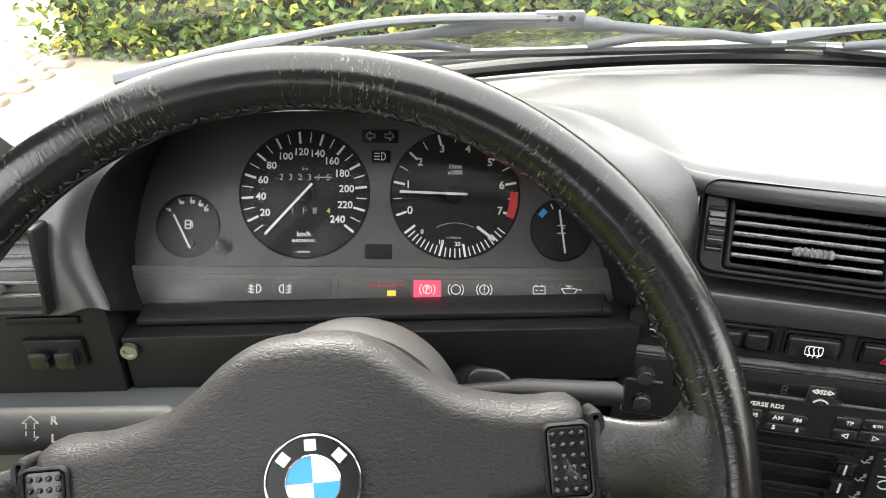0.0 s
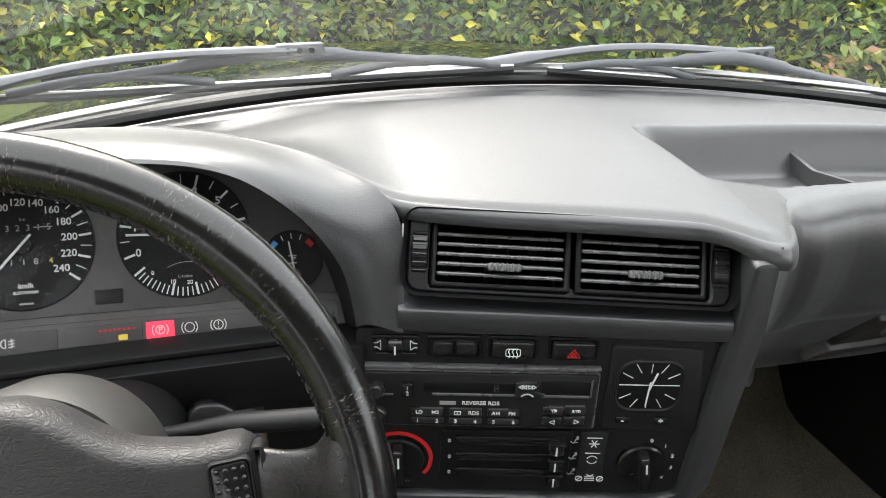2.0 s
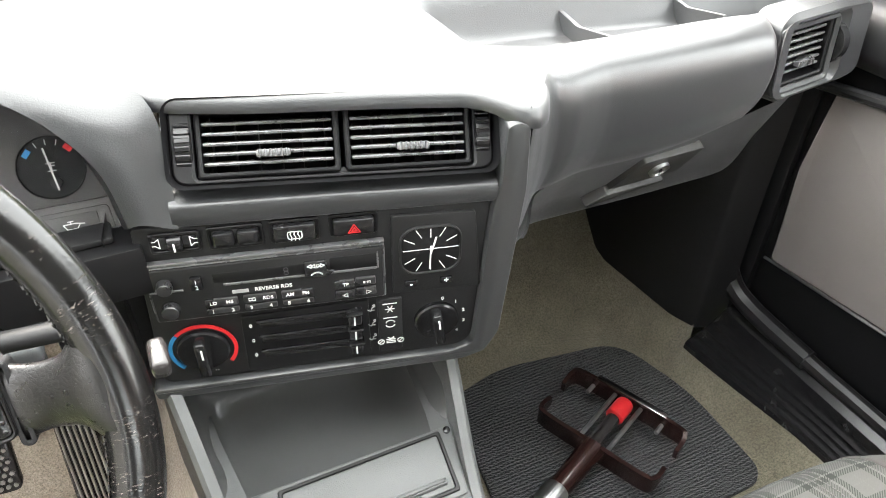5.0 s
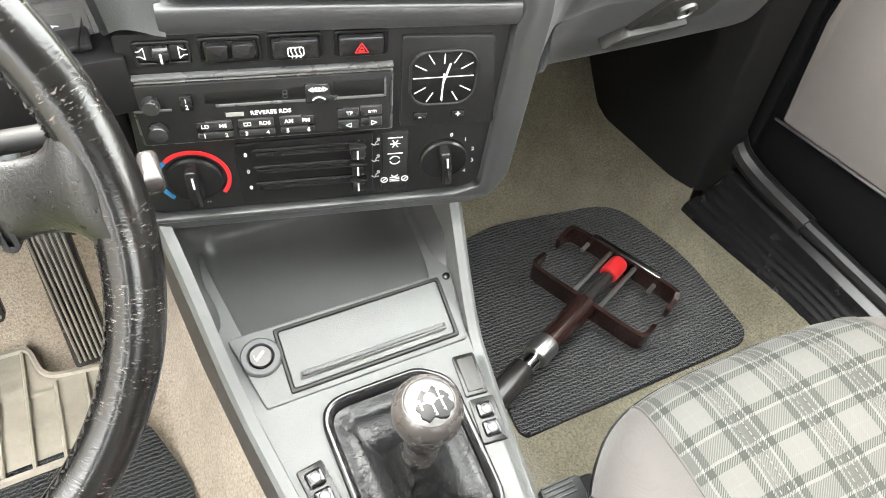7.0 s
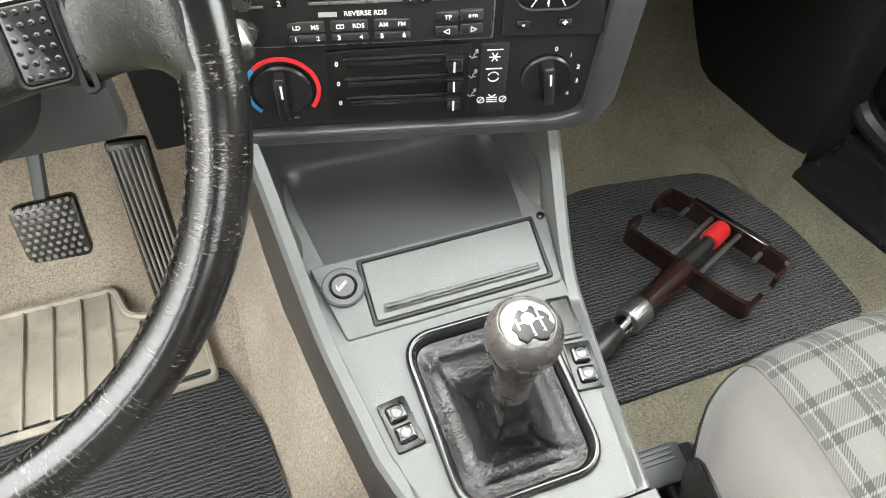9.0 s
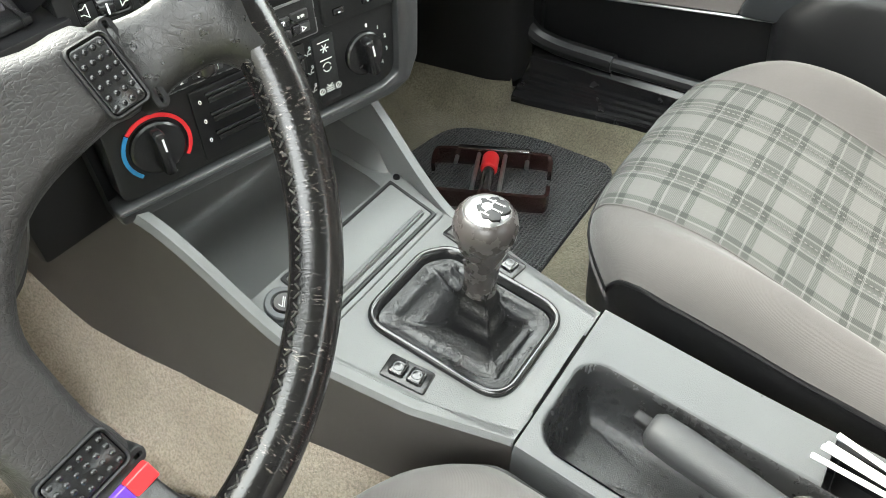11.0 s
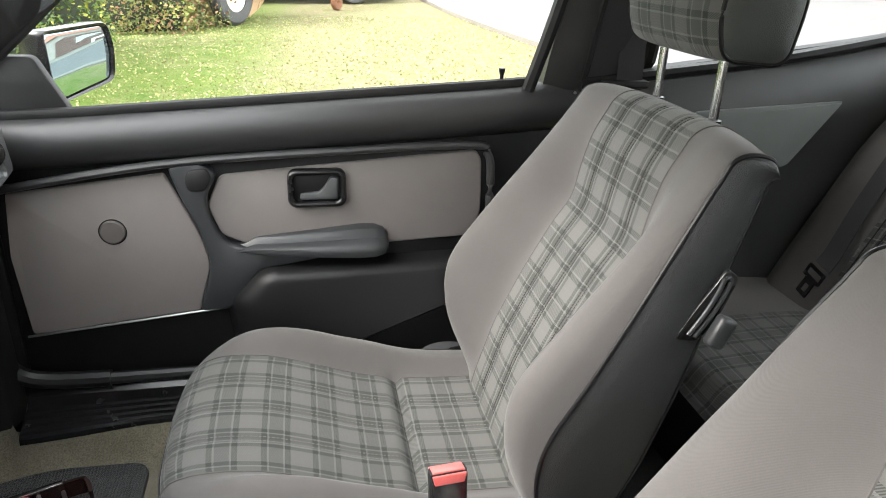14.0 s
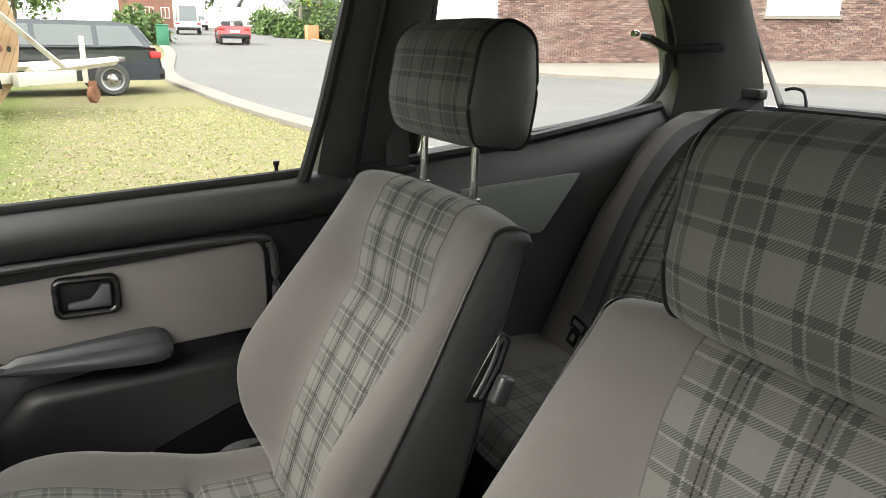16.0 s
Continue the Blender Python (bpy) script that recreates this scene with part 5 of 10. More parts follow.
RA = lambda k: -110 + 220 * k / 7
tk = []
for i in range(0, 15):
    tk.append((RA(i / 2), 0.0075 if i % 2 == 0 else 0.0065, 0.0017 if i % 2 == 0 else 0.0007))
g, m = dial("rev_counter", 0.116, 0.0, 0.0505, tk, [(RA(k), 0.037, str(k)) for k in range(0, 8)], "black rev counter with a red zone", 0.0085)
b = BM()
n = 14
rings = []
for i in range(n + 1):
    a = radians(RA(6.28) + (RA(7.08) - RA(6.28)) * i / n)
    rings.append([m @ Vector((rr * math.sin(a), rr * math.cos(a), zz)) for rr, zz in ((0.0488, 0.0004), (0.0488, 0.001), (0.0425, 0.001), (0.0425, 0.0004))])
skin(b, rings, True, True, True)
part("red_zone", b, M_RED, g, "red zone", smooth=0)
needle(g, m, -88, 0.042, 0.009, 0.0017, 0.007)
writing("lettering", "1/min\nx1000", 0.0046, m @ Matrix.Translation((0, 0.0195, 0.0008)), M_WHITE, g, bold=0.0001)
b = BM()
for i in range(23):
    a = 232 - 104 * i / 22
    s, c = math.sin(radians(a)), math.cos(radians(a))
    ln = 0.009 if i in (0, 8, 13) else 0.0065
    stroke(b, [(0.0485 * s, 0.0485 * c), ((0.0485 - ln) * s, (0.0485 - ln) * c)], 0.0017 if i in (0, 8, 13) else 0.0009, m, 0.0008)
part("economy_scale", b, M_WHITE, g, smooth=0)
for a, s in ((221, "0"), (196, "10"), (177, "20")):
    writing("lettering", s, 0.0046, m @ Matrix.Translation((0.0385 * math.sin(radians(a)), 0.0385 * math.cos(radians(a)), 0.0008)), M_WHITE, g, bold=0.0001)
writing("lettering", "L/100km", 0.0032, m @ Matrix.Translation((-0.001, -0.0335, 0.0008)), M_GREYP, g)
strokes("economy_needle", [[(0.0175, -0.0255), (0.030, -0.035)]], 0.0022, m, M_WHITE, g, 0.003)
strokes("line", [arc(0, -0.052, 0.030, 62, 118, 14)], 0.0004, m, M_GREYP, g, 0.0007)

g, m = dial("fuel_gauge", -0.0885, -0.0255, 0.0245, [(a, 0.0035, 0.0007) for a in (-52, -20, 5, 25, 42)], [(-50, 0.0185, "0"), (-16, 0.0185, "20"), (10, 0.0185, "30"), (31, 0.0185, "40"), (48, 0.0185, "55")], "small black fuel gauge", 0.0036)
needle(g, m, -27, 0.024, 0.004, 0.0013, 0.0045, (0.0015, -0.0135))
strokes("symbol", [[(-0.002, -0.002), (0.002, -0.002), (0.002, 0.004), (-0.002, 0.004), (-0.002, -0.002)], [(-0.002, 0.001), (0.002, 0.001)], [(0.003, 0.003), (0.0035, -0.001)]], 0.0009, m, M_WHITE, g)
g, m = dial("temperature_gauge", 0.1985, -0.027, 0.0245, [(a, 0.004, 0.0007) for a in (-22, 0, 22)], [], "small black temperature gauge", 0.004)
needle(g, m, -7, 0.027, 0.006, 0.0013, 0.0045, (0.001, -0.012))
for a, mt in ((-48, M_SKYB), (48, M_RED)):
    b = BM()
    box(b, (0, 0.0195, 0.0008), (0.0065, 0.0042, 0.0004), m @ Matrix.Rotation(radians(-a), 4, "Z"))
    part("mark", b, mt, g)
strokes("symbol", [[(0, -0.002), (0, 0.004)], [(-0.003, 0.0035), (0.003, 0.0035)], [(-0.003, -0.0025), (0.003, -0.0025)], [(0, 0.0015), (0.0025, 0.0015)]], 0.0008, m, M_WHITE, g)
for u, v, w, h in ((0.0575, 0.0455, 0.0285, 0.0105), (0.0585, 0.0295, 0.0145, 0.0095), (0.0575, -0.0445, 0.0205, 0.0115)):
    b = BM()
    plate(b, rrect(w, h, 0.001, 2, u, v), -0.002, 0.001, MC, 0.0005)
    part("lamp_window", b, M_DIAL, ic)
mz = MC @ Matrix.Translation((0, 0, 0.0012))
for d, u in ((-1, 0.050), (1, 0.065)):
    strokes("symbol", [[(u + d * 0.0035, 0.0455), (u, 0.049), (u, 0.047), (u - d * 0.0035, 0.047), (u - d * 0.0035, 0.044), (u, 0.044), (u, 0.042), (u + d * 0.0035, 0.0455)]], 0.0006, mz, M_GREYP, ic, 0)
strokes("symbol", [[(0.059, 0.0265), (0.059, 0.0325)], arc(0.059, 0.0295, 0.003, -90, 90, 8), *[[(0.0535, y), (0.0575, y)] for y in (0.0272, 0.0295, 0.0318)]], 0.0007, mz, M_WHITE, ic, 0)
b = BM()
lathe(b, [(0.0065, 0), (0.0065, 0.003), (0.004, 0.0035), (0.004, 0.011), (0.003, 0.0118)], MC @ Matrix.Translation((-0.0605, -0.041, 0)), 20)
part("trip_button", b, M_SATIN, ic)
b = BM()
plate(b, rounded([(-0.143, -0.09), (0.244, -0.09), (0.222, 0.045), (0.19, 0.068), (-0.10, 0.068), (-0.13, 0.05)], 0.01), 0.0125, 0.0130, MC, 0.0002)
gl = part("cover_glass", b, M_CLEAR, ic, "clear plastic cover")
gl.visible_shadow = False
# small switches left of the column
sw = thing("dimmer_switch", (-0.27, 0.398, 0.82), "pair of small black rocker switches", "switch", "fascia switches")
for x in (-0.278, -0.260):
    b = BM()
    box(b, (x, 0.428, 0.822), (0.0145, 0.012, 0.015), None, 0.003)
    part("button", b, M_SATIN, sw)
b = BM()
box(b, (-0.269, 0.432, 0.824), (0.042, 0.006, 0.024), None, 0.002)
part("bezel", b, M_BLACK, sw)
b = BM()
lathe(b, [(0.006, 0), (0.006, 0.004), (0.004, 0.004), (0.0035, 0.002)], basis(Vector((-0.219, 0.436, 0.8215)), (1, 0, 0), (0, 0, 1)), 16)
tagged(part("screw", b, M_STEEL), "small round cross-head screw", "screw")

b = BM()
box(b, (-0.045, 0.462, 0.8345), (0.345, 0.024, 0.006), None, 0.002)
tagged(part("trim", b, M_TRIM), "thin dark trim lip below the instruments", "trim", kind="structure")
b = BM()
box(b, (-0.272, 0.433, 0.850), (0.05, 0.003, 0.006), None, 0.001)
tagged(part("switch_blank", b, M_BLACK), "narrow black blanking slot", "blank")

# ---- steering wheel ----
TILT_W = 0.5308
MW = basis(Vector((-0.0568, 0.2332, 0.8899)), (1, 0, 0), (0, math.sin(TILT_W), math.cos(TILT_W)))
MT_W = MW @ Matrix.Rotation(radians(3.7), 4, "Z")
sw = thing("steering_wheel", MW @ Vector((0, 0, -0.06)), "worn black leather sports steering wheel with three spokes", "steering wheel")
R0, RR = 0.1803, 0.0130
b = BM()
N1, N2 = 120, 20
rings = []
for i in range(N1 + 1):
    a = 2 * math.pi * i / N1
    grip = 1 + 0.05 * (math.exp(-((math.degrees(a) - 40) / 9) ** 2) + math.exp(-((math.degrees(a) - 140) / 9) ** 2))
    rings.append([MW @ Vector(((R0 + RR * grip * 1.06 * math.cos(t)) * math.cos(a), (R0 + RR * grip * 1.06 * math.cos(t)) * math.sin(a), RR * grip * math.sin(t))) for t in (2 * math.pi * j / N2 for j in range(N2))])
skin(b, rings, True, uv=lambda i, j: (1.133 * i / N1, 0.085 * j / N2))
bmesh.ops.remove_doubles(b, verts=b.verts, dist=1e-6)
rim = part("rim", b, M_LEATH, sw, "shiny worn leather rim", smooth=80)
# seam stitched round the inside
M_THREAD = surface("thread", (0.016, 0.014, 0.013), 0.8, 0, 0.2, 200, 900, 0)
b = BM()
for i in range(230):
    a = 2 * math.pi * i / 230
    p = Vector(((R0 - RR * 1.02) * math.cos(a), (R0 - RR * 1.02) * math.sin(a), 0.004))
    fm = MW @ Matrix.Translation(p) @ Matrix.Rotation(a, 4, "Z") @ Matrix.Rotation(0.6 if i % 2 else -0.6, 4, "X")
    bmesh.ops.create_cube(b, size=1.0, matrix=fm @ Matrix.Diagonal((0.0008, 0.0008, 0.0046, 1)))
part("stitching", b, M_THREAD, rim, "brown lacing seam", smooth=0, kind="stuff")
# leather spoke sleeves: out of the sunken hub up to the rim, flaring along it
def sleeve(ang):
    bb = BM()
    rm = MT_W @ Matrix.Rotation(ang, 4, "Z")
    rings = []
    for k in steps(0, 1, 16):
        x = 0.128 + 0.048 * k
        hw = 0.0215 - 0.004 * math.sin(math.pi * min(1, k / 0.75)) + 0.026 * ease(0.55, 1.0, k) ** 1.4
        th = 0.0075 + 0.0045 * ease(0.3, 1, k)
        zc = -0.0275 + 0.0275 * ease(-0.1, 0.95, k)
        row = []
        for j in range(28):
            sn, cs = math.sin(2 * math.pi * j / 28), math.cos(2 * math.pi * j / 28)
            fold = 0.0009 * noise.noise((k * 9, sn * 5 + ang, cs)) + 0.0007 * math.sin(sn * 16 + 3 * k) * ease(0.4, 0.8, k)
            row.append(rm @ Vector((x + 0.004 * sn * sn * k, hw * math.copysign(abs(sn) ** 0.85, sn), zc + (th + fold) * math.copysign(abs(cs) ** 0.7, cs))))
        rings.append(row)
    skin(bb, rings, True, True, True)
    sl = part("spoke", bb, M_SLEEVE, sw, "creased leather spoke sleeve", smooth=70)
    bb = BM()
    frame_of(bb, rrect(0.0065, 0.046, 0.003, 4, 0.1305, 0), rrect(0.003, 0.040, 0.001, 4, 0.1305, 0), -0.036, -0.0185, rm, 0.002)
    part("collar", bb, M_TRIM, sl, "black moulded collar")
M_SLEEVE = creased("creased_leather", (0.009, 0.0086, 0.0084), 0.26, 300, 0.20, 0.05, spec=0.45)
for a in (0.0, math.pi, -math.pi / 2):
    sleeve(a)
# padded hub
HALF = [(0.0, 0.0675), (0.022, 0.0655), (0.040, 0.0565), (0.056, 0.0435), (0.0735, 0.0335), (0.100, 0.0275), (0.127, 0.0235),
        (0.127, -0.0160), (0.110, -0.0175), (0.0725, -0.0225), (0.050, -0.0315), (0.034, -0.046), (0.0235, -0.063), (0.0205, -0.086), (0.0195, -0.105), (0.0195, -0.1315)]
HUB = HALF + [(-x, y) for x, y in reversed(HALF[1:])]
hub2 = [tuple(p)[:2] for p in smoothpath([(x, y, 0) for x, y in HUB + HUB[:1]], 4)[:-1]]
FZ_ = -0.0190
b = BM()
rings = []
for d, z in ((0.0, -0.030), (0.0, -0.018), (0.0008, -0.011), (0.0026, -0.0055), (0.0055, -0.0018), (0.0085, 0.0)):
    ring2 = inset(hub2, d)
    rings.append([MT_W @ Vector((x, y, FZ_ + z + 0.004 * math.exp(-(x * x + y * y) / 0.002))) for x, y in ring2])
skin(b, rings, True)
bed = [Vector((x, y)) for x in steps(-0.13, 0.13, 44) for y in steps(-0.13, 0.07, 34)]
tri = geometry.delaunay_2d_cdt([Vector(p) for p in ring2] + bed, [(i, (i + 1) % len(ring2)) for i in range(len(ring2))], [list(range(len(ring2)))], 1, 1e-5)
top_v = [b.verts.new(MT_W @ Vector((p.x, p.y, FZ_ + 0.004 * math.exp(-p.length_squared / 0.002)))) for p in tri[0]]
for q in tri[2]:
    b.faces.new([top_v[i] for i in q])
bmesh.ops.remove_doubles(b, verts=b.verts, dist=2e-5)
part("hub_pad", b, M_HUB, sw, "grained dark grey hub pad", smooth=60)
b = BM()
lathe(b, [(0.064, -0.11), (0.064, -0.062), (0.060, -0.050), (0.02, -0.045)], MW @ Matrix.Translation((0.010, 0.006, 0)), 56)
part("hub_collar", b, M_PANEL, sw, "dark grey hub collar")
# dimpled horn pads
def horn(cx, cy, w, h):
    bb = BM()
    hm = MT_W @ Matrix.Translation((cx, cy, FZ_))
    plate(bb, rrect(w, h, 0.003, 4), -0.004, 0.0018, hm, 0.0012)
    hp = part("horn_pad", bb, M_SATIN, sw)
    bb = BM()
    nx, ny = (4, 6) if h > w else (6, 4)
    for i in range(nx):
        for j in range(ny):
            p = Vector(((i - (nx - 1) / 2) * w / (nx + 0.3), (j - (ny - 1) / 2) * h / (ny + 0.3), 0.0016))
            lathe(bb, [(0.0015, 0), (0.0013, 0.0008), (0.0006, 0.0013)], hm @ Matrix.Translation(p), 8)
    part("studs", bb, M_SATIN, hp, kind="stuff")
    bb = BM()
    frame_of(bb, rrect(w + 0.0036, h + 0.0036, 0.004, 4), rrect(w + 0.0004, h + 0.0004, 0.003, 4), -0.003, 0.0026, hm, 0.0008)
    part("rim", bb, M_TRIM, hp)
horn(0.1165, 0.0015, 0.0185, 0.0315)
horn(-0.1185, 0.0015, 0.0185, 0.0315)
horn(0.0, -0.1185, 0.0315, 0.0185)
for i, mt in enumerate((M_SKYB, M_PURP, M_RED)):
    b = BM()
    box(b, (-0.0125 + 0.0125 * i, -0.1375, -0.0165), (0.0125, 0.0085, 0.008), MT_W, 0.0005, 1)
    part("stripe", b, mt, sw, ("pale blue", "purple", "orange red")[i] + " trim stripe")
# emblem: plain coloured shapes
ME = MT_W @ Matrix.Translation((0.002, 0.003, FZ_ + 0.0042))
b = BM()
lathe(b, [(0.0218, -0.004), (0.0218, 0.0012), (0.0212, 0.0018), (0.0204, 0.0012), (0.001, 0.0012)], ME, 48)
em = part("emblem", b, M_SATIN, sw, "round emblem in blue, white and black")
circle = lambda r: [(r * math.cos(2 * math.pi * i / 48), r * math.sin(2 * math.pi * i / 48)) for i in range(48)]
b = BM()
frame_of(b, circle(0.0218), circle(0.0208), 0, 0.0021, ME, 0.0003)
frame_of(b, circle(0.0126), circle(0.0118), 0, 0.0021, ME, 0.0003)
part("ring", b, M_CHROME, em)
for q, mt in ((0, M_WHITE), (1, M_SKYB), (2, M_WHITE), (3, M_SKYB)):
    b = BM()
    pts = [(0, 0)] + arc(0, 0, 0.0118, 90 * q, 90 * q + 90, 10)
    plate(b, pts, 0.001, 0.0016, ME, 0.0001)
    part("quarter", b, mt, em, smooth=0)
for a in (-48, 0, 48):
    b = BM()
    box(b, (0, 0.0168, 0.0016), (0.0052, 0.0050, 0.0004), ME @ Matrix.Rotation(radians(-a), 4, "Z"), 0.0001, 1)
    part("badge_bar", b, M_WHITE, em)

# column, stalks, ignition key
col = thing("steering_column", (-0.05, 0.35, 0.74), "black plastic steering column shroud with stalks", "steering column")
b = BM()
MCOL = MW @ Matrix.Translation((0, -0.004, 0))
skin(b, [[MCOL @ Vector((x * s, y * s, z)) for x, y in rrect(0.135, 0.11, 0.045, 8)] for z, s in ((-0.065, 0.9), (-0.075, 1.0), (-0.19, 1.0), (-0.24, 0.98))], True, True, True)
part("shroud", b, M_TRIM, col)
b = BM()
ml = MW @ Matrix.Translation((-0.045, 0.016, -0.078))
tube(b, smoothpath([ml @ Vector(p) for p in ((0, 0, 0), (-0.03, 0.0, 0.002), (-0.10, 0.001, 0.008), (-0.15, 0.002, 0.012))], 5), [0.008] * 6 + [0.0125] * 10, 12, flat=0.62, up=(0, -0.5, 0.84))
part("indicator_stalk", b, M_TRIM, col, "flat black indicator stalk with white arrows")
st = col.children[-1]
mz = basis(ml @ Vector((-0.105, 0.003, 0.017)), MW.to_3x3() @ Vector((1, 0, 0)), MW.to_3x3() @ Vector((0, 1, 0)))
writing("lettering", "R", 0.0060, mz @ Matrix.Translation((0.012, 0.0045, 0)), M_GREYP, st, bold=0.0001)
writing("lettering", "L", 0.0060, mz @ Matrix.Translation((0.012, -0.0045, 0)), M_GREYP, st, bold=0.0001)
strokes("symbol", [[(-0.003, 0.001), (-0.003, 0.005), (-0.006, 0.005), (0, 0.010), (0.006, 0.005), (0.003, 0.005), (0.003, 0.001)], [(-0.003, -0.001), (-0.003, -0.005), (-0.006, -0.005), (0, -0.010), (0.006, -0.005), (0.003, -0.005), (0.003, -0.001)]], 0.0007, mz @ Matrix.Scale(0.7, 4), M_GREYP, st, 0)
b = BM()
tube(b, [(0.0, 0.352, 0.846), (0.040, 0.346, 0.853), (0.050, 0.345, 0.8535), (0.102, 0.335, 0.8575), (0.106, 0.334, 0.858)], [0.005, 0.006, 0.0078, 0.0078, 0.005], 14, flat=0.8)
part("wiper_stalk", b, M_TRIM, col, "dark grey wiper stalk")
b = BM()
box(b, (0.140, 0.308, 0.839), (0.012, 0.028, 0.013), None, 0.004, 3)
part("stalk_tip", b, M_KNOB, col, "grey stalk end")
ik = thing("ignition_key", (0.035, 0.40, 0.80), "black headed car key in the ignition lock", "key")
MI = basis(Vector((0.026, 0.404, 0.808)), (0.90, 0.05, -0.12), (0.1, 0.55, 0.83))
b = BM()
lathe(b, [(0.013, -0.03), (0.013, 0.0), (0.011, 0.003), (0.005, 0.003)], MI, 24)
part("lock", b, M_SATIN, ik)
b = BM()
plate(b, rounded([(-0.017, -0.014), (0.017, -0.014), (0.020, 0.006), (0.008, 0.014), (-0.012, 0.014), (-0.019, 0.004)], 0.006), -0.0045, 0.0045, MI @ Matrix.Translation((0.004, 0.003, 0.022)) @ Matrix.Scale(0.85, 4), 0.003)
part("key_head", b, M_SATIN, ik)
b = BM()
lathe(b, [(0.0058, 0), (0.0058, 0.001), (0.0045, 0.0012), (0.001, 0.0004)], MI @ Matrix.Translation((-0.005, 0.002, 0.0268)), 18)
part("hole", b, M_BLACK, ik)
b = BM()
tube(b, [MI @ Vector((0.013 + 0.004 * math.cos(2 * math.pi * i / 18), -0.012 + 0.004 * math.sin(2 * math.pi * i / 18), 0.026)) for i in range(18)], 0.0009, 6, True)
part("ring", b, M_CHROME, ik)

# ---- centre console ----
def cz(y):
    return 0.514 + 0.1287 * y if y > -0.02 else 0.5114 + 0.10 * (y + 0.02)


CL = [(-0.40, 0.186), (0.115, 0.190), (0.2, 0.163), (0.335, 0.142), (0.45, 0.126), (0.56, 0.12)]
CR = [(-0.40, 0.357), (0.115, 0.356), (0.2, 0.366), (0.30, 0.382), (0.40, 0.400), (0.56, 0.41)]
con = thing("centre_console", (CX, 0.1, 0.40), "grey grained plastic centre console along the tunnel", "centre console")


def bz(y):
    """Foot of the console's flanks."""
    return 0.405 + 0.048 * ease(0.2, 0.46, y)


def cheek(y):
    """How far the flanks rise over the console's top."""
    return 0.096 * ease(0.285, 0.45, y)


# top of the front part, with the boot opening cut out
boot = rounded([(0.215, 0.141), (0.330, 0.141), (0.333, 0.268), (0.308, 0.287), (0.213, 0.287)], [0.026, 0.026, 0.02, 0.01, 0.026], 8)
b = BM()
outer = []
bc = Vector((0.27, 0.215))
for x, y in boot:
    d = (Vector((x, y)) - bc).normalized()
    t = 10.0
    for k in steps(0.01, 0.25, 240):
        q = bc + d * k
        if q.y > 0.30 or q.y < 0.118 or q.x < lerp(CL, q.y) + 0.006 or q.x > lerp(CR, q.y) - 0.006:
            t = k
            break
    outer.append(bc + d * t)
P3 = lambda q, dz=0.0: Vector((q[0], q[1], cz(q[1]) + dz))
skin(b, [[P3(p) for p in outer], [P3((p[0] * 0.5 + o[0] * 0.5, p[1] * 0.5 + o[1] * 0.5)) for p, o in zip(boot, outer)], [P3(p) for p in boot]], True)
bside = BM()
for tab, s in ((CL, 1), (CR, -1)):
    yy = steps(0.116, 0.48, 40)
    rings, walls = [], []
    for y in yy:
        x, z, c = lerp(tab, y), cz(y), cheek(y)
        wv = 0.014
        rings.append([Vector((x + s * 0.035, y, z - 0.0015)), Vector((x + s * wv, y, z - 0.001)), Vector((x + s * (wv - 0.001), y, z + c)), Vector((x + s * 0.004, y, z + c + 0.0015 * (c > 0.003))), Vector((x, y, z + c - 0.005))])
        walls.append([Vector((x, y, z + c - 0.005)), Vector((x - s * 0.003, y, (z + bz(y)) / 2 + c * 0.5)), Vector((x + s * 0.002, y, bz(y) - 0.03))])
    skin(b, rings, False)
    skin(bside, walls, False)
skin(b, [[Vector((lerp(CL, 0.117), 0.117, z)), Vector((lerp(CR, 0.117), 0.117, z))] for z in (cz(0.117) - 0.001, 0.44)], False)
part("front_section", b, M_CONS, con, smooth=40)
part("side_wall", bside, M_CSIDE, con, "brown-grey grained console side, darkened against the lit top", smooth=40)
b = BM()
skin(b, [[Vector((lerp(CL, y), y, cz(0.48) + cheek(0.48) - 0.005)), Vector((lerp(CL, y) - 0.003, y, (cz(0.48) + bz(0.48)) / 2 + cheek(0.48) * 0.5)), Vector((lerp(CL, y) + 0.002, y, bz(0.48) - 0.03 - 0.16 * (y - 0.48)))] for y in steps(0.48, 0.86, 12)], False)
part("side_cover", b, M_CSIDE, con)
# storage scoop under the fascia
b = BM()
prof = [(0.365, 0.560), (0.385, 0.553), (0.42, 0.549), (0.455, 0.552), (0.485, 0.566), (0.498, 0.595), (0.500, 0.70)]
prof = [(p.x, p.y) for p in smoothpath([(y, z, 0) for y, z in prof], 5)]
rings = []
for y, z in prof:
    xl, xr = lerp(CL, y) + 0.013, lerp(CR, y) - 0.013
    row = []
    for k in steps(0, 1, 24):
        x = xl + (xr - xl) * k
        e = min(x - xl, xr - x)
        up = 0.05 * max(0, 1 - e / 0.035) ** 2 * ease(0.37, 0.43, y)
        row.append(Vector((x, y - up * 0.4, z + up)))
    rings.append(row)
skin(b, rings, False)
part("storage_scoop", b, M_SCOOP, con, "smooth dark grey storage scoop", smooth=60)
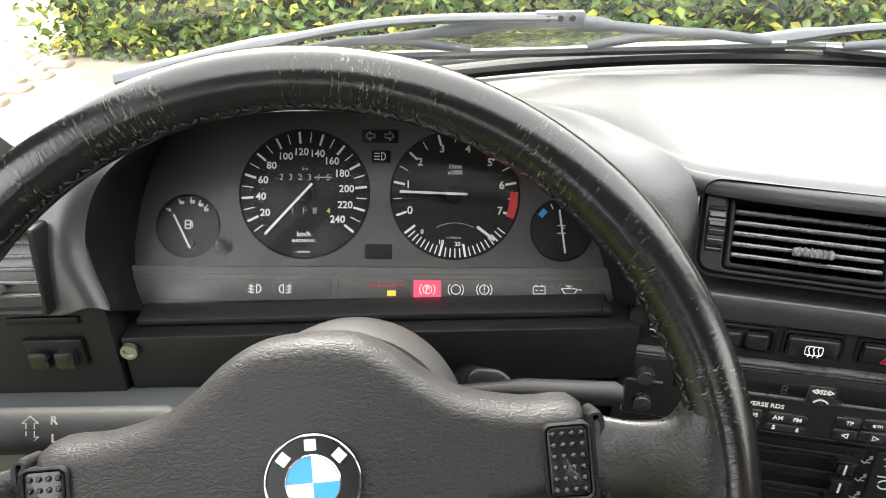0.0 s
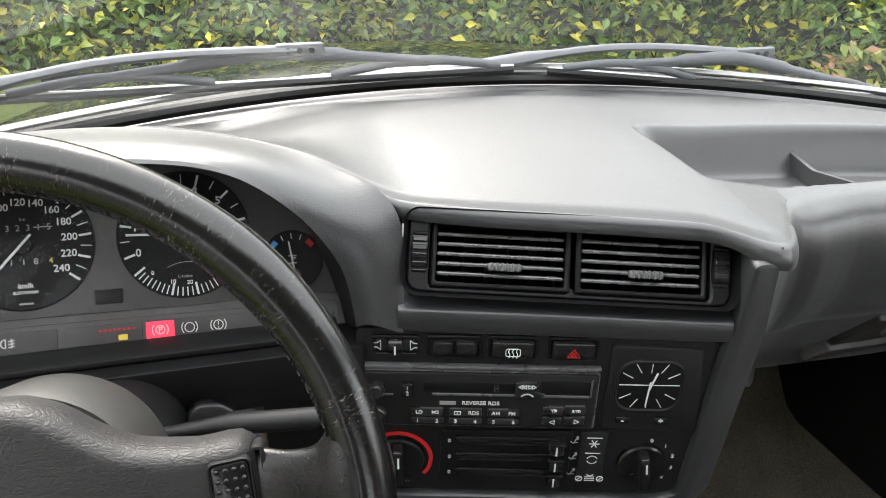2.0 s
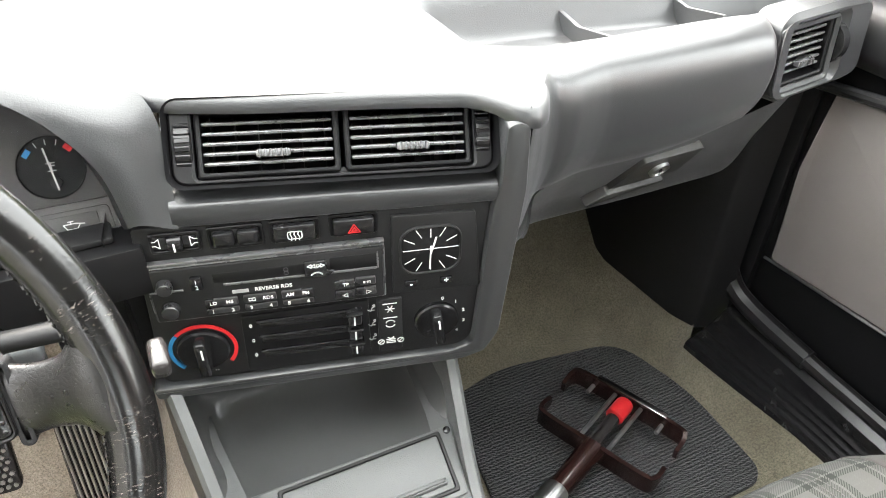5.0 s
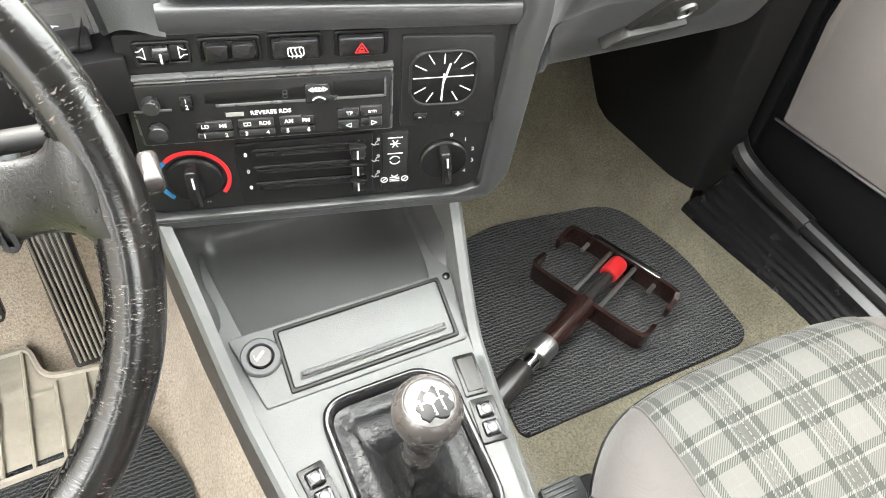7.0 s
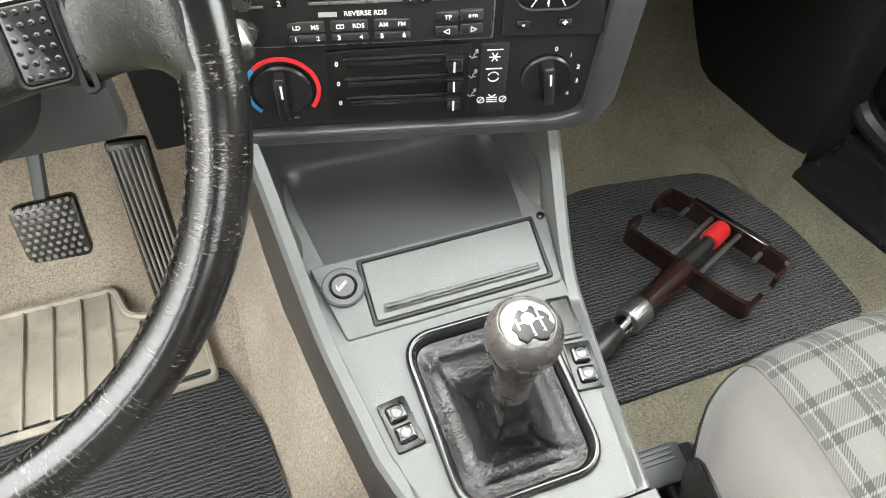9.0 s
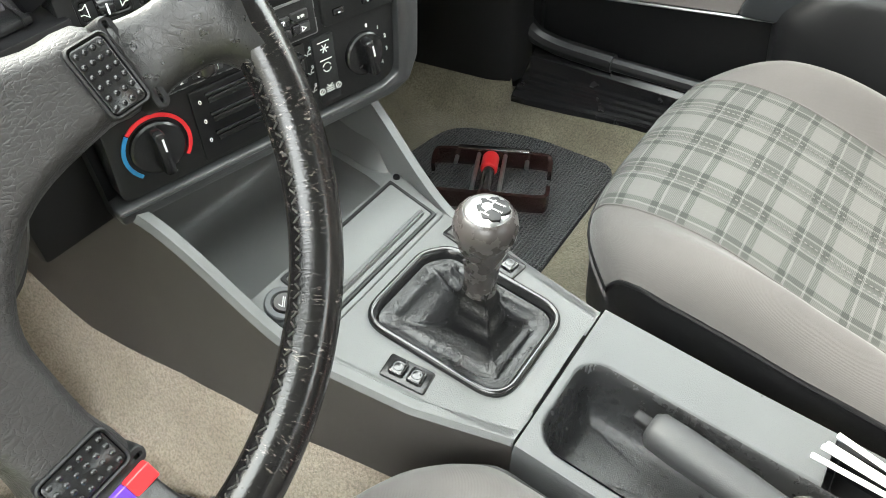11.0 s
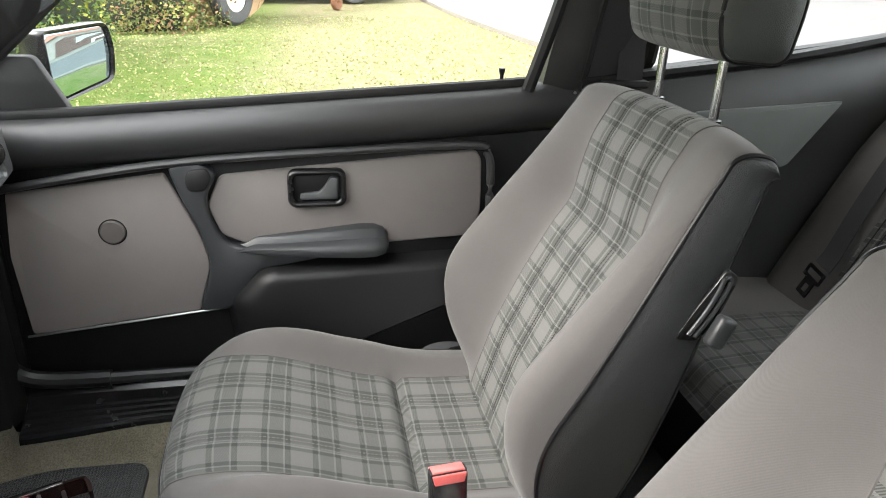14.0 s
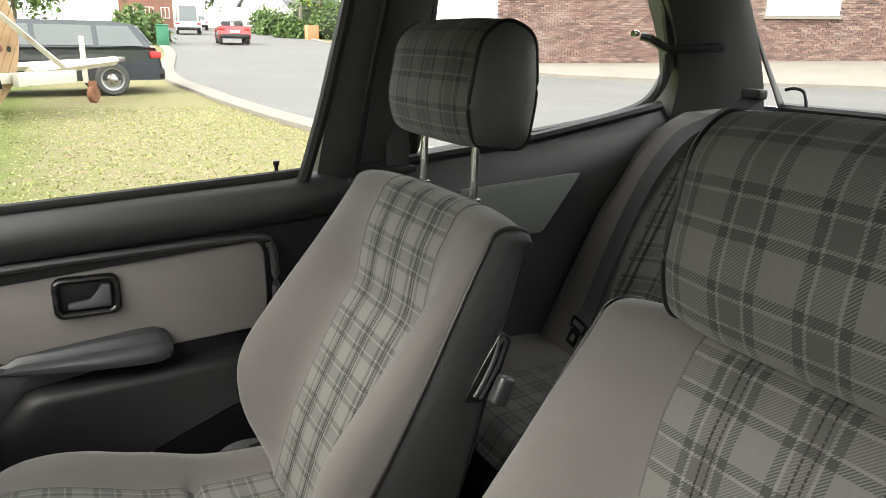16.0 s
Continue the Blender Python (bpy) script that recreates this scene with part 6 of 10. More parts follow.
# ashtray panel with cigarette lighter
PT = [(0.157, 0.374), (0.171, 0.300), (0.366, 0.300), (0.381, 0.372)]
MP = basis(Vector((0.27, 0.335, cz(0.335) + 0.002)), (1, 0, 0), (0, 1, 0.1287 + 0.10))
b = BM()
plate(b, rounded([(x - 0.27, y - 0.335) for x, y in PT], 0.004), -0.012, 0.004, MP, 0.002)
part("ashtray_panel", b, M_CONS, con)
at = con.children[-1]
b = BM()
frame_of(b, rounded([(-0.075, -0.030), (0.090, -0.030), (0.095, 0.034), (-0.073, 0.034)], 0.003), rounded([(-0.071, -0.026), (0.086, -0.026), (0.0905, 0.030), (-0.069, 0.030)], 0.003), 0.001, 0.0062, MP, 0.001)
part("gasket", b, M_BLACK, at, "black edge round the lid")
b = BM()
plate(b, rounded([(-0.071, -0.026), (0.086, -0.026), (0.0905, 0.030), (-0.069, 0.030)], 0.003), 0.001, 0.006, MP, 0.0015)
part("ashtray_lid", b, M_CONS, at)
b = BM()
plate(b, rounded([(-0.064, -0.021), (0.080, -0.021), (0.081, -0.0135), (-0.062, -0.0135)], 0.002), 0.004, 0.0105, MP, 0.003)
part("pull_ridge", b, M_CONS, at)
b = BM()
lathe(b, [(0.0185, 0.002), (0.0183, 0.0070), (0.0168, 0.0085), (0.0125, 0.0085), (0.0115, 0.0070), (0.0112, 0.003)], MP @ Matrix.Translation((-0.090, 0.012, 0)), 36)
lr = part("lighter_collar", b, M_ARM, at, "grey collar round the lighter")
b = BM()
lathe(b, [(0.0108, 0.003), (0.0106, 0.0075), (0.0095, 0.0090), (0.002, 0.0088)], MP @ Matrix.Translation((-0.090, 0.012, 0)), 36)
lg = part("cigarette_lighter", b, M_KNOB, at, "round black cigarette lighter")
strokes("symbol", [[(-0.095, 0.010), (-0.0865, 0.0165)], [(-0.0945, 0.0085), (-0.086, 0.0148)], [(-0.0955, 0.0105), (-0.0955, 0.014)]], 0.0009, MP @ Matrix.Translation((0, 0, 0.0092)), M_GREYP, lg, 0)
b = BM()
lathe(b, [(0.004, 0.004), (0.0035, 0.006), (0.001, 0.0065)], MP @ Matrix.Translation((0.103, 0.032, 0)), 12)
part("screw", b, M_SATIN, at)
# boot ring and gaiter
b = BM()
ring_o = inset(boot, -0.003)
skin(b, [[P3(p, dz) for p in o] for o, dz in ((ring_o, -0.002), (inset(boot, -0.003), 0.0030), (inset(boot, -0.0015), 0.0055), (inset(boot, 0.001), 0.0060), (inset(boot, 0.0035), 0.0040), (inset(boot, 0.0050), 0.0), (inset(boot, 0.006), -0.008))], True)
part("gaiter_ring", b, M_GLOSS, con, "black glossy moulded ring", smooth=60)
def soft_read0(tab, x):
    return (lerp(tab, x - 0.03) + 2 * lerp(tab, x) + lerp(tab, x + 0.03)) / 4


gear = thing("gear_lever", (0.268, 0.2, cz(0.2)), "black gear lever with a leather gaiter and a worn knob", "gear lever")
b = BM()
base = inset(boot, 0.006)
topc = Vector((0.268, 0.196, 0.598))
rings = []
bc3 = sum((Vector((x, y, 0)) for x, y in base), Vector()) / len(base)
# seen from the ring inwards: sags flat, then climbs the stick in soft rucks
DRAPE = [(0.0, -0.004), (0.18, -0.007), (0.38, -0.001), (0.52, 0.013), (0.64, 0.027), (0.78, 0.044), (0.90, 0.057), (1.0, 0.066)]
WIDE = [(0.0, 1.0), (0.18, 0.84), (0.38, 0.60), (0.52, 0.43), (0.64, 0.34), (0.78, 0.265), (0.90, 0.235), (1.0, 0.215)]
for k in steps(0, 1, 46):
    row = []
    wd, dz = soft_read0(WIDE, k), soft_read0(DRAPE, k)
    cen = bc3.lerp(Vector((topc.x, topc.y, 0)), ease(0.1, 0.6, k))
    for i, (x, y) in enumerate(base):
        a = 2 * math.pi * i / len(base)
        d = Vector((x, y, 0)) - bc3
        flatr = d.normalized() * 0.062
        d = d.lerp(flatr, ease(0.2, 0.6, k))
        fold = 0.0036 * noise.noise((math.cos(a) * 1.8, math.sin(a) * 1.8, k * 4.0)) + 0.0016 * noise.noise((math.cos(a) * 4.2, math.sin(a) * 4.2, k * 9.0 + 5))
        ruck = 0.0013 * math.sin(k * 34 + 2.2 * math.sin(a * 2 + 1)) * ease(0.50, 0.65, k) * (1 - ease(0.92, 1.0, k))
        seam = -0.003 * math.exp(-((a - 3.9) / 0.10) ** 2) * ease(0.05, 0.2, k)
        free = ease(0.02, 0.14, k) * (1 - ease(0.94, 1.0, k))
        p = cen + d * wd + d.normalized() * (fold * 0.8 * free + ruck)
        row.append(Vector((p.x, p.y, cz(p.y) + dz + (fold + seam) * free * (1 - ease(0.5, 0.8, k)))))
    rings.append(row)
skin(b, rings, True)
part("gaiter", b, M_LEATH2, gear, "creased black leather gaiter", smooth=70)
MN = basis(Vector((0.268, 0.196, 0.592)), (1, 0, 0), (0, 1, 0.07))
b = BM()
lathe(b, [(0.0125, 0), (0.0145, 0.003), (0.0138, 0.010), (0.0146, 0.028), (0.0172, 0.046), (0.0218, 0.060), (0.0252, 0.071), (0.0260, 0.078), (0.0246, 0.086), (0.0212, 0.0912), (0.0195, 0.0927), (0.0188, 0.0932), (0.002, 0.0925)], MN, 48)
part("knob", b, M_STICK, gear, "black knob polished by use")
b = BM()
lathe(b, [(0.0185, 0.0928), (0.0180, 0.0938), (0.0165, 0.0950), (0.0135, 0.0962), (0.0090, 0.0971), (0.001, 0.0976)], MN, 40)
kc = part("knob_cap", b, M_STEEL, gear, "worn silver and black shift pattern cap")
b = BM()
random.seed(11)
pts = [(0.0015 + 0.0125 * (1 + 0.30 * noise.noise((math.cos(a) * 2.6, math.sin(a) * 2.6, 5))) * math.cos(a), -0.004 + 0.0118 * (1 + 0.34 * noise.noise((math.cos(a) * 2.6, math.sin(a) * 2.6, 9))) * math.sin(a)) for a in (2 * math.pi * i / 40 for i in range(40))]
plate(b, pts, 0.0940, 0.0974, MN, 0.0012)
part("pattern_field", b, M_BLACK, kc)
strokes("shift_pattern", [[(-0.008, -0.006), (-0.008, 0.001)], [(0, -0.009), (0, 0.004)], [(0.007, -0.008), (0.007, 0.004)], [(-0.008, -0.002), (0.009, -0.002)]], 0.0013, MN, M_GREYP, kc, 0.0977)
for x, y, s in ((0.0, -0.0115, "2"), (0.007, -0.0105, "4")):
    writing("lettering", s, 0.0042, MN @ Matrix.Translation((x, y, 0.0977)), M_GREYP, kc, bold=0.0001)


# window switches
def window_switch(x, y, rot, two=True, label=""):
    ms = basis(Vector((x, y, cz(y))), (math.cos(rot), math.sin(rot), 0), (-math.sin(rot), math.cos(rot), 0.1287))
    t = thing("window_switch", ms @ Vector((0, 0, 0)), label, "switch", "console switches")
    w, h = (0.024, 0.043) if two else (0.022, 0.042)
    bb = BM()
    plate(bb, rrect(w, h, 0.0025, 4), -0.004, 0.0022, ms, 0.0012)
    part("bezel", bb, M_SATIN, t)
    for dy in ((-0.0088, 0.0088) if two else (0,)):
        bb = BM()
        plate(bb, rrect(0.0155, 0.0148 if two else 0.034, 0.003 if two else 0.001, 4, 0, dy), 0, 0.0062 if two else 0.0036, ms, 0.0025 if two else 0.001)
        k = part("button", bb, M_GLOSS if two else M_PANEL, t)
        if two:
            bb = BM()
            # paler disc stands for the highlight in the dimple
            lathe(bb, [(0.0052, 0.006), (0.0048, 0.0064), (0.001, 0.0056)], ms @ Matrix.Translation((0, dy, 0)), 18)
            part("dimple", bb, M_ARM, k, "thumb dimple, paler for its highlight")
    return t


window_switch(0.191, 0.220, 0.13, True, "pair of black window buttons on the console")
window_switch(0.349, 0.221, -0.12, True, "pair of black window buttons on the console")
window_switch(0.352, 0.266, -0.10, False, "grey blanking plate in a black frame")

# rear part of the console: deck with handbrake trough and tray
rc = thing("rear_console", (CX, -0.1, 0.42), "grey plastic rear console with a handbrake trough", "centre console")
b = BM()
def deck(x, y):
    z = cz(y) + 0.003
    u, v = abs(x - 0.2505) - 0.0235, abs(y + 0.0145) - 0.092
    d = math.hypot(max(u, 0), max(v, 0)) + min(max(u, v), 0.0) - 0.028
    tro = ease(0.0, 0.016, -d)
    tray = ease(0.296, 0.300, x) * (1 - ease(0.346, 0.350, x)) * ease(-0.325, -0.318, y) * (1 - ease(-0.105, -0.10, y))
    z -= 0.078 * tro
    z -= 0.04 * tray
    return Vector((x, y, z))
sheet(b, deck, steps(0.188, 0.356, 84), sorted(steps(-0.40, 0.113, 190)))
for x, s in ((0.188, -1), (0.356, 1)):
    skin(b, [[Vector((x, y, cz(y) + 0.003)) for y in steps(-0.4, 0.113, 20)], [Vector((x + s * 0.004, y, cz(y) - 0.004)) for y in steps(-0.4, 0.113, 20)], [Vector((x + s * 0.014, y, 0.41)) for y in steps(-0.4, 0.113, 20)]], False)
skin(b, [[Vector((x, 0.113, cz(0.113) + 0.003)) for x in (0.188, 0.356)], [Vector((x, 0.113, 0.44)) for x in (0.188, 0.356)]], False)
part("deck", b, M_RCONS, rc, smooth=60)
# skin over the trough with its shade put into the colour
b = BM()
trough = rounded([(0.1995, -0.135), (0.3015, -0.135), (0.3015, 0.106), (0.1995, 0.106)], 0.028, 8)
rings = [[Vector((x, y, (cz(y) if dz < 0.03 else 0.514 + 0.1287 * y) + 0.003 - dz)) for x, y in inset(trough, d)] for d, dz in ((0.0015, 0.0005), (0.003, 0.0025), (0.005, 0.009), (0.008, 0.024), (0.012, 0.044), (0.016, 0.054), (0.021, 0.059), (0.026, 0.060))]
mid = sum(rings[-1], Vector()) / len(rings[-1])
skin(b, rings + [[p.lerp(mid, k) for p in rings[-1]] for k in (0.4, 0.8, 0.97)], True, False, True)
part("trough_liner", b, M_TROUGH, rc, "glossy handbrake trough, darkened for the shade inside it", smooth=60)
b = BM()
TR0, TR1 = rounded([(0.3005, -0.316), (0.3455, -0.316), (0.3455, -0.107), (0.3005, -0.107)], 0.006, 4), rounded([(0.3035, -0.312), (0.3425, -0.312), (0.3425, -0.111), (0.3035, -0.111)], 0.006, 4)
skin(b, [[Vector((x, y, cz(y) + 0.0005)) for x, y in TR0], [Vector((x, y, cz(y) - 0.032)) for x, y in TR1]], True, False, True)
part("tray_liner", b, M_BLACK, rc, "black moulded oddments tray", smooth=50)
hb = thing("handbrake", (0.25, -0.1, 0.5), "black grained handbrake lever with a push button", "handbrake")
b = BM()
MH = basis(Vector((0.253, -0.095, 0.512)), (0.13, 0.98, 0.06), (-0.98, 0.13, 0))
rings = []
for x, w, h in ((-0.03, 0.013, 0.012), (0.0, 0.015, 0.014), (0.02, 0.0145, 0.014), (0.05, 0.0155, 0.0155), (0.10, 0.0165, 0.0165), (0.122, 0.0155, 0.0155), (0.128, 0.011, 0.011)):
    rings.append([MH @ Vector((x, w * math.copysign(abs(math.cos(t)) ** 0.8, math.cos(t)), h * math.copysign(abs(math.sin(t)) ** 0.8, math.sin(t)))) for t in (2 * math.pi * j / 20 for j in range(20))])
skin(b, rings, True, True, True)
part("grip", b, vinyl("handbrake_vinyl", (0.030, 0.031, 0.032), 0.45, 500, 0.4), hb, "dark grey moulded grip", smooth=60)
b = BM()
box(b, (0.134, 0, 0.002), (0.018, 0.011, 0.010), MH, 0.003, 3)
part("button", b, M_TRIM, hb, "dark push button")
b = BM()
plate(b, rrect(0.075, 0.034, 0.012, 6, -0.065, 0), -0.02, 0.017, MH, 0.01)
part("sleeve", b, M_TROUGH, hb, "black handbrake sleeve")
b = BM()
plate(b, rounded([(0.213, -0.09), (0.284, -0.08), (0.290, -0.38), (0.20, -0.38)], 0.02), 0.45, 0.522, None, 0.012)
part("rear_cover", b, M_PANEL, rc, "dark grey cover behind the handbrake")

# ---- reed diffuser lying in the tray ----
df = thing("reed_diffuser", (0.32, -0.2, 0.49), "red patterned bottle with a white cap and white reeds", "air freshener")
M_BOTTLE = surface("red_glaze", (0.33, 0.03, 0.045), 0.25, 0, 0.2, 30, 400, 0.05, coat=0.5)
M_WPLAS = surface("white_plastic", (0.82, 0.8, 0.76), 0.45, 0, 0.04, 20, 400, 0.05)
MB = basis(Vector((0.318, -0.205, 0.512)), (0.07, -0.99, -0.06), (0.9, 0.06, 0.2))
b = BM()
lathe(b, [(0.008, 0.001), (0.016, 0.004), (0.0215, 0.02), (0.0228, 0.043), (0.0215, 0.070), (0.016, 0.085), (0.004, 0.088)], MB @ Matrix.Rotation(radians(90), 4, "Y"), 28)
part("bottle", b, M_BOTTLE, df)
bt = df.children[-1]
random.seed(3)
for i, mt in enumerate((M_WHITE, surface("green_print", (0.08, 0.3, 0.16), 0.4), M_WHITE, surface("pink_print", (0.7, 0.3, 0.3), 0.4), bpy.data.materials["green_print"], M_WHITE, M_WHITE)):
    b = BM()
    a, x = random.uniform(0.3, 2.9), random.uniform(0.018, 0.078)
    box(b, (0, 0, 0.0224), (0.011, 0.010, 0.0016), MB @ Matrix.Translation((x, 0, 0)) @ Matrix.Rotation(a - math.pi / 2, 4, "X") @ Matrix.Rotation(0.5 * i, 4, "Z"), 0.0006, 1)
    part("patch", b, mt, bt, "printed patch", smooth=30)
b = BM()
plate(b, rrect(0.030, 0.040, 0.004, 4, -0.012, 0), -0.016, 0.020, MB, 0.004)
part("cap", b, M_WPLAS, df, "white square cap")
for i in range(4):
    b = BM()
    o = Vector((-0.026, -0.006 + 0.004 * i, 0.004 + 0.003 * (i % 2)))
    tube(b, [MB @ o, MB @ (o + Vector((-0.098 + 0.004 * i, 0.002 + 0.003 * i, 0.016 + 0.004 * (i % 2))))], 0.0024, 8)
    part("reed", b, M_WPLAS, df)
M_RIB = surface("yellow_ribbon", (0.75, 0.42, 0.03), 0.5, 0, 0.1, 20, 400, 0.1)
b = BM()
path = smoothpath([MB @ Vector(p) for p in ((0.045, 0.02, 0.018), (0.050, 0.004, 0.040), (0.066, -0.012, 0.052), (0.090, -0.018, 0.040), (0.094, 0.005, 0.018), (0.088, 0.02, 0.004))], 6)
rings = [[p + Vector((0.0, 0.007, 0.003)), p + Vector((0, 0.007, 0.0042)), p - Vector((0.0, 0.007, 0.0018)), p - Vector((0.0, 0.007, 0.003))] for p in path]
skin(b, rings, True, True, True)
rb = part("ribbon", b, M_RIB, df, "yellow striped ribbon loop")
b = BM()
for off in (-0.0035, 0.0, 0.0035):
    tube(b, [p + Vector((0, off, 0.0018 + off * 0.45)) for p in path], 0.0006, 5)
part("ribbon_stripe", b, M_BLACK, rb)

# ---- passenger door ----
MD = basis(Vector((0.965, 0, 0)), (0, -1, 0), (0, 0, 1))
door = thing("door_1", (0.96, 0.0, 0.40), "closed door with grey cloth panels and black vinyl", "door", kind="structure")
b = BM()
plate(b, rounded([(-0.505, 0.36), (0.50, 0.36), (0.50, 0.93), (-0.505, 0.89)], 0.02), -0.06, 0.0, MD, 0.006)
part("door_card", b, M_DOORV, door, "black vinyl lower door card")
# padded upper rail under the window
b = BM()
rings = []
for y in steps(0.56, -0.50, 50):
    zb = lerp(sorted(BELT), y)
    e = ease(-0.50, -0.42, y)
    prof = [(-0.012, 0.006), (0.006, 0.008), (0.018, 0.004), (0.030, -0.010), (0.036, -0.030), (0.033, -0.052), (0.022, -0.070), (0.006, -0.080), (-0.006, -0.082)]
    rings.append([Vector((0.965 - dx, y, zb + dz)) for dx, dz in prof])
skin(b, rings, False)
part("upper_rail", b, M_RAIL, door, "black padded rail below the window", smooth=60)
b = BM()
tube(b, smoothpath([(0.946, 0.50, 0.786), (0.946, 0.22, 0.826), (0.946, -0.10, 0.842), (0.946, -0.31, 0.846), (0.946, -0.338, 0.83), (0.946, -0.346, 0.79), (0.946, -0.345, 0.66), (0.95, -0.345, 0.60)], 6), 0.0075, 10)
part("trim_bead", b, M_RAIL, door, "black moulded bead round the cloth")
b = BM()
tube(b, [(0.952, y, lerp(sorted(BELT), y) + 0.012) for y in steps(0.50, -0.42, 30)], 0.005, 8, flat=1.8)
part("window_wiper_strip", b, M_SEAL, door, "black rubber strip at the glass")
b = BM()
tube(b, [(0.962, y, lerp(sorted(BELT), y) + 0.006) for y in steps(0.50, -0.42, 30)], 0.004, 8)
part("bright_strip", b, M_STEEL, door, "thin bright strip below the glass")
A = lambda pts: [(-y, z) for y, z in pts]
b = BM()
plate(b, rounded(A([(0.492, 0.664), (0.482, 0.512), (0.191, 0.542), (0.163, 0.635), (0.180, 0.70), (0.226, 0.806), (0.480, 0.777)]), [0.004, 0.01, 0.004, 0.02, 0.02, 0.004, 0.004]), -0.003, 0.008, MD, 0.004)
part("front_cloth", b, M_DCLOTH, door, "brown grey cloth panel", smooth=50)
b = BM()
tube(b, [(0.955, 0.49, 0.511), (0.955, 0.13, 0.548)], 0.0022, 6)
part("edge_strip", b, M_STEEL, door, "thin pale edge below the cloth")
b = BM()
plate(b, rounded(A([(0.135, 0.80), (0.16, 0.745), (0.14, 0.69), (0.09, 0.666), (-0.16, 0.66), (-0.322, 0.668), (-0.333, 0.72), (-0.331, 0.815), (-0.32, 0.834)]), 0.012), -0.003, 0.008, MD, 0.004)
part("rear_cloth", b, M_DCLOTH, door, "brown grey cloth panel", smooth=50)
b = BM()
lathe(b, [(0.0215, 0.006), (0.021, 0.011), (0.019, 0.0125), (0.002, 0.0125)], MD @ Matrix.Translation((-0.321, 0.704, 0)), 32)
part("plug", b, surface("plug_plastic", (0.10, 0.088, 0.082), 0.5, 0, 0.1, 20, 400, 0.1), door, "round plastic plug")
b = BM()
lathe(b, [(0.0235, 0.004), (0.0235, 0.0086), (0.0215, 0.0088), (0.0205, 0.006)], MD @ Matrix.Translation((-0.321, 0.704, 0)), 32, False)
part("plug_groove", b, M_BLACK, door)
# pull strap running into the armrest
b = BM()
pull = [(0.218, 0.822), (0.20, 0.762), (0.175, 0.702), (0.162, 0.638), (0.19, 0.546), (0.129, 0.549), (0.117, 0.572), (0.079, 0.623), (0.0, 0.635), (-0.03, 0.64), (-0.03, 0.664), (0.083, 0.664), (0.131, 0.676), (0.153, 0.713), (0.160, 0.763), (0.137, 0.805), (0.165, 0.828)]
plate(b, rounded(A(pull), 0.014, 4), -0.003, 0.022, MD, 0.005)
part("pull_moulding", b, M_PULL, door, "dark grey pull moulding", smooth=60)
b = BM()
plate(b, rounded([(-0.186, 0.776), (-0.158, 0.776), (-0.145, 0.80), (-0.153, 0.818), (-0.183, 0.815), (-0.192, 0.795)], 0.010), 0.018, 0.0255, MD, 0.004)
part("pull_cap", b, M_TRIM, door, "black oval cap")
b = BM()
rings = []
for y, zt, zb, px in ((0.118, 0.668, 0.660, 0.024), (0.098, 0.674, 0.658, 0.028), (0.080, 0.684, 0.656, 0.033), (0.04, 0.688, 0.654, 0.042), (-0.03, 0.694, 0.651, 0.050), (-0.10, 0.701, 0.648, 0.054), (-0.130, 0.701, 0.648, 0.054), (-0.148, 0.693, 0.652, 0.050), (-0.156, 0.680, 0.660, 0.040)):
    rings.append([Vector((0.965 - d, y, z)) for d, z in ((0.0, zt), (px * 0.40, zt), (px * 0.52, zt - 0.004), (px * 0.60, zb + 0.62 * (zt - zb)), (px * 0.86, zb + 0.52 * (zt - zb)), (px * 0.97, zb + 0.42 * (zt - zb)), (px, zb + 0.25 * (zt - zb)), (px * 0.94, zb + 0.002), (px * 0.8, zb), (0.0, zb))])
skin(b, rings, True, True, True)
part("armrest", b, M_PULL, door, "dark grey moulded armrest", smooth=40)
# pocket
b = BM()
rings = []
for k, px in ((0, 0.0), (0.15, 0.03), (0.35, 0.05), (0.6, 0.056), (1, 0.058)):
    o = rounded(A([(0.145 - 0.09 * k, 0.565 + 0.0 * k), (0.125 - 0.02 * k, 0.40), (-0.48, 0.38), (-0.48, 0.64), (0.075 - 0.03 * k, 0.632 - 0.008 * k)]), [0.02, 0.02, 0.01, 0.01, 0.03], 6)
    rings.append([MD @ Vector((x, z, px)) for x, z in inset(o, 0.012 * k)])
skin(b, rings, True, False, True)
part("pocket", b, M_DOORV, door, "black moulded door pocket", smooth=60)
# inner handle
b = BM()
mh = MD @ Matrix.Translation((0.031, 0.7735, 0.008))
frame_of(b, rrect(0.103, 0.070, 0.016, 6), rrect(0.082, 0.049, 0.010, 6), -0.006, 0.013, mh, 0.004)
hd = part("door_handle", b, M_SATIN, door, "black inner door handle", smooth=50)
b = BM()
plate(b, rrect(0.083, 0.050, 0.010, 6), -0.004, 0.0012, mh, 0.0005)
part("recess", b, M_BLACK, hd)
b = BM()
plate(b, rounded([(-0.030, -0.020), (0.036, -0.021), (0.038, 0.018), (0.024, 0.020), (0.014, 0.004), (0.004, -0.007), (-0.030, -0.010)], 0.004), 0.0005, 0.011, mh, 0.0025)
part("lever", b, M_ARM, hd, "dark grey pull lever")
# lock pin
b = BM()
lathe(b, [(0.007, 0.0), (0.007, 0.003), (0.0032, 0.004), (0.0034, 0.022), (0.0058, 0.029), (0.0058, 0.034), (0.002, 0.035)], Matrix.Translation((0.957, -0.36, 0.946)), 16)
tagged(part("lock_pin", b, M_BLACK), "small black door lock pin", "lock pin")
b = BM()
lathe(b, [(0.003, 0.0), (0.0025, 0.002), (0.001, 0.0025)], basis(Vector((0.934, -0.49, 0.94)), (0, -1, 0), (0, 0, 1)), 10)
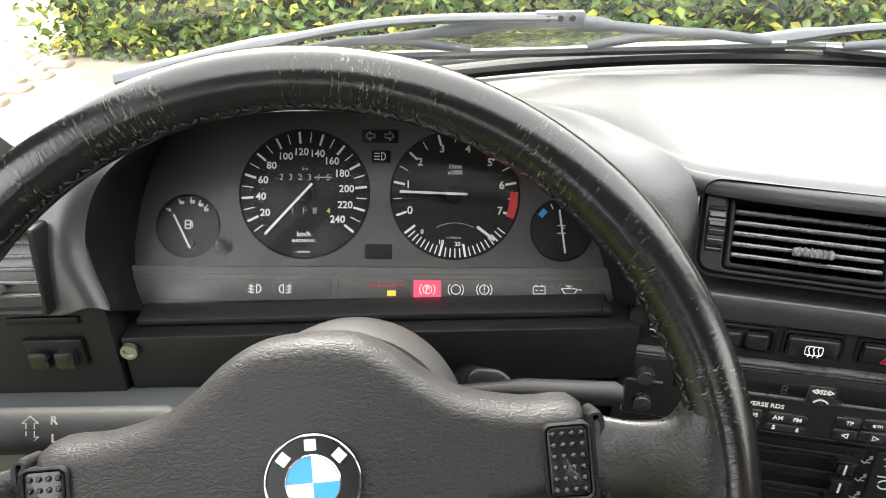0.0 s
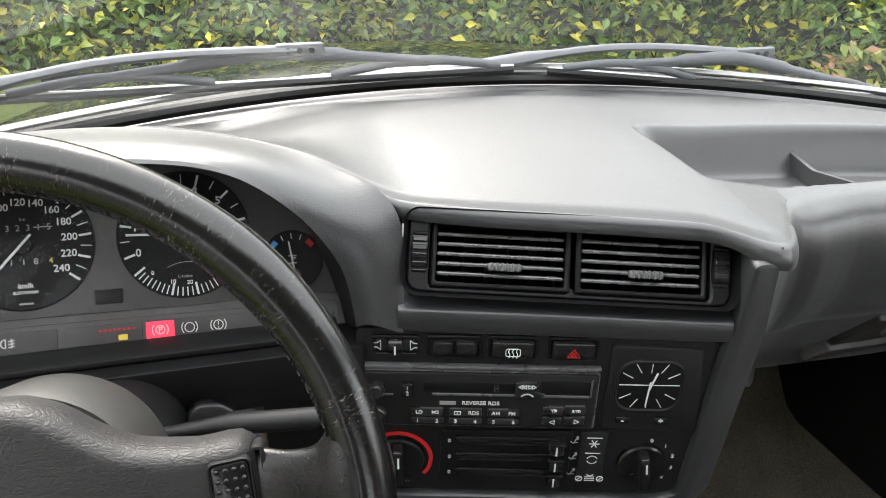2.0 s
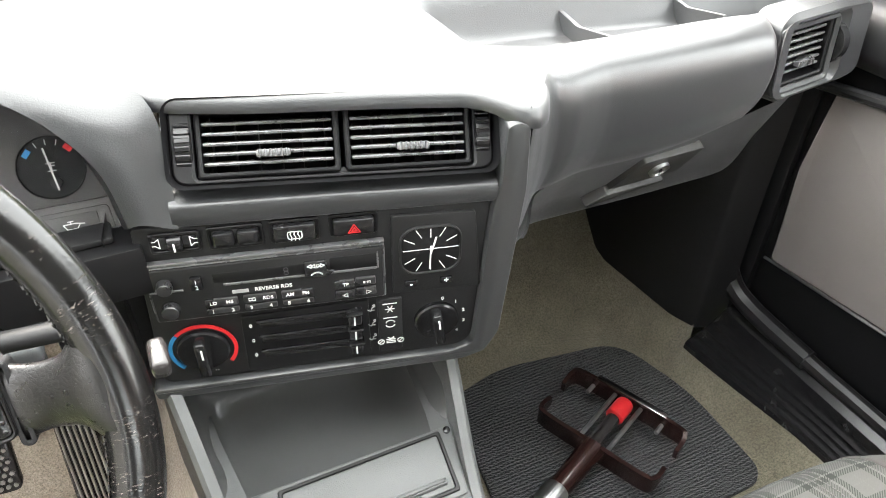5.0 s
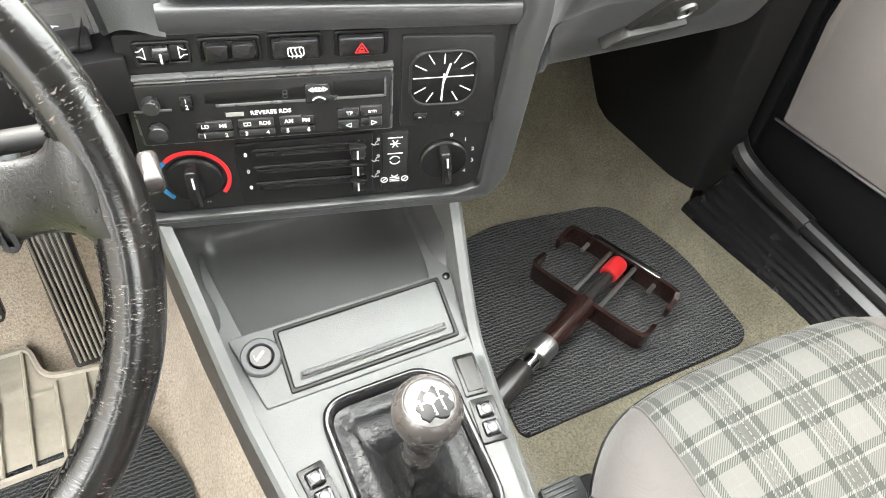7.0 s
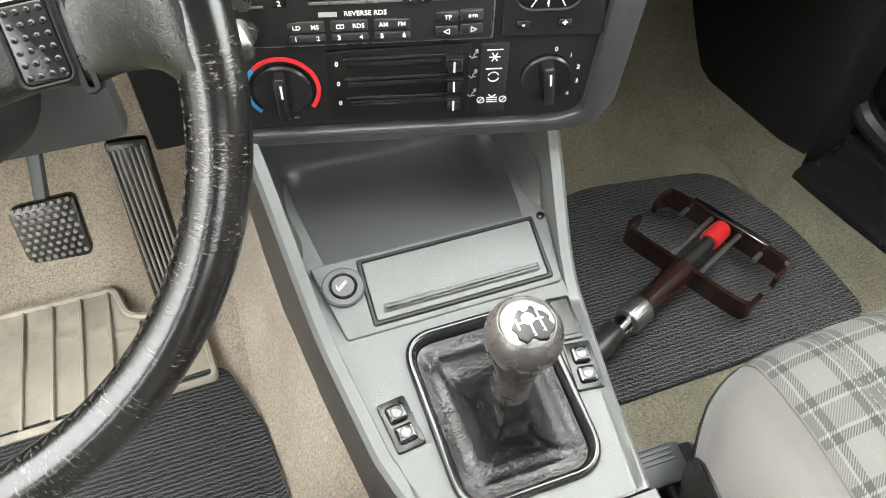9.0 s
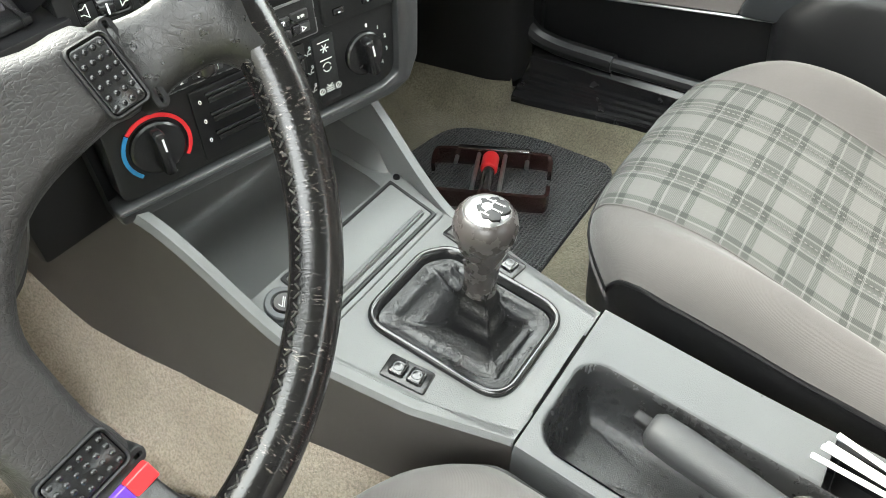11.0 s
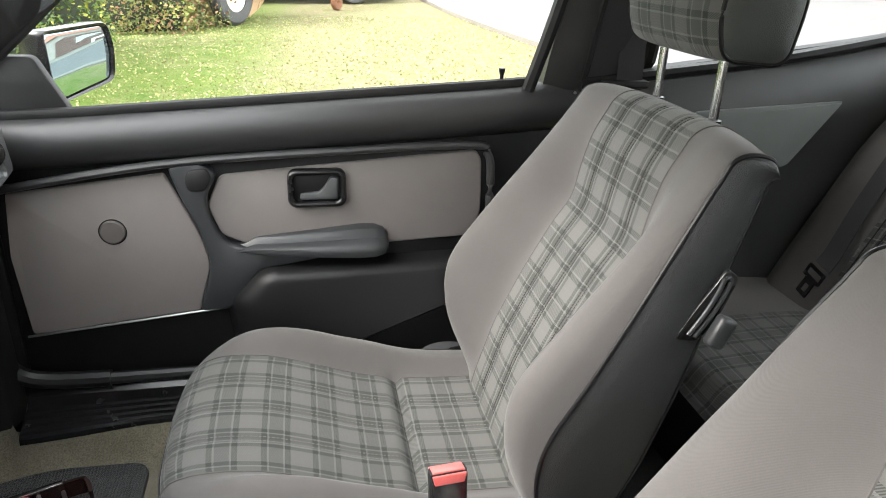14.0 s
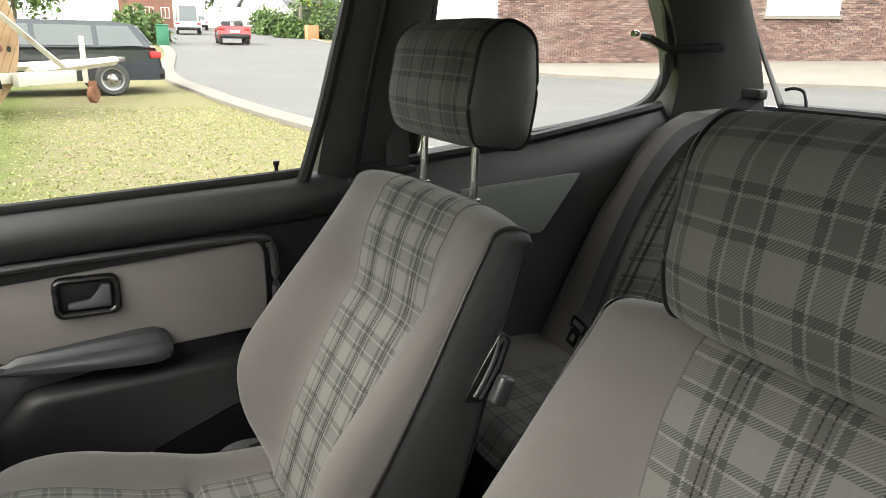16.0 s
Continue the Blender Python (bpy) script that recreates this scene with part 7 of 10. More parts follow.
tagged(part("screw", b, M_STEEL), "small bright trim screw", "screw")
# side window pane
SWING = Matrix.Translation((CX - 0.72, 0.51, 0)) @ Matrix.Rotation(radians(-66), 4, "Z") @ Matrix.Translation((-(CX - 0.72), -0.51, 0))
for side in (1, -1):
    b = BM()
    sx = lambda z: CX + side * (0.712 - 0.26 * (z - 0.9))
    b.faces.new([b.verts.new(p) for p in ((sx(0.9), 0.50, 0.885), (sx(0.94), -0.44, 0.93), (sx(1.33), -0.50, 1.33), (sx(1.33), -0.03, 1.33), (sx(1.25), 0.165, 1.245), (sx(1.15), 0.272, 1.145), (sx(1.07), 0.36, 1.067), (sx(0.985), 0.455, 0.983))])
    if side < 0:
        b.transform(SWING)
    g = tagged(part("window_5" if side > 0 else "window_6", b, M_GLASS), "clear door window glass, wound up", "window", kind="structure")
    g.visible_shadow = False
    b = BM()
    tube(b, [(sx(0.93), 0.525, 0.93), (sx(0.99), 0.46, 0.99), (sx(1.07), 0.367, 1.07), (sx(1.15), 0.277, 1.148), (sx(1.25), 0.172, 1.248), (sx(1.33), -0.03, 1.332), (sx(1.34), -0.50, 1.34)], 0.010, 8)
    if side < 0:
        b.transform(SWING)
    part("window_frame", b, M_SEAL, g)
# driver's door, plain inside
b = BM()
plate(b, rounded([(-0.505, 0.36), (0.50, 0.36), (0.50, 0.93), (-0.505, 0.89)], 0.02), 0.0, 0.06, basis(Vector((CX - 0.695 - 0.06, 0, 0)), (0, -1, 0), (0, 0, 1)) @ Matrix.Translation((0, 0, -0.06)), 0.006)
b.transform(SWING)
tagged(part("door_2", b, M_DOORV), "open driver's door with a black vinyl card", "door", kind="structure")
# mirror triangle and outside mirror
b = BM()
plate(b, rounded(A([(0.53, 0.89), (0.35, 0.90), (0.40, 1.0), (0.46, 1.0)]), 0.01), -0.004, 0.014, MD @ Matrix.Translation((0, 0, -0.014)), 0.004)
tagged(part("mirror_sail", b, M_TRIM), "black corner piece behind the door mirror", "trim", kind="structure")
mr_ = thing("door_mirror", (1.08, 0.42, 0.90), "black door mirror reflecting the street", "door mirror")
MM = basis(Vector((1.10, 0.363, 0.970)), (0.90, -0.43, 0.0), (0.02, 0.04, 1))
b = BM()
o = rounded([(-0.085, -0.062), (0.072, -0.040), (0.085, 0.02), (0.075, 0.066), (-0.085, 0.062)], [0.01, 0.02, 0.03, 0.02, 0.01], 6)
skin(b, [[MM @ Vector((x * s, y * s, z)) for x, y in o] for z, s in ((0.0, 0.90), (0.004, 0.97), (0.0, 1.0), (-0.03, 1.0), (-0.06, 0.85), (-0.075, 0.5))], True, False, True)
part("housing", b, M_SATIN, mr_, smooth=60)
b = BM()
plate(b, inset(o, 0.008), -0.004, -0.001, MM, 0.0005)
part("mirror_glass", b, M_MIRROR, mr_, "bluish mirror glass, darkened for a dimmer reflection")
b = BM()
tube(b, [MM @ Vector((-0.07, -0.055, -0.03)), Vector((0.985, 0.44, 0.90))], [0.022, 0.03], 10)
part("foot", b, M_SATIN, mr_)

# ---- sills, kick panel, seals ----
b = BM()
rings = []
def sill_in(y):
    return 0.863 + min(max(0.494 - y, 0.0) * 0.144, 0.030)


for y in steps(0.505, -0.52, 30):
    o = sill_in(y)
    w = 0.930 - o
    rings.append([Vector((o + w * x, y, z)) for x, z in ((0.0, 0.345), (0.02, 0.356), (0.08, 0.361), (0.27, 0.361), (0.30, 0.367), (0.49, 0.367), (0.52, 0.373), (0.71, 0.373), (0.74, 0.379), (0.93, 0.379), (1.0, 0.40), (1.3, 0.41))])
skin(b, rings, False, False, False)
bmesh.ops.contextual_create(b, geom=[v for v in b.verts if abs(v.co.y - 0.505) < 1e-4])
tagged(part("sill_plate", b, M_SATIN, smooth=20), "black ribbed plastic sill plate", "sill", kind="structure")
b = BM()
tube(b, smoothpath([(0.945, 0.36, 0.42), (0.945, 0.47, 0.425), (0.94, 0.52, 0.45), (0.935, 0.545, 0.52), (0.93, 0.548, 0.70), (0.93, 0.56, 0.86)], 8), 0.016, 10)
tube(b, [(0.945, 0.36, 0.42), (0.945, -0.50, 0.42)], 0.012, 10)
tagged(part("door_seal", b, M_SEAL), "black rubber door seal round the opening", "seal", kind="structure")
KICK = [(0.508, 0.940), (0.520, 0.894), (0.56, 0.879), (0.74, 0.860), (1.0, 0.855)]
def kick_foot(y):
    return max(0.362, floor_z(0.83, y) + 0.012)


b = BM()
sheet(b, lambda y, k: Vector((lerp(KICK, y) + 0.02 * k * ease(0.53, 0.70, y) - 0.008 * math.sin(math.pi * k), y, kick_foot(y) + (0.86 - kick_foot(y)) * k)), steps(0.508, 0.53, 6) + steps(0.54, 1.0, 20), steps(0, 1, 12))
tagged(part("kick_panel", b, M_TRIM), "black kick panel in the footwell", "kick panel", kind="structure")
b = BM()
def sill_carpet(y, k):
    x1, z1 = (lerp(KICK, max(y, 0.52)) + 0.004, kick_foot(y) + 0.01) if y > 0.505 else (sill_in(y) + 0.003, 0.352)
    x0 = 0.836
    z0 = floor_z(x0, y) + 0.004
    return Vector((x0 + (x1 - x0) * k, y, z0 + (z1 - z0) * (0.25 * k + 0.75 * k ** 2.2)))
sheet(b, sill_carpet, steps(-0.5, 1.0, 60), steps(0, 1, 8))
tagged(part("sill_carpet", b, M_CARPET, smooth=70), "worn beige carpet running up the sill", "carpet", kind="structure")
b = BM()
sheet(b, lambda x, k: Vector((x, 0.62 + 0.42 * k, 0.68 - 0.02 * k)), steps(0.44, 0.92, 6), steps(0, 1, 4))
sheet(b, lambda x, k: Vector((x, 0.55 + 0.45 * k, 0.68)), steps(-0.42, 0.12, 6), steps(0, 1, 4))
box(b, (CX, 1.03, 0.57), (1.3, 0.02, 0.5))
tagged(part("under_dash", b, M_BLACK), "black panels under the dashboard", "panel", kind="structure")

b = BM()
box(b, (0.985, 0.555, 0.59), (0.05, 0.10, 0.62), None, 0.006)
tagged(part("door_post", b, M_DOORV), "black front door post beside the footwell", "door post", kind="structure")

# ---- mats and pedals ----
# near-black, puts the shade between the seats into the rear floor's colour
M_REARSHADE = carpet("rear_floor_shade", (0.010, 0.010, 0.011), (0.014, 0.014, 0.015), 420)
def mat_sheet(name, corners, r, mat, label, z0=0.010, rise=0.0):
    o = rounded(corners, r, 6)
    bb = BM()
    c = Vector((sum(p[0] for p in o) / len(o), sum(p[1] for p in o) / len(o)))
    rings = []
    for s in steps(0.0, 1.0, 16)[1:] + [1.006]:
        z = z0 if s <= 1.0 else 0.0
        rings.append([Vector((c.x + (x - c.x) * s, c.y + (y - c.y) * s, floor_z(c.x + (x - c.x) * s, c.y + (y - c.y) * s) + z + 0.003 * noise.noise((x * 8 * s, y * 8 * s, 2)))) for x, y in o])
    skin(bb, rings, True, True, False)
    return tagged(part(name, bb, mat), label, "floor mat")


mat_sheet("floor_mat", [(0.462, 0.285), (0.844, 0.29), (0.846, 0.46), (0.815, 0.595), (0.60, 0.625), (0.50, 0.60)], [0.02, 0.03, 0.06, 0.05, 0.04, 0.03], M_MAT, "black ribbed floor mat in the passenger footwell", 0.007)
mat_sheet("floor_mat", [(-0.30, 0.15), (0.092, 0.22), (0.075, 0.40), (0.045, 0.49), (-0.30, 0.475)], 0.02, M_MAT, "black ribbed floor mat in the driver's footwell")
# the two rear sheets are added as shade over the beige carpet
mat_sheet("floor_mat", [(0.42, -0.40), (0.94, -0.40), (0.94, -0.92), (0.42, -0.92)], 0.03, M_REARSHADE, "black sheet standing for the shade on the rear floor", 0.012)
mat_sheet("floor_mat", [(-0.38, -0.40), (0.13, -0.40), (0.13, -0.92), (-0.38, -0.92)], 0.03, M_REARSHADE, "black sheet standing for the shade on the rear floor", 0.012)
mat_sheet("heel_pad", [(-0.30, 0.462), (0.038, 0.470), (0.030, 0.560), (0.018, 0.590), (-0.055, 0.600), (-0.068, 0.652), (-0.30, 0.652)], [0.01, 0.012, 0.012, 0.02, 0.02, 0.012, 0.01], M_RUBBER, "dirty tan rubber heel pad under the pedals", 0.010)
hp = bpy.data.objects["heel_pad"]
for i in range(9):
    x = -0.285 + 0.034 * i
    y1 = 0.645 if x < -0.075 else 0.585
    b = BM()
    tube(b, [Vector((x, y, floor_z(x, y) + 0.0125)) for y in steps(0.475, y1, 8)], 0.0028, 6)
    part("raised_rib", b, M_RUBBER, hp)
b = BM()
rim_ = rounded([(-0.296, 0.466), (0.034, 0.474), (0.026, 0.558), (0.014, 0.586), (-0.059, 0.596), (-0.072, 0.648), (-0.296, 0.648)], [0.01, 0.012, 0.012, 0.02, 0.02, 0.012, 0.01], 4)
tube(b, [Vector((x, y, floor_z(x, y) + 0.013)) for x, y in rim_], 0.0042, 6, True)
part("raised_rim", b, M_RUBBER, hp)
# accelerator
pd = thing("accelerator_pedal", (-0.02, 0.62, 0.31), "worn ribbed rubber accelerator pedal", "pedal", "pedals")
MA = basis(Vector((0.006, 0.628, 0.418)), (1, 0.02, 0), (0.16, 0.35, 0.92))
b = BM()
plate(b, rounded([(-0.026, -0.115), (0.022, -0.115), (0.026, 0.105), (-0.020, 0.11)], 0.006), -0.012, 0.002, MA, 0.004)
pb = part("pad", b, M_KNOB, pd)
for i in range(7):
    b = BM()
    box(b, (-0.018 + 0.006 * i, -0.003, 0.003), (0.0032, 0.205, 0.005), MA, 0.001, 1)
    part("rib", b, surface("worn_rubber", (0.19, 0.18, 0.16), 0.55, 0, 0.25, 25, 300, 0.2) if i == 0 else bpy.data.materials["worn_rubber"], pb)
# brake
pd = thing("brake_pedal", (-0.1, 0.62, 0.38), "worn steel brake pedal with a dotted rubber pad", "pedal", "pedals")
MBk = basis(Vector((-0.088, 0.60, 0.475)), (1, 0.03, 0.0), (0.0, 0.45, 0.89))
b = BM()
plate(b, rounded([(-0.030, -0.034), (0.034, -0.040), (0.036, 0.032), (-0.032, 0.030)], 0.010), -0.010, 0.004, MBk, 0.003)
pb = part("pad", b, M_KNOB, pd)
b = BM()
for i in range(8):
    for j in range(9):
        x, y = -0.026 + 0.0078 * i + (0.0039 if j % 2 else 0), -0.031 + 0.0073 * j
        if x < 0.031:
            lathe(b, [(0.0030, 0.003), (0.0026, 0.0062), (0.0012, 0.0066)], MBk @ Matrix.Translation((x, y, 0)), 6)
part("studs", b, bpy.data.materials["worn_rubber"], pb, kind="stuff")
b = BM()
tube(b, smoothpath([MBk @ Vector((0.0, 0.02, -0.01)), Vector((-0.075, 0.66, 0.56)), Vector((-0.06, 0.76, 0.68))], 5), 0.009, 8, flat=0.6)
part("arm", b, M_ARM, pd, "grey steel arm")

# ---- wheel lock lying on the mat ----
lk = thing("steering_lock", (0.66, 0.42, 0.31), "dark brown steel steering wheel lock with a red cap", "steering lock")
M_BROWN = surface("brown_lacquer", (0.030, 0.013, 0.011), 0.22, 0.3, 0.2, 40, 500, 0.03, coat=0.6)
ax = Vector((0.697 - 0.534, 0.456 - 0.383, 0)).normalized()
ML = basis(Vector((0.645, 0.420, 0.335)), ax, Vector((-ax.y, ax.x, 0)))
def jaw(x, half, up=0.03, h=0.030, flip=1):
    bb = BM()
    pts = [(x - 0.035 * flip, -half - 0.004, 0), (x - 0.008 * flip, -half - 0.003, 0), (x, -half + 0.012, 0), (x, 0, 0), (x, half - 0.012, 0), (x - 0.008 * flip, half + 0.003, 0), (x - 0.035 * flip, half + 0.004, 0)]
    path = smoothpath(pts, 6)
    rings = []
    for i, p in enumerate(path):
        d = (path[min(i + 1, len(path) - 1)] - path[max(i - 1, 0)]).normalized()
        nn = Vector((-d.y, d.x, 0)) * 0.003
        hh = h * (0.55 + 0.45 * ease(0.0, 0.25, i / len(path)) * (1 - ease(0.75, 1.0, i / len(path))))
        rings.append([ML @ (p + nn + Vector((0, 0, -hh / 2))), ML @ (p + nn + Vector((0, 0, hh / 2))), ML @ (p - nn + Vector((0, 0, hh / 2))), ML @ (p - nn + Vector((0, 0, -hh / 2)))])
    skin(bb, rings, True, True, True)
    return part("jaw", bb, M_BROWN, lk)
jaw(-0.022, 0.088, flip=-1)
jaw(0.082, 0.088, flip=1)
b = BM()
tube(b, [ML @ Vector((-0.115, 0, 0.002)), ML @ Vector((-0.02, 0, 0.002))], [0.015, 0.0175], 20)
part("barrel", b, M_BROWN, lk)
b = BM()
skin(b, [[ML @ Vector((x, r * (1 + 0.04 * k * (j % 3 == 0)) * math.cos(j * math.pi / 42), 0.002 + r * (1 + 0.04 * k * (j % 3 == 0)) * math.sin(j * math.pi / 42))) for j in range(84)] for x, r, k in ((-0.140, 0.0165, 0), (-0.138, 0.0175, 0), (-0.137, 0.0175, 1), (-0.111, 0.0175, 1), (-0.110, 0.0175, 0), (-0.108, 0.0165, 0))], True, True, True)
part("knurled_ring", b, M_STEEL, lk, "bright knurled steel ring")
b = BM()
tube(b, [ML @ Vector((-0.165, 0, 0.002)), ML @ Vector((-0.138, 0, 0.002))], 0.012, 18)
part("neck", b, M_CHROME, lk)
b = BM()
tube(b, [ML @ Vector(p) for p in ((-0.238, 0, 0), (-0.234, 0, 0), (-0.215, 0, 0.001), (-0.172, 0, 0.002), (-0.163, 0, 0.002))], [0.010, 0.016, 0.0185, 0.0175, 0.0165], 22)
part("grip", b, M_KNOB, lk, "black rubber grip")
for dy in (-0.020, 0.022):
    b = BM()
    tube(b, [ML @ Vector((-0.02, dy, 0.008)), ML @ Vector((0.082, dy, 0.008))], 0.0035, 10)
    part("guide_rod", b, M_STEEL, lk)
b = BM()
tube(b, [ML @ Vector((-0.02, 0.002, 0.006)), ML @ Vector((0.055, 0.002, 0.006))], 0.0095, 16)
part("rod", b, M_KNOB, lk)
b = BM()
lathe(b, [(0.011, 0), (0.0135, 0.002), (0.0135, 0.030), (0.012, 0.034), (0.003, 0.035)], ML @ Matrix.Translation((0.040, 0.002, 0.008)) @ Matrix.Rotation(radians(90), 4, "Y"), 24)
part("cap", b, M_RED, lk, "bright red plastic cap")
b = BM()
box(b, (0.087, 0.0, 0.014), (0.010, 0.115, 0.004), ML, 0.0015)
part("bright_edge", b, M_CHROME, lk, "polished top edge")
for dy in (-0.055, 0.058):
    b = BM()
    tube(b, [ML @ Vector((0.082, dy, 0.0)), ML @ Vector((0.062, dy, 0.0))], 0.0035, 8)
    part("stud", b, M_STEEL, lk)

# ---- seats ----
M_STITCH = surface("grey_thread", (0.12, 0.115, 0.11), 0.8, 0, 0.2, 200, 900, 0)
def seat_surface(bm, rows, cols, fn, uvfn):
    pts = [[fn(u, v) for v in cols] for u in rows]
    skin(bm, pts, False, uv=lambda i, j: uvfn(rows[i], cols[j]))


CUSH = [(0.0, 0.165, 0.400), (0.06, 0.187, 0.435), (0.12, 0.200, 0.470), (0.18, 0.204, 0.500), (0.235, 0.196, 0.525), (0.29, 0.174, 0.542), (0.36, 0.130, 0.549), (0.46, 0.060, 0.542), (0.56, -0.010, 0.520), (0.66, -0.080, 0.494), (0.76, -0.150, 0.480), (0.86, -0.220, 0.474), (1.0, -0.320, 0.470)]
CREST = [(-0.32, 0.010), (-0.20, 0.018), (-0.10, 0.040), (0.0, 0.036), (0.06, 0.026), (0.12, 0.016), (0.17, 0.004), (0.21, 0.0)]
EDGE = [(-0.32, 0.466), (-0.157, 0.471), (-0.06, 0.477), (0.01, 0.486), (0.05, 0.490), (0.116, 0.502), (0.15, 0.512)]


def soft_read(tab, x, d=0.02):
    return (lerp(tab, x - d) + lerp(tab, x) + lerp(tab, x + d)) / 3


def cushion_point(cx, a, t):
    """a: -1..1 across, t: 0 at the front's foot .. 1 at the back. Returns the cloth's place."""
    y = soft_read([(p[0], p[1]) for p in CUSH], t, 0.03)
    z = soft_read([(p[0], p[2]) for p in CUSH], t, 0.03)
    s = abs(a)
    nose = 1 - ease(0.14, 0.36, t)
    w = 0.236 - 0.022 * nose
    x = cx + a * w
    top_ = ease(0.20, 0.40, t)
    if s > 0.60:
        cr = z + soft_read(CREST, y) * top_
        lo = min(z, lerp(EDGE, y)) * top_ + (z - 0.022) * (1 - top_)
        z = z + (cr - z) * ease(0.60, 0.80, s) if s < 0.80 else lo + (cr - lo) * math.sqrt(max(0.0, 1 - ((s - 0.80) / 0.20) ** 2))
    y -= (0.060 * s ** 5 + 0.012 * s ** 2) * (1 - ease(0.22, 0.62, t))
    z -= 0.016 * math.exp(-((t - 0.755) / 0.012) ** 2) * (1 - ease(0.60, 0.68, s))
    for k in (-0.0725, 0.0, 0.0725):
        z -= 0.0035 * math.exp(-((a * w - k) / 0.006) ** 2) * ease(0.10, 0.3, t)
    return Vector((x, y, z))


MIDF = [(-0.08, 0.018), (0.0, 0.034), (0.10, 0.046), (0.20, 0.044), (0.29, 0.037), (0.345, 0.027), (0.40, 0.040), (0.45, 0.047), (0.495, 0.042)]
BOLF = [(-0.08, -0.03), (-0.03, 0.015), (0.05, 0.098), (0.12, 0.134), (0.17, 0.136), (0.28, 0.108), (0.38, 0.080), (0.45, 0.062), (0.495, 0.051)]
PIPF = [(-0.08, -0.02), (0.0, 0.030), (0.055, 0.064), (0.11, 0.078), (0.20, 0.072), (0.29, 0.066), (0.40, 0.058), (0.475, 0.050), (0.495, 0.045)]
PIPX = [(-0.08, 0.205), (0.0, 0.224), (0.10, 0.237), (0.20, 0.243), (0.30, 0.242), (0.40, 0.236), (0.47, 0.229), (0.495, 0.225)]
REARF = [(-0.08, -0.070), (0.0, -0.068), (0.10, -0.061), (0.17, -0.051), (0.26, -0.039), (0.336, -0.026), (0.38, -0.020), (0.447, -0.014), (0.495, -0.012)]
BACK_H = 0.495


def back_section(a, h):
    """Across and forwards of the backrest's cloth at the height h. a: -1..1, the seams at half."""
    s = abs(a)
    xp, f0 = soft_read(PIPX, h), soft_read(MIDF, h, 0.012)
    if s <= 0.5:
        x = 0.12 * s / 0.5
        f = f0 - 0.004 * (math.exp(-((x - 0.07) / 0.007) ** 2) + math.exp(-(x / 0.007) ** 2))
    else:
        x = 0.12 + (xp - 0.12) * (s - 0.5) / 0.5
        fc, fp = soft_read(BOLF, h), soft_read(PIPF, h)
        f = f0 + (fc - f0) * ease(0.5, 0.86, s) if s < 0.86 else fp + (fc - fp) * math.sqrt(max(0.0, 1 - ((s - 0.86) / 0.14) ** 2))
    return math.copysign(x, a), f


def back_point(a, t):
    """In the backrest's own frame: across, up, forwards. t: height in metres, past BACK_H round the top."""
    if t <= BACK_H:
        x, f = back_section(a, t)
        return Vector((x, t, f))
    x, f = back_section(a, BACK_H)
    s = abs(a)
    v = (t - BACK_H) / 0.06
    rise = 0.041 - 0.014 * s ** 3
    th = math.pi / 2 * min(v, 1.0)
    h = BACK_H + rise * math.sin(th)
    f -= 0.042 * (1 - math.cos(th))
    if v > 1:
        f += (-0.034 + 0.021 * s ** 4 - f) * min(1.0, v - 1)
        h -= (0.006 + 0.010 * s ** 4) * (v - 1) ** 2
    return Vector((x, h, f))


def rear_point(sgn, t):
    """Rear edge of the side panel beside the cloth at t."""
    h = min(t, BACK_H)
    x = soft_read(PIPX, h) - 0.004
    over = max(0.0, min(1.0, (t - BACK_H) / 0.12))
    return Vector((sgn * (x + 0.003 * over), h + 0.011 * over, soft_read(REARF, h) - 0.001 * over))


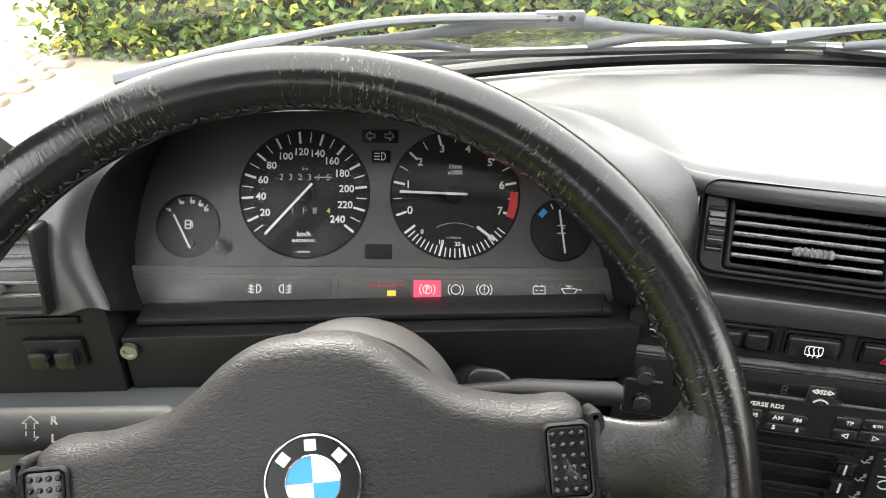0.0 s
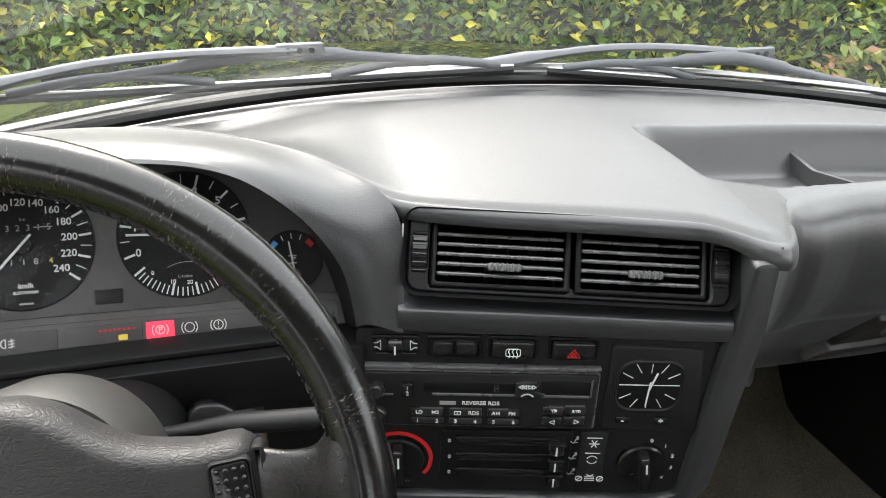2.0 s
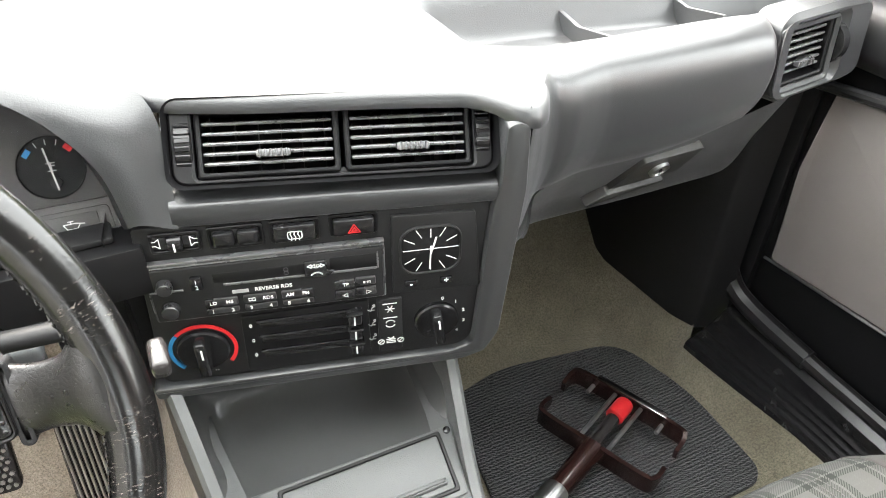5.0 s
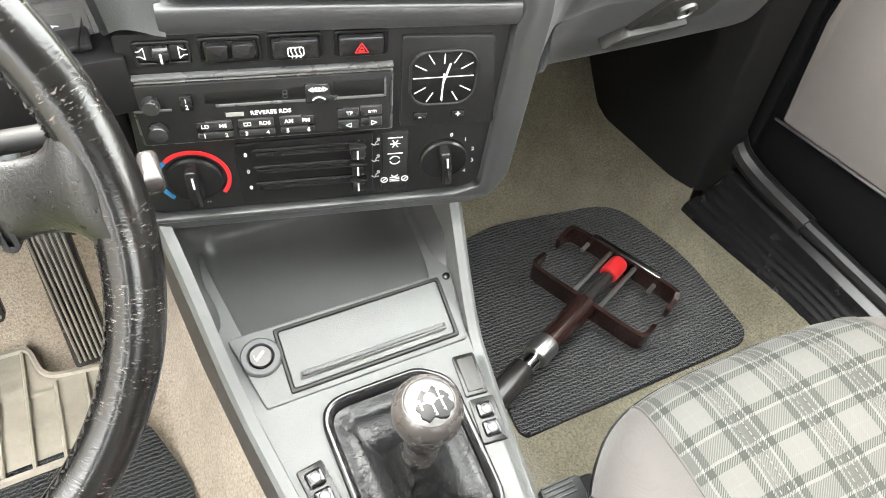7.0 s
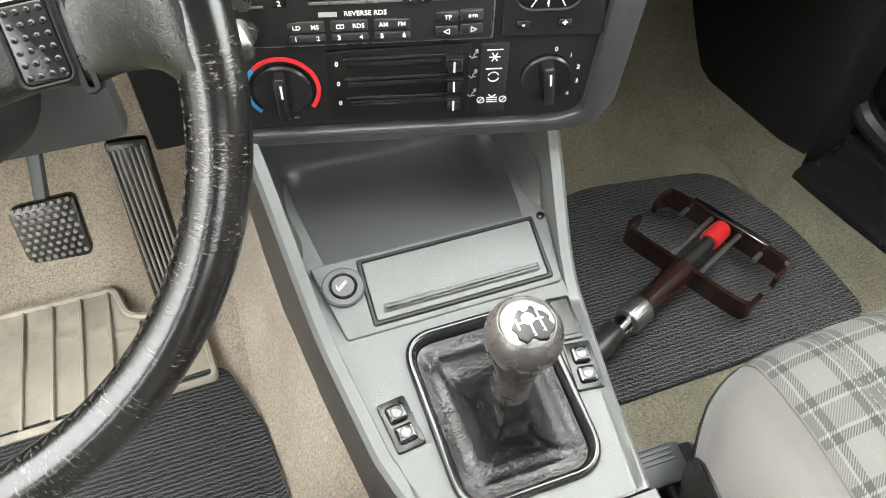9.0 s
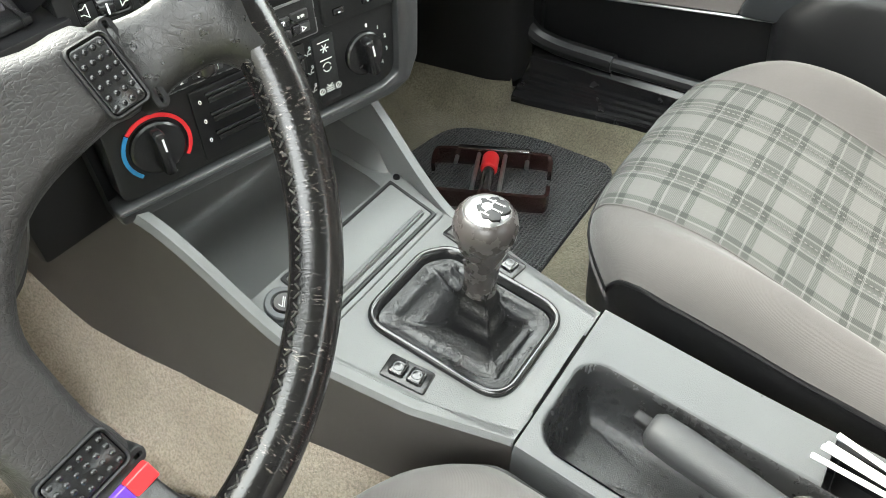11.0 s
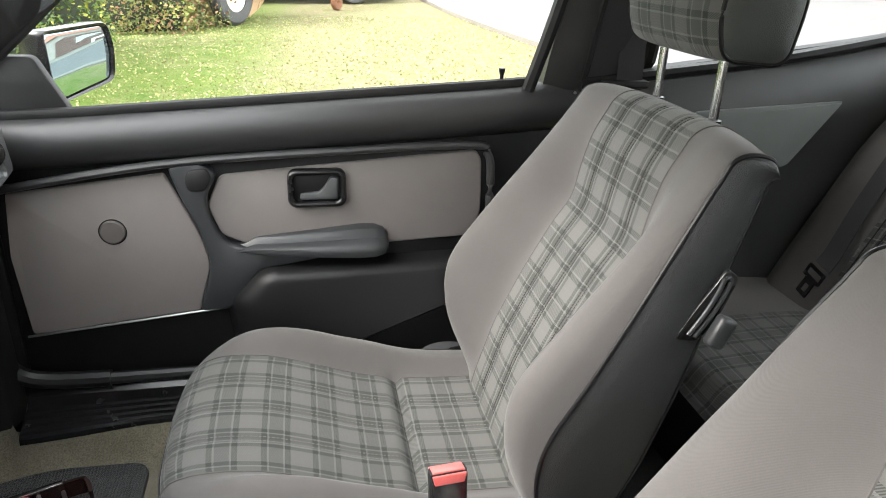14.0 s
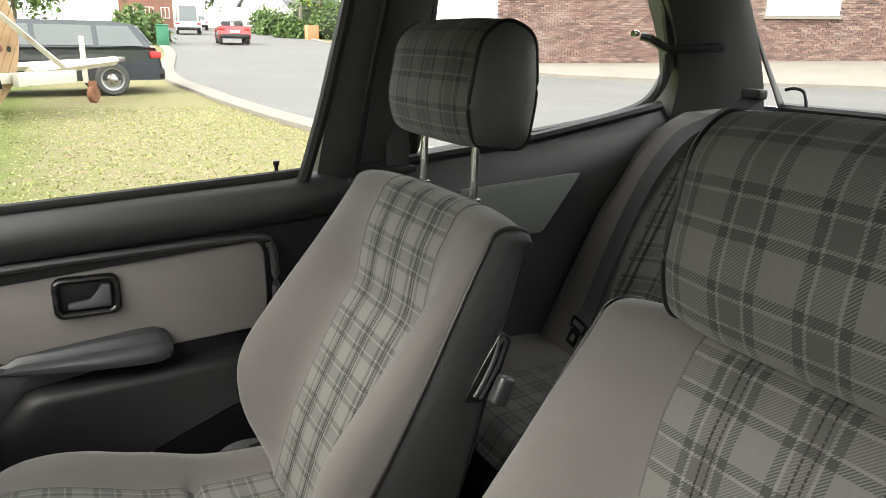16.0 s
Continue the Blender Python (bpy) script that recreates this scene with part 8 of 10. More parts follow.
def make_seat(cx, recline, label, head=(0.004, -0.006, 0.167), group="front seats"):
    st = thing("car_seat", (cx, -0.05, 0.36), label, "car seat", group)
    C = lambda a, t: cushion_point(cx, a, t)
    SEAM = 0.615
    RIM = 0.985
    ts = steps(0.145, 1, 60)
    run = [0.0]
    for t0, t1 in zip(ts, ts[1:]):
        run.append(run[-1] + (C(0, t1) - C(0, t0)).length)
    far_run = dict(zip(ts, run))
    bb = BM()
    seat_surface(bb, ts, steps(-1, 1, 60), lambda t, k: C(k * SEAM, t), lambda t, k: (k * 0.145, far_run[t] + 0.02))
    part("cushion_centre", bb, M_PLAID, st, "grey plaid cloth", smooth=70)
    for s in (-1, 1):
        bb = BM()
        seat_surface(bb, ts, steps(0, 1, 22), lambda t, k: C(s * (SEAM + (RIM - SEAM) * k), t), lambda t, k: (k * 0.11, far_run[t]))
        part("cushion_bolster", bb, M_CLOTH, st, "plain grey cloth bolster", smooth=70)
        bb = BM()
        tube(bb, [C(s * SEAM, t) + Vector((0, 0, 0.0004)) for t in ts], 0.0014, 6)
        part("seam", bb, M_CLOTH, st)
    # stitched channels along the plaid
    bb = BM()
    for x in (-0.0725, 0.0, 0.0725):
        for dx in (-0.0045, 0.0045):
            for q in range(96):
                t = 0.16 + 0.82 * q / 96
                k = (x + dx) / 0.236
                p = C(k, t) + Vector((0, 0, 0.0004))
                d = (C(k, t + 0.008) - C(k, t)).normalized()
                bmesh.ops.create_cube(bb, size=1.0, matrix=basis(p, d, (1, 0, 0)) @ Matrix.Diagonal((0.0034, 0.0009, 0.0008, 1)))
    part("stitching", bb, M_STITCH, st, "rows of grey stitches", smooth=0, kind="stuff")
    # black base trim
    bb = BM()
    upper = [C(RIM, t) for t in steps(0.97, 0.185, 40)] + [C(a * RIM, 0.185) for a in steps(1, -1, 24)[1:-1]] + [C(-RIM, t) for t in steps(0.185, 0.97, 40)]
    skin(bb, [upper] + [[Vector((cx + (p.x - cx) * sx, p.y * 0.99 - 0.002, min(p.z - dz, zmax))) for p in upper] for sx, dz, zmax in ((1.008, 0.008, 0.5), (1.0, 0.024, 0.47), (0.975, 0.05, 0.43), (0.95, 0.08, 0.395))], False)
    part("base_trim", bb, M_DOORV, st, "black vinyl seat base", smooth=60)
    bb = BM()
    tube(bb, upper, 0.0026, 6)
    part("piping", bb, M_BLACK, st, "black piping")
    for s in (-1, 1):
        bb = BM()
        box(bb, (cx + s * 0.17, -0.06, 0.335), (0.045, 0.50, 0.10), None, 0.008)
        part("runner", bb, M_BLACK, st, "seat runner")
    # ridged lever for the seat height beside the runner
    so_ = -1 if cx > CX else 1
    ma = basis(Vector((cx + so_ * 0.196, 0.176, 0.396)), (1, 0, 0.0), (0, 1, 0.12))
    bb = BM()
    plate(bb, rounded([(-0.024, -0.026), (0.014, -0.026), (0.024, -0.010), (0.024, 0.012), (-0.024, 0.012)], 0.005), -0.008, 0.004, ma, 0.003)
    lv = part("height_lever", bb, M_PULL, st, "grey ridged lever")
    for q in range(4):
        bb = BM()
        box(bb, (-0.004, -0.004 + 0.005 * q, 0.0045), (0.036, 0.0022, 0.002), ma, 0.0006, 1)
        part("ridge", bb, M_ARM, lv)
    bb = BM()
    tube(bb, [ma @ Vector((0, -0.02, -0.004)), ma @ Vector((0.004, -0.07, -0.02)), ma @ Vector((0.006, -0.12, -0.04))], 0.006, 8)
    part("lever_arm", bb, M_BLACK, lv)
    # backrest: across, up, forwards
    hinge = Vector((cx, -0.315, 0.485))
    mb = basis(hinge, (1, 0, 0), (0, -math.sin(radians(recline)), math.cos(radians(recline))))
    put = lambda q: mb @ Vector((q.x, q.y, -q.z))
    BP = lambda a, t: put(back_point(a, t))
    ts2 = steps(-0.08, BACK_H, 62) + steps(BACK_H, BACK_H + 0.12, 20)[1:]
    bb = BM()
    seat_surface(bb, ts2, steps(-1, 1, 52), lambda t, k: BP(k * 0.5, t), lambda t, k: (k * 0.12, t + 0.012))
    part("back_centre", bb, M_PLAID, st, "grey plaid cloth", smooth=70)
    for s in (-1, 1):
        bb = BM()
        seat_surface(bb, ts2, steps(0, 1, 26), lambda t, k: BP(s * (0.5 + 0.5 * k), t), lambda t, k: (k * 0.12, t))
        part("back_bolster", bb, M_CLOTH, st, "plain grey cloth bolster", smooth=70)
        bb = BM()
        def side(t, k):
            p = back_point(s, t).lerp(rear_point(s, t), k)
            p.x += s * 0.009 * math.sin(math.pi * k) ** 0.7
            return put(p)
        seat_surface(bb, ts2, steps(0, 1, 10), side, lambda t, k: (k * 0.1, t))
        part("back_side", bb, M_SIDE, st, "black vinyl side of the backrest", smooth=70)
        bb = BM()
        tube(bb, [BP(s, t) for t in ts2], 0.0030, 8)
        tube(bb, [put(rear_point(s, t)) for t in ts2], 0.0024, 8)
        part("piping", bb, M_BLACK, st, "black piping")
        bb = BM()
        tube(bb, [BP(s * 0.5, t) for t in ts2], 0.0014, 6)
        part("seam", bb, M_CLOTH, st)
    bb = BM()
    for x in (-0.07, 0.0, 0.07):
        for dx in (-0.004, 0.004):
            for q in range(104):
                t = 0.0 + 0.535 * q / 104
                k = (x + dx) / 0.24
                p = BP(k, t) + Vector((0, 0.0004, 0.0))
                d = (BP(k, t + 0.004) - BP(k, t)).normalized()
                bmesh.ops.create_cube(bb, size=1.0, matrix=basis(p, d, (1, 0, 0)) @ Matrix.Diagonal((0.0038, 0.0012, 0.0014, 1)))
    part("stitching", bb, M_THREAD, st, "rows of dark stitches", smooth=0, kind="stuff")
    bb = BM()
    def shell(t, k):
        p, q = rear_point(-1, t), rear_point(1, t)
        r = p.lerp(q, k)
        r.z -= 0.020 * (1 - (2 * k - 1) ** 4) * (1 - ease(BACK_H, BACK_H + 0.12, t))
        return put(r)
    sheet(bb, shell, ts2, steps(0, 1, 20))
    part("back_shell", bb, M_SIDE, st, "black vinyl backrest shell", smooth=85)
    # headrest
    for dx in (-0.080, 0.080):
        bb = BM()
        p0 = mb @ Vector((dx, 0.531, 0.002))
        p1 = p0 + Vector(head) * 0.72
        tube(bb, [p0, p0.lerp(p1, 0.5), p1], 0.0062, 12)
        part("headrest_post", bb, M_CHROME, st, "chrome headrest post")
        bb = BM()
        tube(bb, [p0 - Vector((0, 0, 0.002)), p0 + Vector((0, 0, 0.006))], 0.011, 12)
        part("post_collar", bb, M_BLACK, st)
    hc = mb @ Vector((0.0, 0.533, 0.004)) + Vector(head)
    tilt = radians(recline * 0.35)
    mh_ = basis(hc, (1, 0, 0), (0, -math.sin(tilt), math.cos(tilt)))
    so = rounded([(-0.053, -0.085), (0.034, -0.090), (0.056, -0.040), (0.050, 0.058), (0.012, 0.092), (-0.038, 0.080), (-0.056, 0.0)], [0.022, 0.022, 0.045, 0.045, 0.03, 0.03, 0.04], 6)
    bb = BM()
    xs_ = steps(-1, 1, 24)
    def hr(k, j):
        f, u = so[j % len(so)]
        s = 1 - (0.08 if f < 0 else 0.24) * abs(k) ** 6
        return mh_ @ Vector((0.126 * k, u * (1 - 0.05 * abs(k) ** 4), 0.006 - 1.14 * f * s))
    lens_ = [0.0]
    for j in range(len(so)):
        lens_.append(lens_[-1] + (Vector(so[(j + 1) % len(so)]) - Vector(so[j])).length)
    skin(bb, [[hr(k, j) for j in range(len(so))] for k in xs_], True, uv=lambda i, j: (xs_[i] * 0.130 + 0.02, lens_[j] + 0.01))
    part("headrest", bb, M_PLAID, st, "grey plaid headrest", smooth=60)
    for s in (-1, 1):
        bb = BM()
        ring = [hr(s, j) for j in range(len(so))]
        cc = sum(ring, Vector()) / len(ring)
        skin(bb, [ring, [p.lerp(cc, 0.12) + Vector((s * 0.006, 0, 0)) for p in ring], [p.lerp(cc, 0.4) + Vector((s * 0.010, 0, 0)) for p in ring], [p.lerp(cc, 0.8) + Vector((s * 0.012, 0, 0)) for p in ring]], True, False, True)
        part("headrest_side", bb, M_HRSIDE, st, "black vinyl headrest side", smooth=70)
        bb = BM()
        tube(bb, ring, 0.0030, 8, True)
        part("piping", bb, M_BLACK, st)
    # recliner lever on the inner side: bowed slot plate and a square grip
    s = -1 if cx > CX else 1
    mr0 = mb @ Matrix.Translation((s * 0.243, 0.345, 0.010))
    bb = BM()
    pts = [(0.006 * math.sin(u * 2.6), -0.040 + 0.078 * u) for u in steps(0, 1, 8)]
    for off in (-0.0045, 0.0045):
        tube(bb, [mr0 @ Vector((s * 0.006, y, x * 0.9 + off)) for x, y in pts], 0.0030, 8)
    tube(bb, [mr0 @ Vector((s * 0.006, pts[-1][1], pts[-1][0] * 0.9 - 0.0045)), mr0 @ Vector((s * 0.006, pts[-1][1] + 0.003, pts[-1][0] * 0.9)), mr0 @ Vector((s * 0.006, pts[-1][1], pts[-1][0] * 0.9 + 0.0045))], 0.0030, 8)
    part("recliner_plate", bb, M_PULL, st, "grey bowed recliner guide")
    bb = BM()
    plate(bb, rounded([(-0.018, -0.052), (0.014, -0.044), (0.020, 0.0), (0.016, 0.045), (-0.004, 0.05), (-0.012, 0.0)], 0.008), 0.0, 0.006, mr0 @ basis(Vector((0, 0, 0)), (0, 0, 1), (0, 1, 0)) @ Matrix.Scale(-s, 4, (0, 0, 1)), 0.002)
    part("recliner_back", bb, M_SATIN, st, "black recliner back plate")
    bb = BM()
    box(bb, (s * 0.018, -0.020, 0.022), (0.018, 0.040, 0.024), mr0, 0.006, 3)
    part("recliner_lever", bb, M_PULL, st, "dark grey recliner grip")
    return st


make_seat(0.630, 24.0, "front passenger seat in grey cloth with a plaid middle")
driver = make_seat(-0.062, 23.4, "driver's seat in grey cloth with a plaid middle", (0.008, 0.037, 0.099))
driver.location += Vector((0, 0.0217, -0.0115))

# rear bench
rs = thing("rear_seat", (CX, -0.9, 0.35), "rear bench in grey plaid cloth with grey bolsters", "rear seat")
def rcush(x, t):
    y = -0.62 - 0.50 * t
    z = 0.535 + 0.012 * math.sin(math.pi * t) - 0.05 * (1 - ease(0, 0.12, t)) ** 2 - 0.015 * ease(0.5, 1, t)
    return Vector((x, y, z))
def rback(x, t):
    y = -0.985 - 0.30 * t ** 1.05 - 0.03 * ease(0.9, 1.0, t) ** 2
    z = 0.50 + 0.56 * t - 0.01 * ease(0.9, 1.0, t) ** 2
    o = abs(x - CX)
    y += 0.055 * ease(0.46, 0.55, o) * (1 - 0.35 * ease(0.65, 0.69, o)) * (1 - 0.5 * ease(0.8, 1.0, t))
    z -= 0.03 * ease(0.60, 0.69, o) * ease(0.6, 1.0, t)
    return Vector((x, y, z))
for nm, fn in (("cushion", rcush), ("backrest", rback)):
    for x0, x1, mt, lb in ((-0.415, -0.255, M_CLOTH, "plain grey cloth bolster"), (-0.255, 0.795, M_PLAID, "grey plaid cloth"), (0.795, 0.955, M_CLOTH, "plain grey cloth bolster")):
        b = BM()
        seat_surface(b, steps(x0, x1, max(10, int((x1 - x0) * 60))), steps(0, 1, 36), lambda x, t: fn(x, t), lambda x, t: (x, t * 0.6))
        part(nm, b, mt, rs, lb, smooth=70)
b = BM()
skin(b, [[rcush(x, 0) for x in steps(-0.415, 0.955, 24)], [rcush(x, 0) + Vector((0, 0.015, -0.05)) for x in steps(-0.415, 0.955, 24)], [Vector((x, -0.62, 0.33)) for x in steps(-0.415, 0.955, 24)]], False)
part("base", b, M_DOORV, rs, "black seat base")
b = BM()
for dx in (0.0, 0.012):
    tube(b, [rback(0.787 - dx, t) + Vector((0, 0.001, 0.001)) for t in steps(0, 1, 30)], 0.0015, 6)
part("stitching", b, M_BLACK, rs)
b = BM()
skin(b, [[rback(x, 1.0) for x in steps(-0.415, 0.955, 24)], [Vector((x, -1.40, 1.055)) for x in steps(-0.415, 0.955, 24)], [Vector((x, -1.55, 1.045)) for x in steps(-0.415, 0.955, 24)]], False)
part("backrest_top", b, M_CLOTH, rs)


# ---- belts ----
M_BELT = surface("belt_webbing", (0.018, 0.018, 0.02), 0.75, 0, 0.15, 20, 700, 0.4, 0.0005)
def strap(bm, pts, w, side, t=0.0016):
    s = Vector(side).normalized() * w / 2
    path = smoothpath(pts, 5)
    rings = []
    for i, p in enumerate(path):
        d = (path[min(i + 1, len(path) - 1)] - path[max(i - 1, 0)]).normalized()
        nn = d.cross(s).normalized() * t
        rings.append([p - s, p + s, p + s + nn, p - s + nn])
    skin(bm, rings, True, True, True)
bl = thing("seat_belt", (0.9, -0.58, 0.6), "black front seat belt hanging from the pillar", "seat belt", "seat belts")
b = BM()
strap(b, [(0.905, -0.572, 1.13), (0.915, -0.58, 1.05), (0.922, -0.585, 0.95), (0.93, -0.59, 0.72), (0.93, -0.59, 0.45)], 0.046, (0.1, 1, 0))
part("webbing", b, M_BELT, bl)
b = BM()
box(b, (0.905, -0.568, 1.125), (0.016, 0.052, 0.05), None, 0.006, 3)
part("guide", b, M_SATIN, bl)
b = BM()
box(b, (0.93, -0.575, 0.957), (0.045, 0.085, 0.014), None, 0.004)
part("guide_slot", b, M_TRIM, bl, "grey belt guide")
bl = thing("seat_belt", (0.72, -1.0, 0.58), "black rear seat belt across the backrest", "seat belt", "seat belts")
b = BM()
strap(b, [Vector((0.757, -1.345, 1.088))] + [rback(x, t) + Vector((0, 0.007, 0.004)) for x, t in ((0.786, 0.985), (0.812, 0.90), (0.830, 0.76), (0.836, 0.60), (0.831, 0.42), (0.820, 0.26))] + [Vector((0.811, -0.972, 0.628))], 0.048, (1, -0.12, 0.12))
part("webbing", b, M_BELT, bl)
MBu = basis(Vector((0.81, -0.960, 0.612)), (1, -0.15, 0.1), (0.1, 0.35, -0.9))
b = BM()
frame_of(b, rrect(0.056, 0.026, 0.004, 3), rrect(0.046, 0.012, 0.002, 3), 0, 0.004, MBu, 0.001)
frame_of(b, rrect(0.034, 0.036, 0.003, 3, 0, 0.028), rrect(0.016, 0.016, 0.002, 3, 0, 0.03), 0, 0.003, MBu, 0.0008)
part("tongue", b, M_SATIN, bl, "black belt tongue")
b = BM()
box(b, (0.760, -1.350, 1.096), (0.05, 0.03, 0.022), None, 0.006, 3)
part("guide", b, M_TRIM, bl)
bl = thing("belt_anchor", (0.865, -0.25, 0.44), "black lap belt end beside the passenger cushion", "seat belt")
b = BM()
strap(b, [(0.865, -0.19, 0.430), (0.864, -0.215, 0.462), (0.862, -0.25, 0.474), (0.862, -0.30, 0.468), (0.864, -0.36, 0.455)], 0.04, (0.9, 0, 0.45))
part("webbing", b, M_BELT, bl)
b = BM()
box(b, (0.863, -0.285, 0.472), (0.034, 0.05, 0.012), None, 0.004, 3)
part("anchor_plate", b, M_SATIN, bl, "black moulded belt end")
bk = thing("belt_buckle", (0.395, -0.165, 0.46), "black belt buckle with a red push button beside the seat", "belt buckle", "belt buckles")
MBB = basis(Vector((0.388, -0.165, 0.545)), (0.10, -0.995, 0), (0.08, 0.12, 0.99))
b = BM()
rings = []
for y, w, t in ((-0.075, 0.028, 0.010), (-0.05, 0.030, 0.012), (-0.025, 0.040, 0.016), (0.0, 0.0465, 0.018), (0.040, 0.0475, 0.0185), (0.048, 0.046, 0.0175)):
    rings.append([MBB @ Vector((x, y, z)) for x, z in rrect(w, t, 0.005, 4)])
skin(b, rings, True, True, True)
part("body", b, M_SATIN, bk, smooth=50)
b = BM()
plate(b, rounded([(-0.018, 0.034), (0.018, 0.034), (0.021, 0.0465), (-0.021, 0.0465)], 0.002), -0.013, -0.0078, MBB @ Matrix.Translation((0, 0, 0)), 0.001)
M_PINK = surface("faded_red_plastic", (0.62, 0.12, 0.11), 0.35, 0, 0.1, 40, 400, 0.05)
part("release_button", b, M_PINK, bk, "faded red release button")
b = BM()
plate(b, rounded([(-0.0185, 0.034), (0.0185, 0.034), (0.0215, 0.047), (-0.0215, 0.047)], 0.002), 0.0082, 0.0108, MBB, 0.001)
part("release_button", b, M_PINK, bk)
b = BM()
box(b, (0, 0.0485, 0), (0.040, 0.003, 0.013), MBB, 0.001)
part("release_button", b, M_PINK, bk)
copy_thing(bk, Matrix.Translation((0.179, -0.140, 0.472)))
b = BM()
box(b, (0.392, -0.262, 0.446), (0.046, 0.15, 0.07), None, 0.018, 4)
tagged(part("seat_hinge_cover", b, M_ARM), "grey plastic seat hinge cover beside the console", "hinge cover")

# quarter window catch
ct = thing("window_catch", (0.93, -1.25, 1.17), "black and chrome quarter window catch", "window catch")
b = BM()
tube(b, smoothpath([(0.928, -1.170, 1.212), (0.912, -1.186, 1.206), (0.896, -1.202, 1.192), (0.884, -1.214, 1.183)], 4), 0.012, 10, flat=0.8)
part("lever", b, M_SATIN, ct)
b = BM()
lathe(b, [(0.007, -0.008), (0.008, 0), (0.006, 0.006), (0.001, 0.008)], basis(Vector((0.936, -1.162, 1.217)), (1, 0, 0), (0, 0, 1)), 14)
part("pivot", b, M_CHROME, ct, "chrome pivot")
b = BM()
tube(b, [(0.886, -1.212, 1.183), (0.836, -1.325, 1.191)], [0.008, 0.008], 8, flat=1.2)
part("bracket", b, M_SATIN, ct)
# coat hook by the rear window
b = BM()
tube(b, smoothpath([(0.80, -1.50, 1.10), (0.785, -1.51, 1.105), (0.765, -1.515, 1.10), (0.755, -1.515, 1.085), (0.75, -1.515, 1.065)], 4), 0.004, 8)
tagged(part("wire_hook", b, M_SATIN), "small black wire hook at the rear window", "hook")

# ---- wipers ----
def wiper(pivot, joint, tip, blade, gl):
    w = thing("windscreen_wiper", pivot, "grey metal windscreen wiper parked on the glass", "wiper", "wipers")
    bb = BM()
    pv, jt = Vector(pivot), Vector(joint)
    mid = pv.lerp(jt, 0.55) + Vector((0, 0, 0.018))
    tube(bb, smoothpath([pv, mid, jt], 8), [0.013] * 6 + [0.008] * 11, 8, flat=0.6)
    part("arm", bb, M_WIPER, w, smooth=50)
    bb = BM()
    a, c = Vector(blade[0]), Vector(blade[1])
    q = lambda k, h: a.lerp(c, k) + Vector((0, 0.002, h))
    tube(bb, smoothpath([q(0.22, 0.014), q(0.36, 0.022), q(0.5, 0.030), q(0.64, 0.024), q(0.80, 0.014)], 6), [0.004] * 6 + [0.006] * 13 + [0.004] * 6, 8, flat=1.3)
    part("bridge", bb, M_WIPER, w, smooth=50)
    for k0, k1 in ((0.04, 0.40), (0.62, 0.97)):
        bb = BM()
        tube(bb, smoothpath([q(k0, 0.003), q((k0 + k1) / 2 - 0.05, 0.013), q((k0 + k1) / 2 + 0.05, 0.013), q(k1, 0.003)], 5), 0.0035, 8, flat=1.4)
        part("yoke", bb, M_WIPER, w, smooth=50)
    bb = BM()
    tube(bb, [q(k, -0.002) for k in steps(0, 1, 12)], 0.0028, 6, flat=1.6)
    part("rubber", bb, M_SEAL, w, "black wiper rubber")
    bb = BM()
    tube(bb, [q(k, 0.0022) for k in steps(0, 1, 12)], 0.0017, 6)
    part("spine", bb, M_STEEL, w, "bright metal spine")
    bb = BM()
    box(bb, jt + Vector((0, -0.002, 0)), (0.05, 0.010, 0.014), None, 0.004)
    jb = part("clip", bb, M_WIPER, w)
    for dx in (-0.012, 0, 0.012):
        bb = BM()
        lathe(bb, [(0.0034, 0), (0.003, 0.001), (0.001, 0.0012)], basis(jt + Vector((dx, -0.007, 0.0)), (1, 0, 0), (0, 0, 1)), 12)
        part("hole", bb, M_BLACK, jb)
    return w
M_WIPER = surface("wiper_grey", (0.10, 0.105, 0.115), 0.5, 0.3, 0.15, 30, 400, 0.15)
gs = 0.0
wiper((-0.30, 0.70, 0.945), (0.125, 0.742, 0.986), None, ((-0.175, 0.735, 0.953), (0.358, 0.75, 0.953)), gs)
wiper((0.25, 0.785, 0.938), (0.652, 0.742, 0.958), None, ((0.40, 0.752, 0.948), (0.835, 0.70, 0.905)), gs)

# ---- outside ----
def gz(x, y):
    return 0.04 + 0.03 * max(0.0, min(0.85 * x - 0.5 * y, 120) - 14)


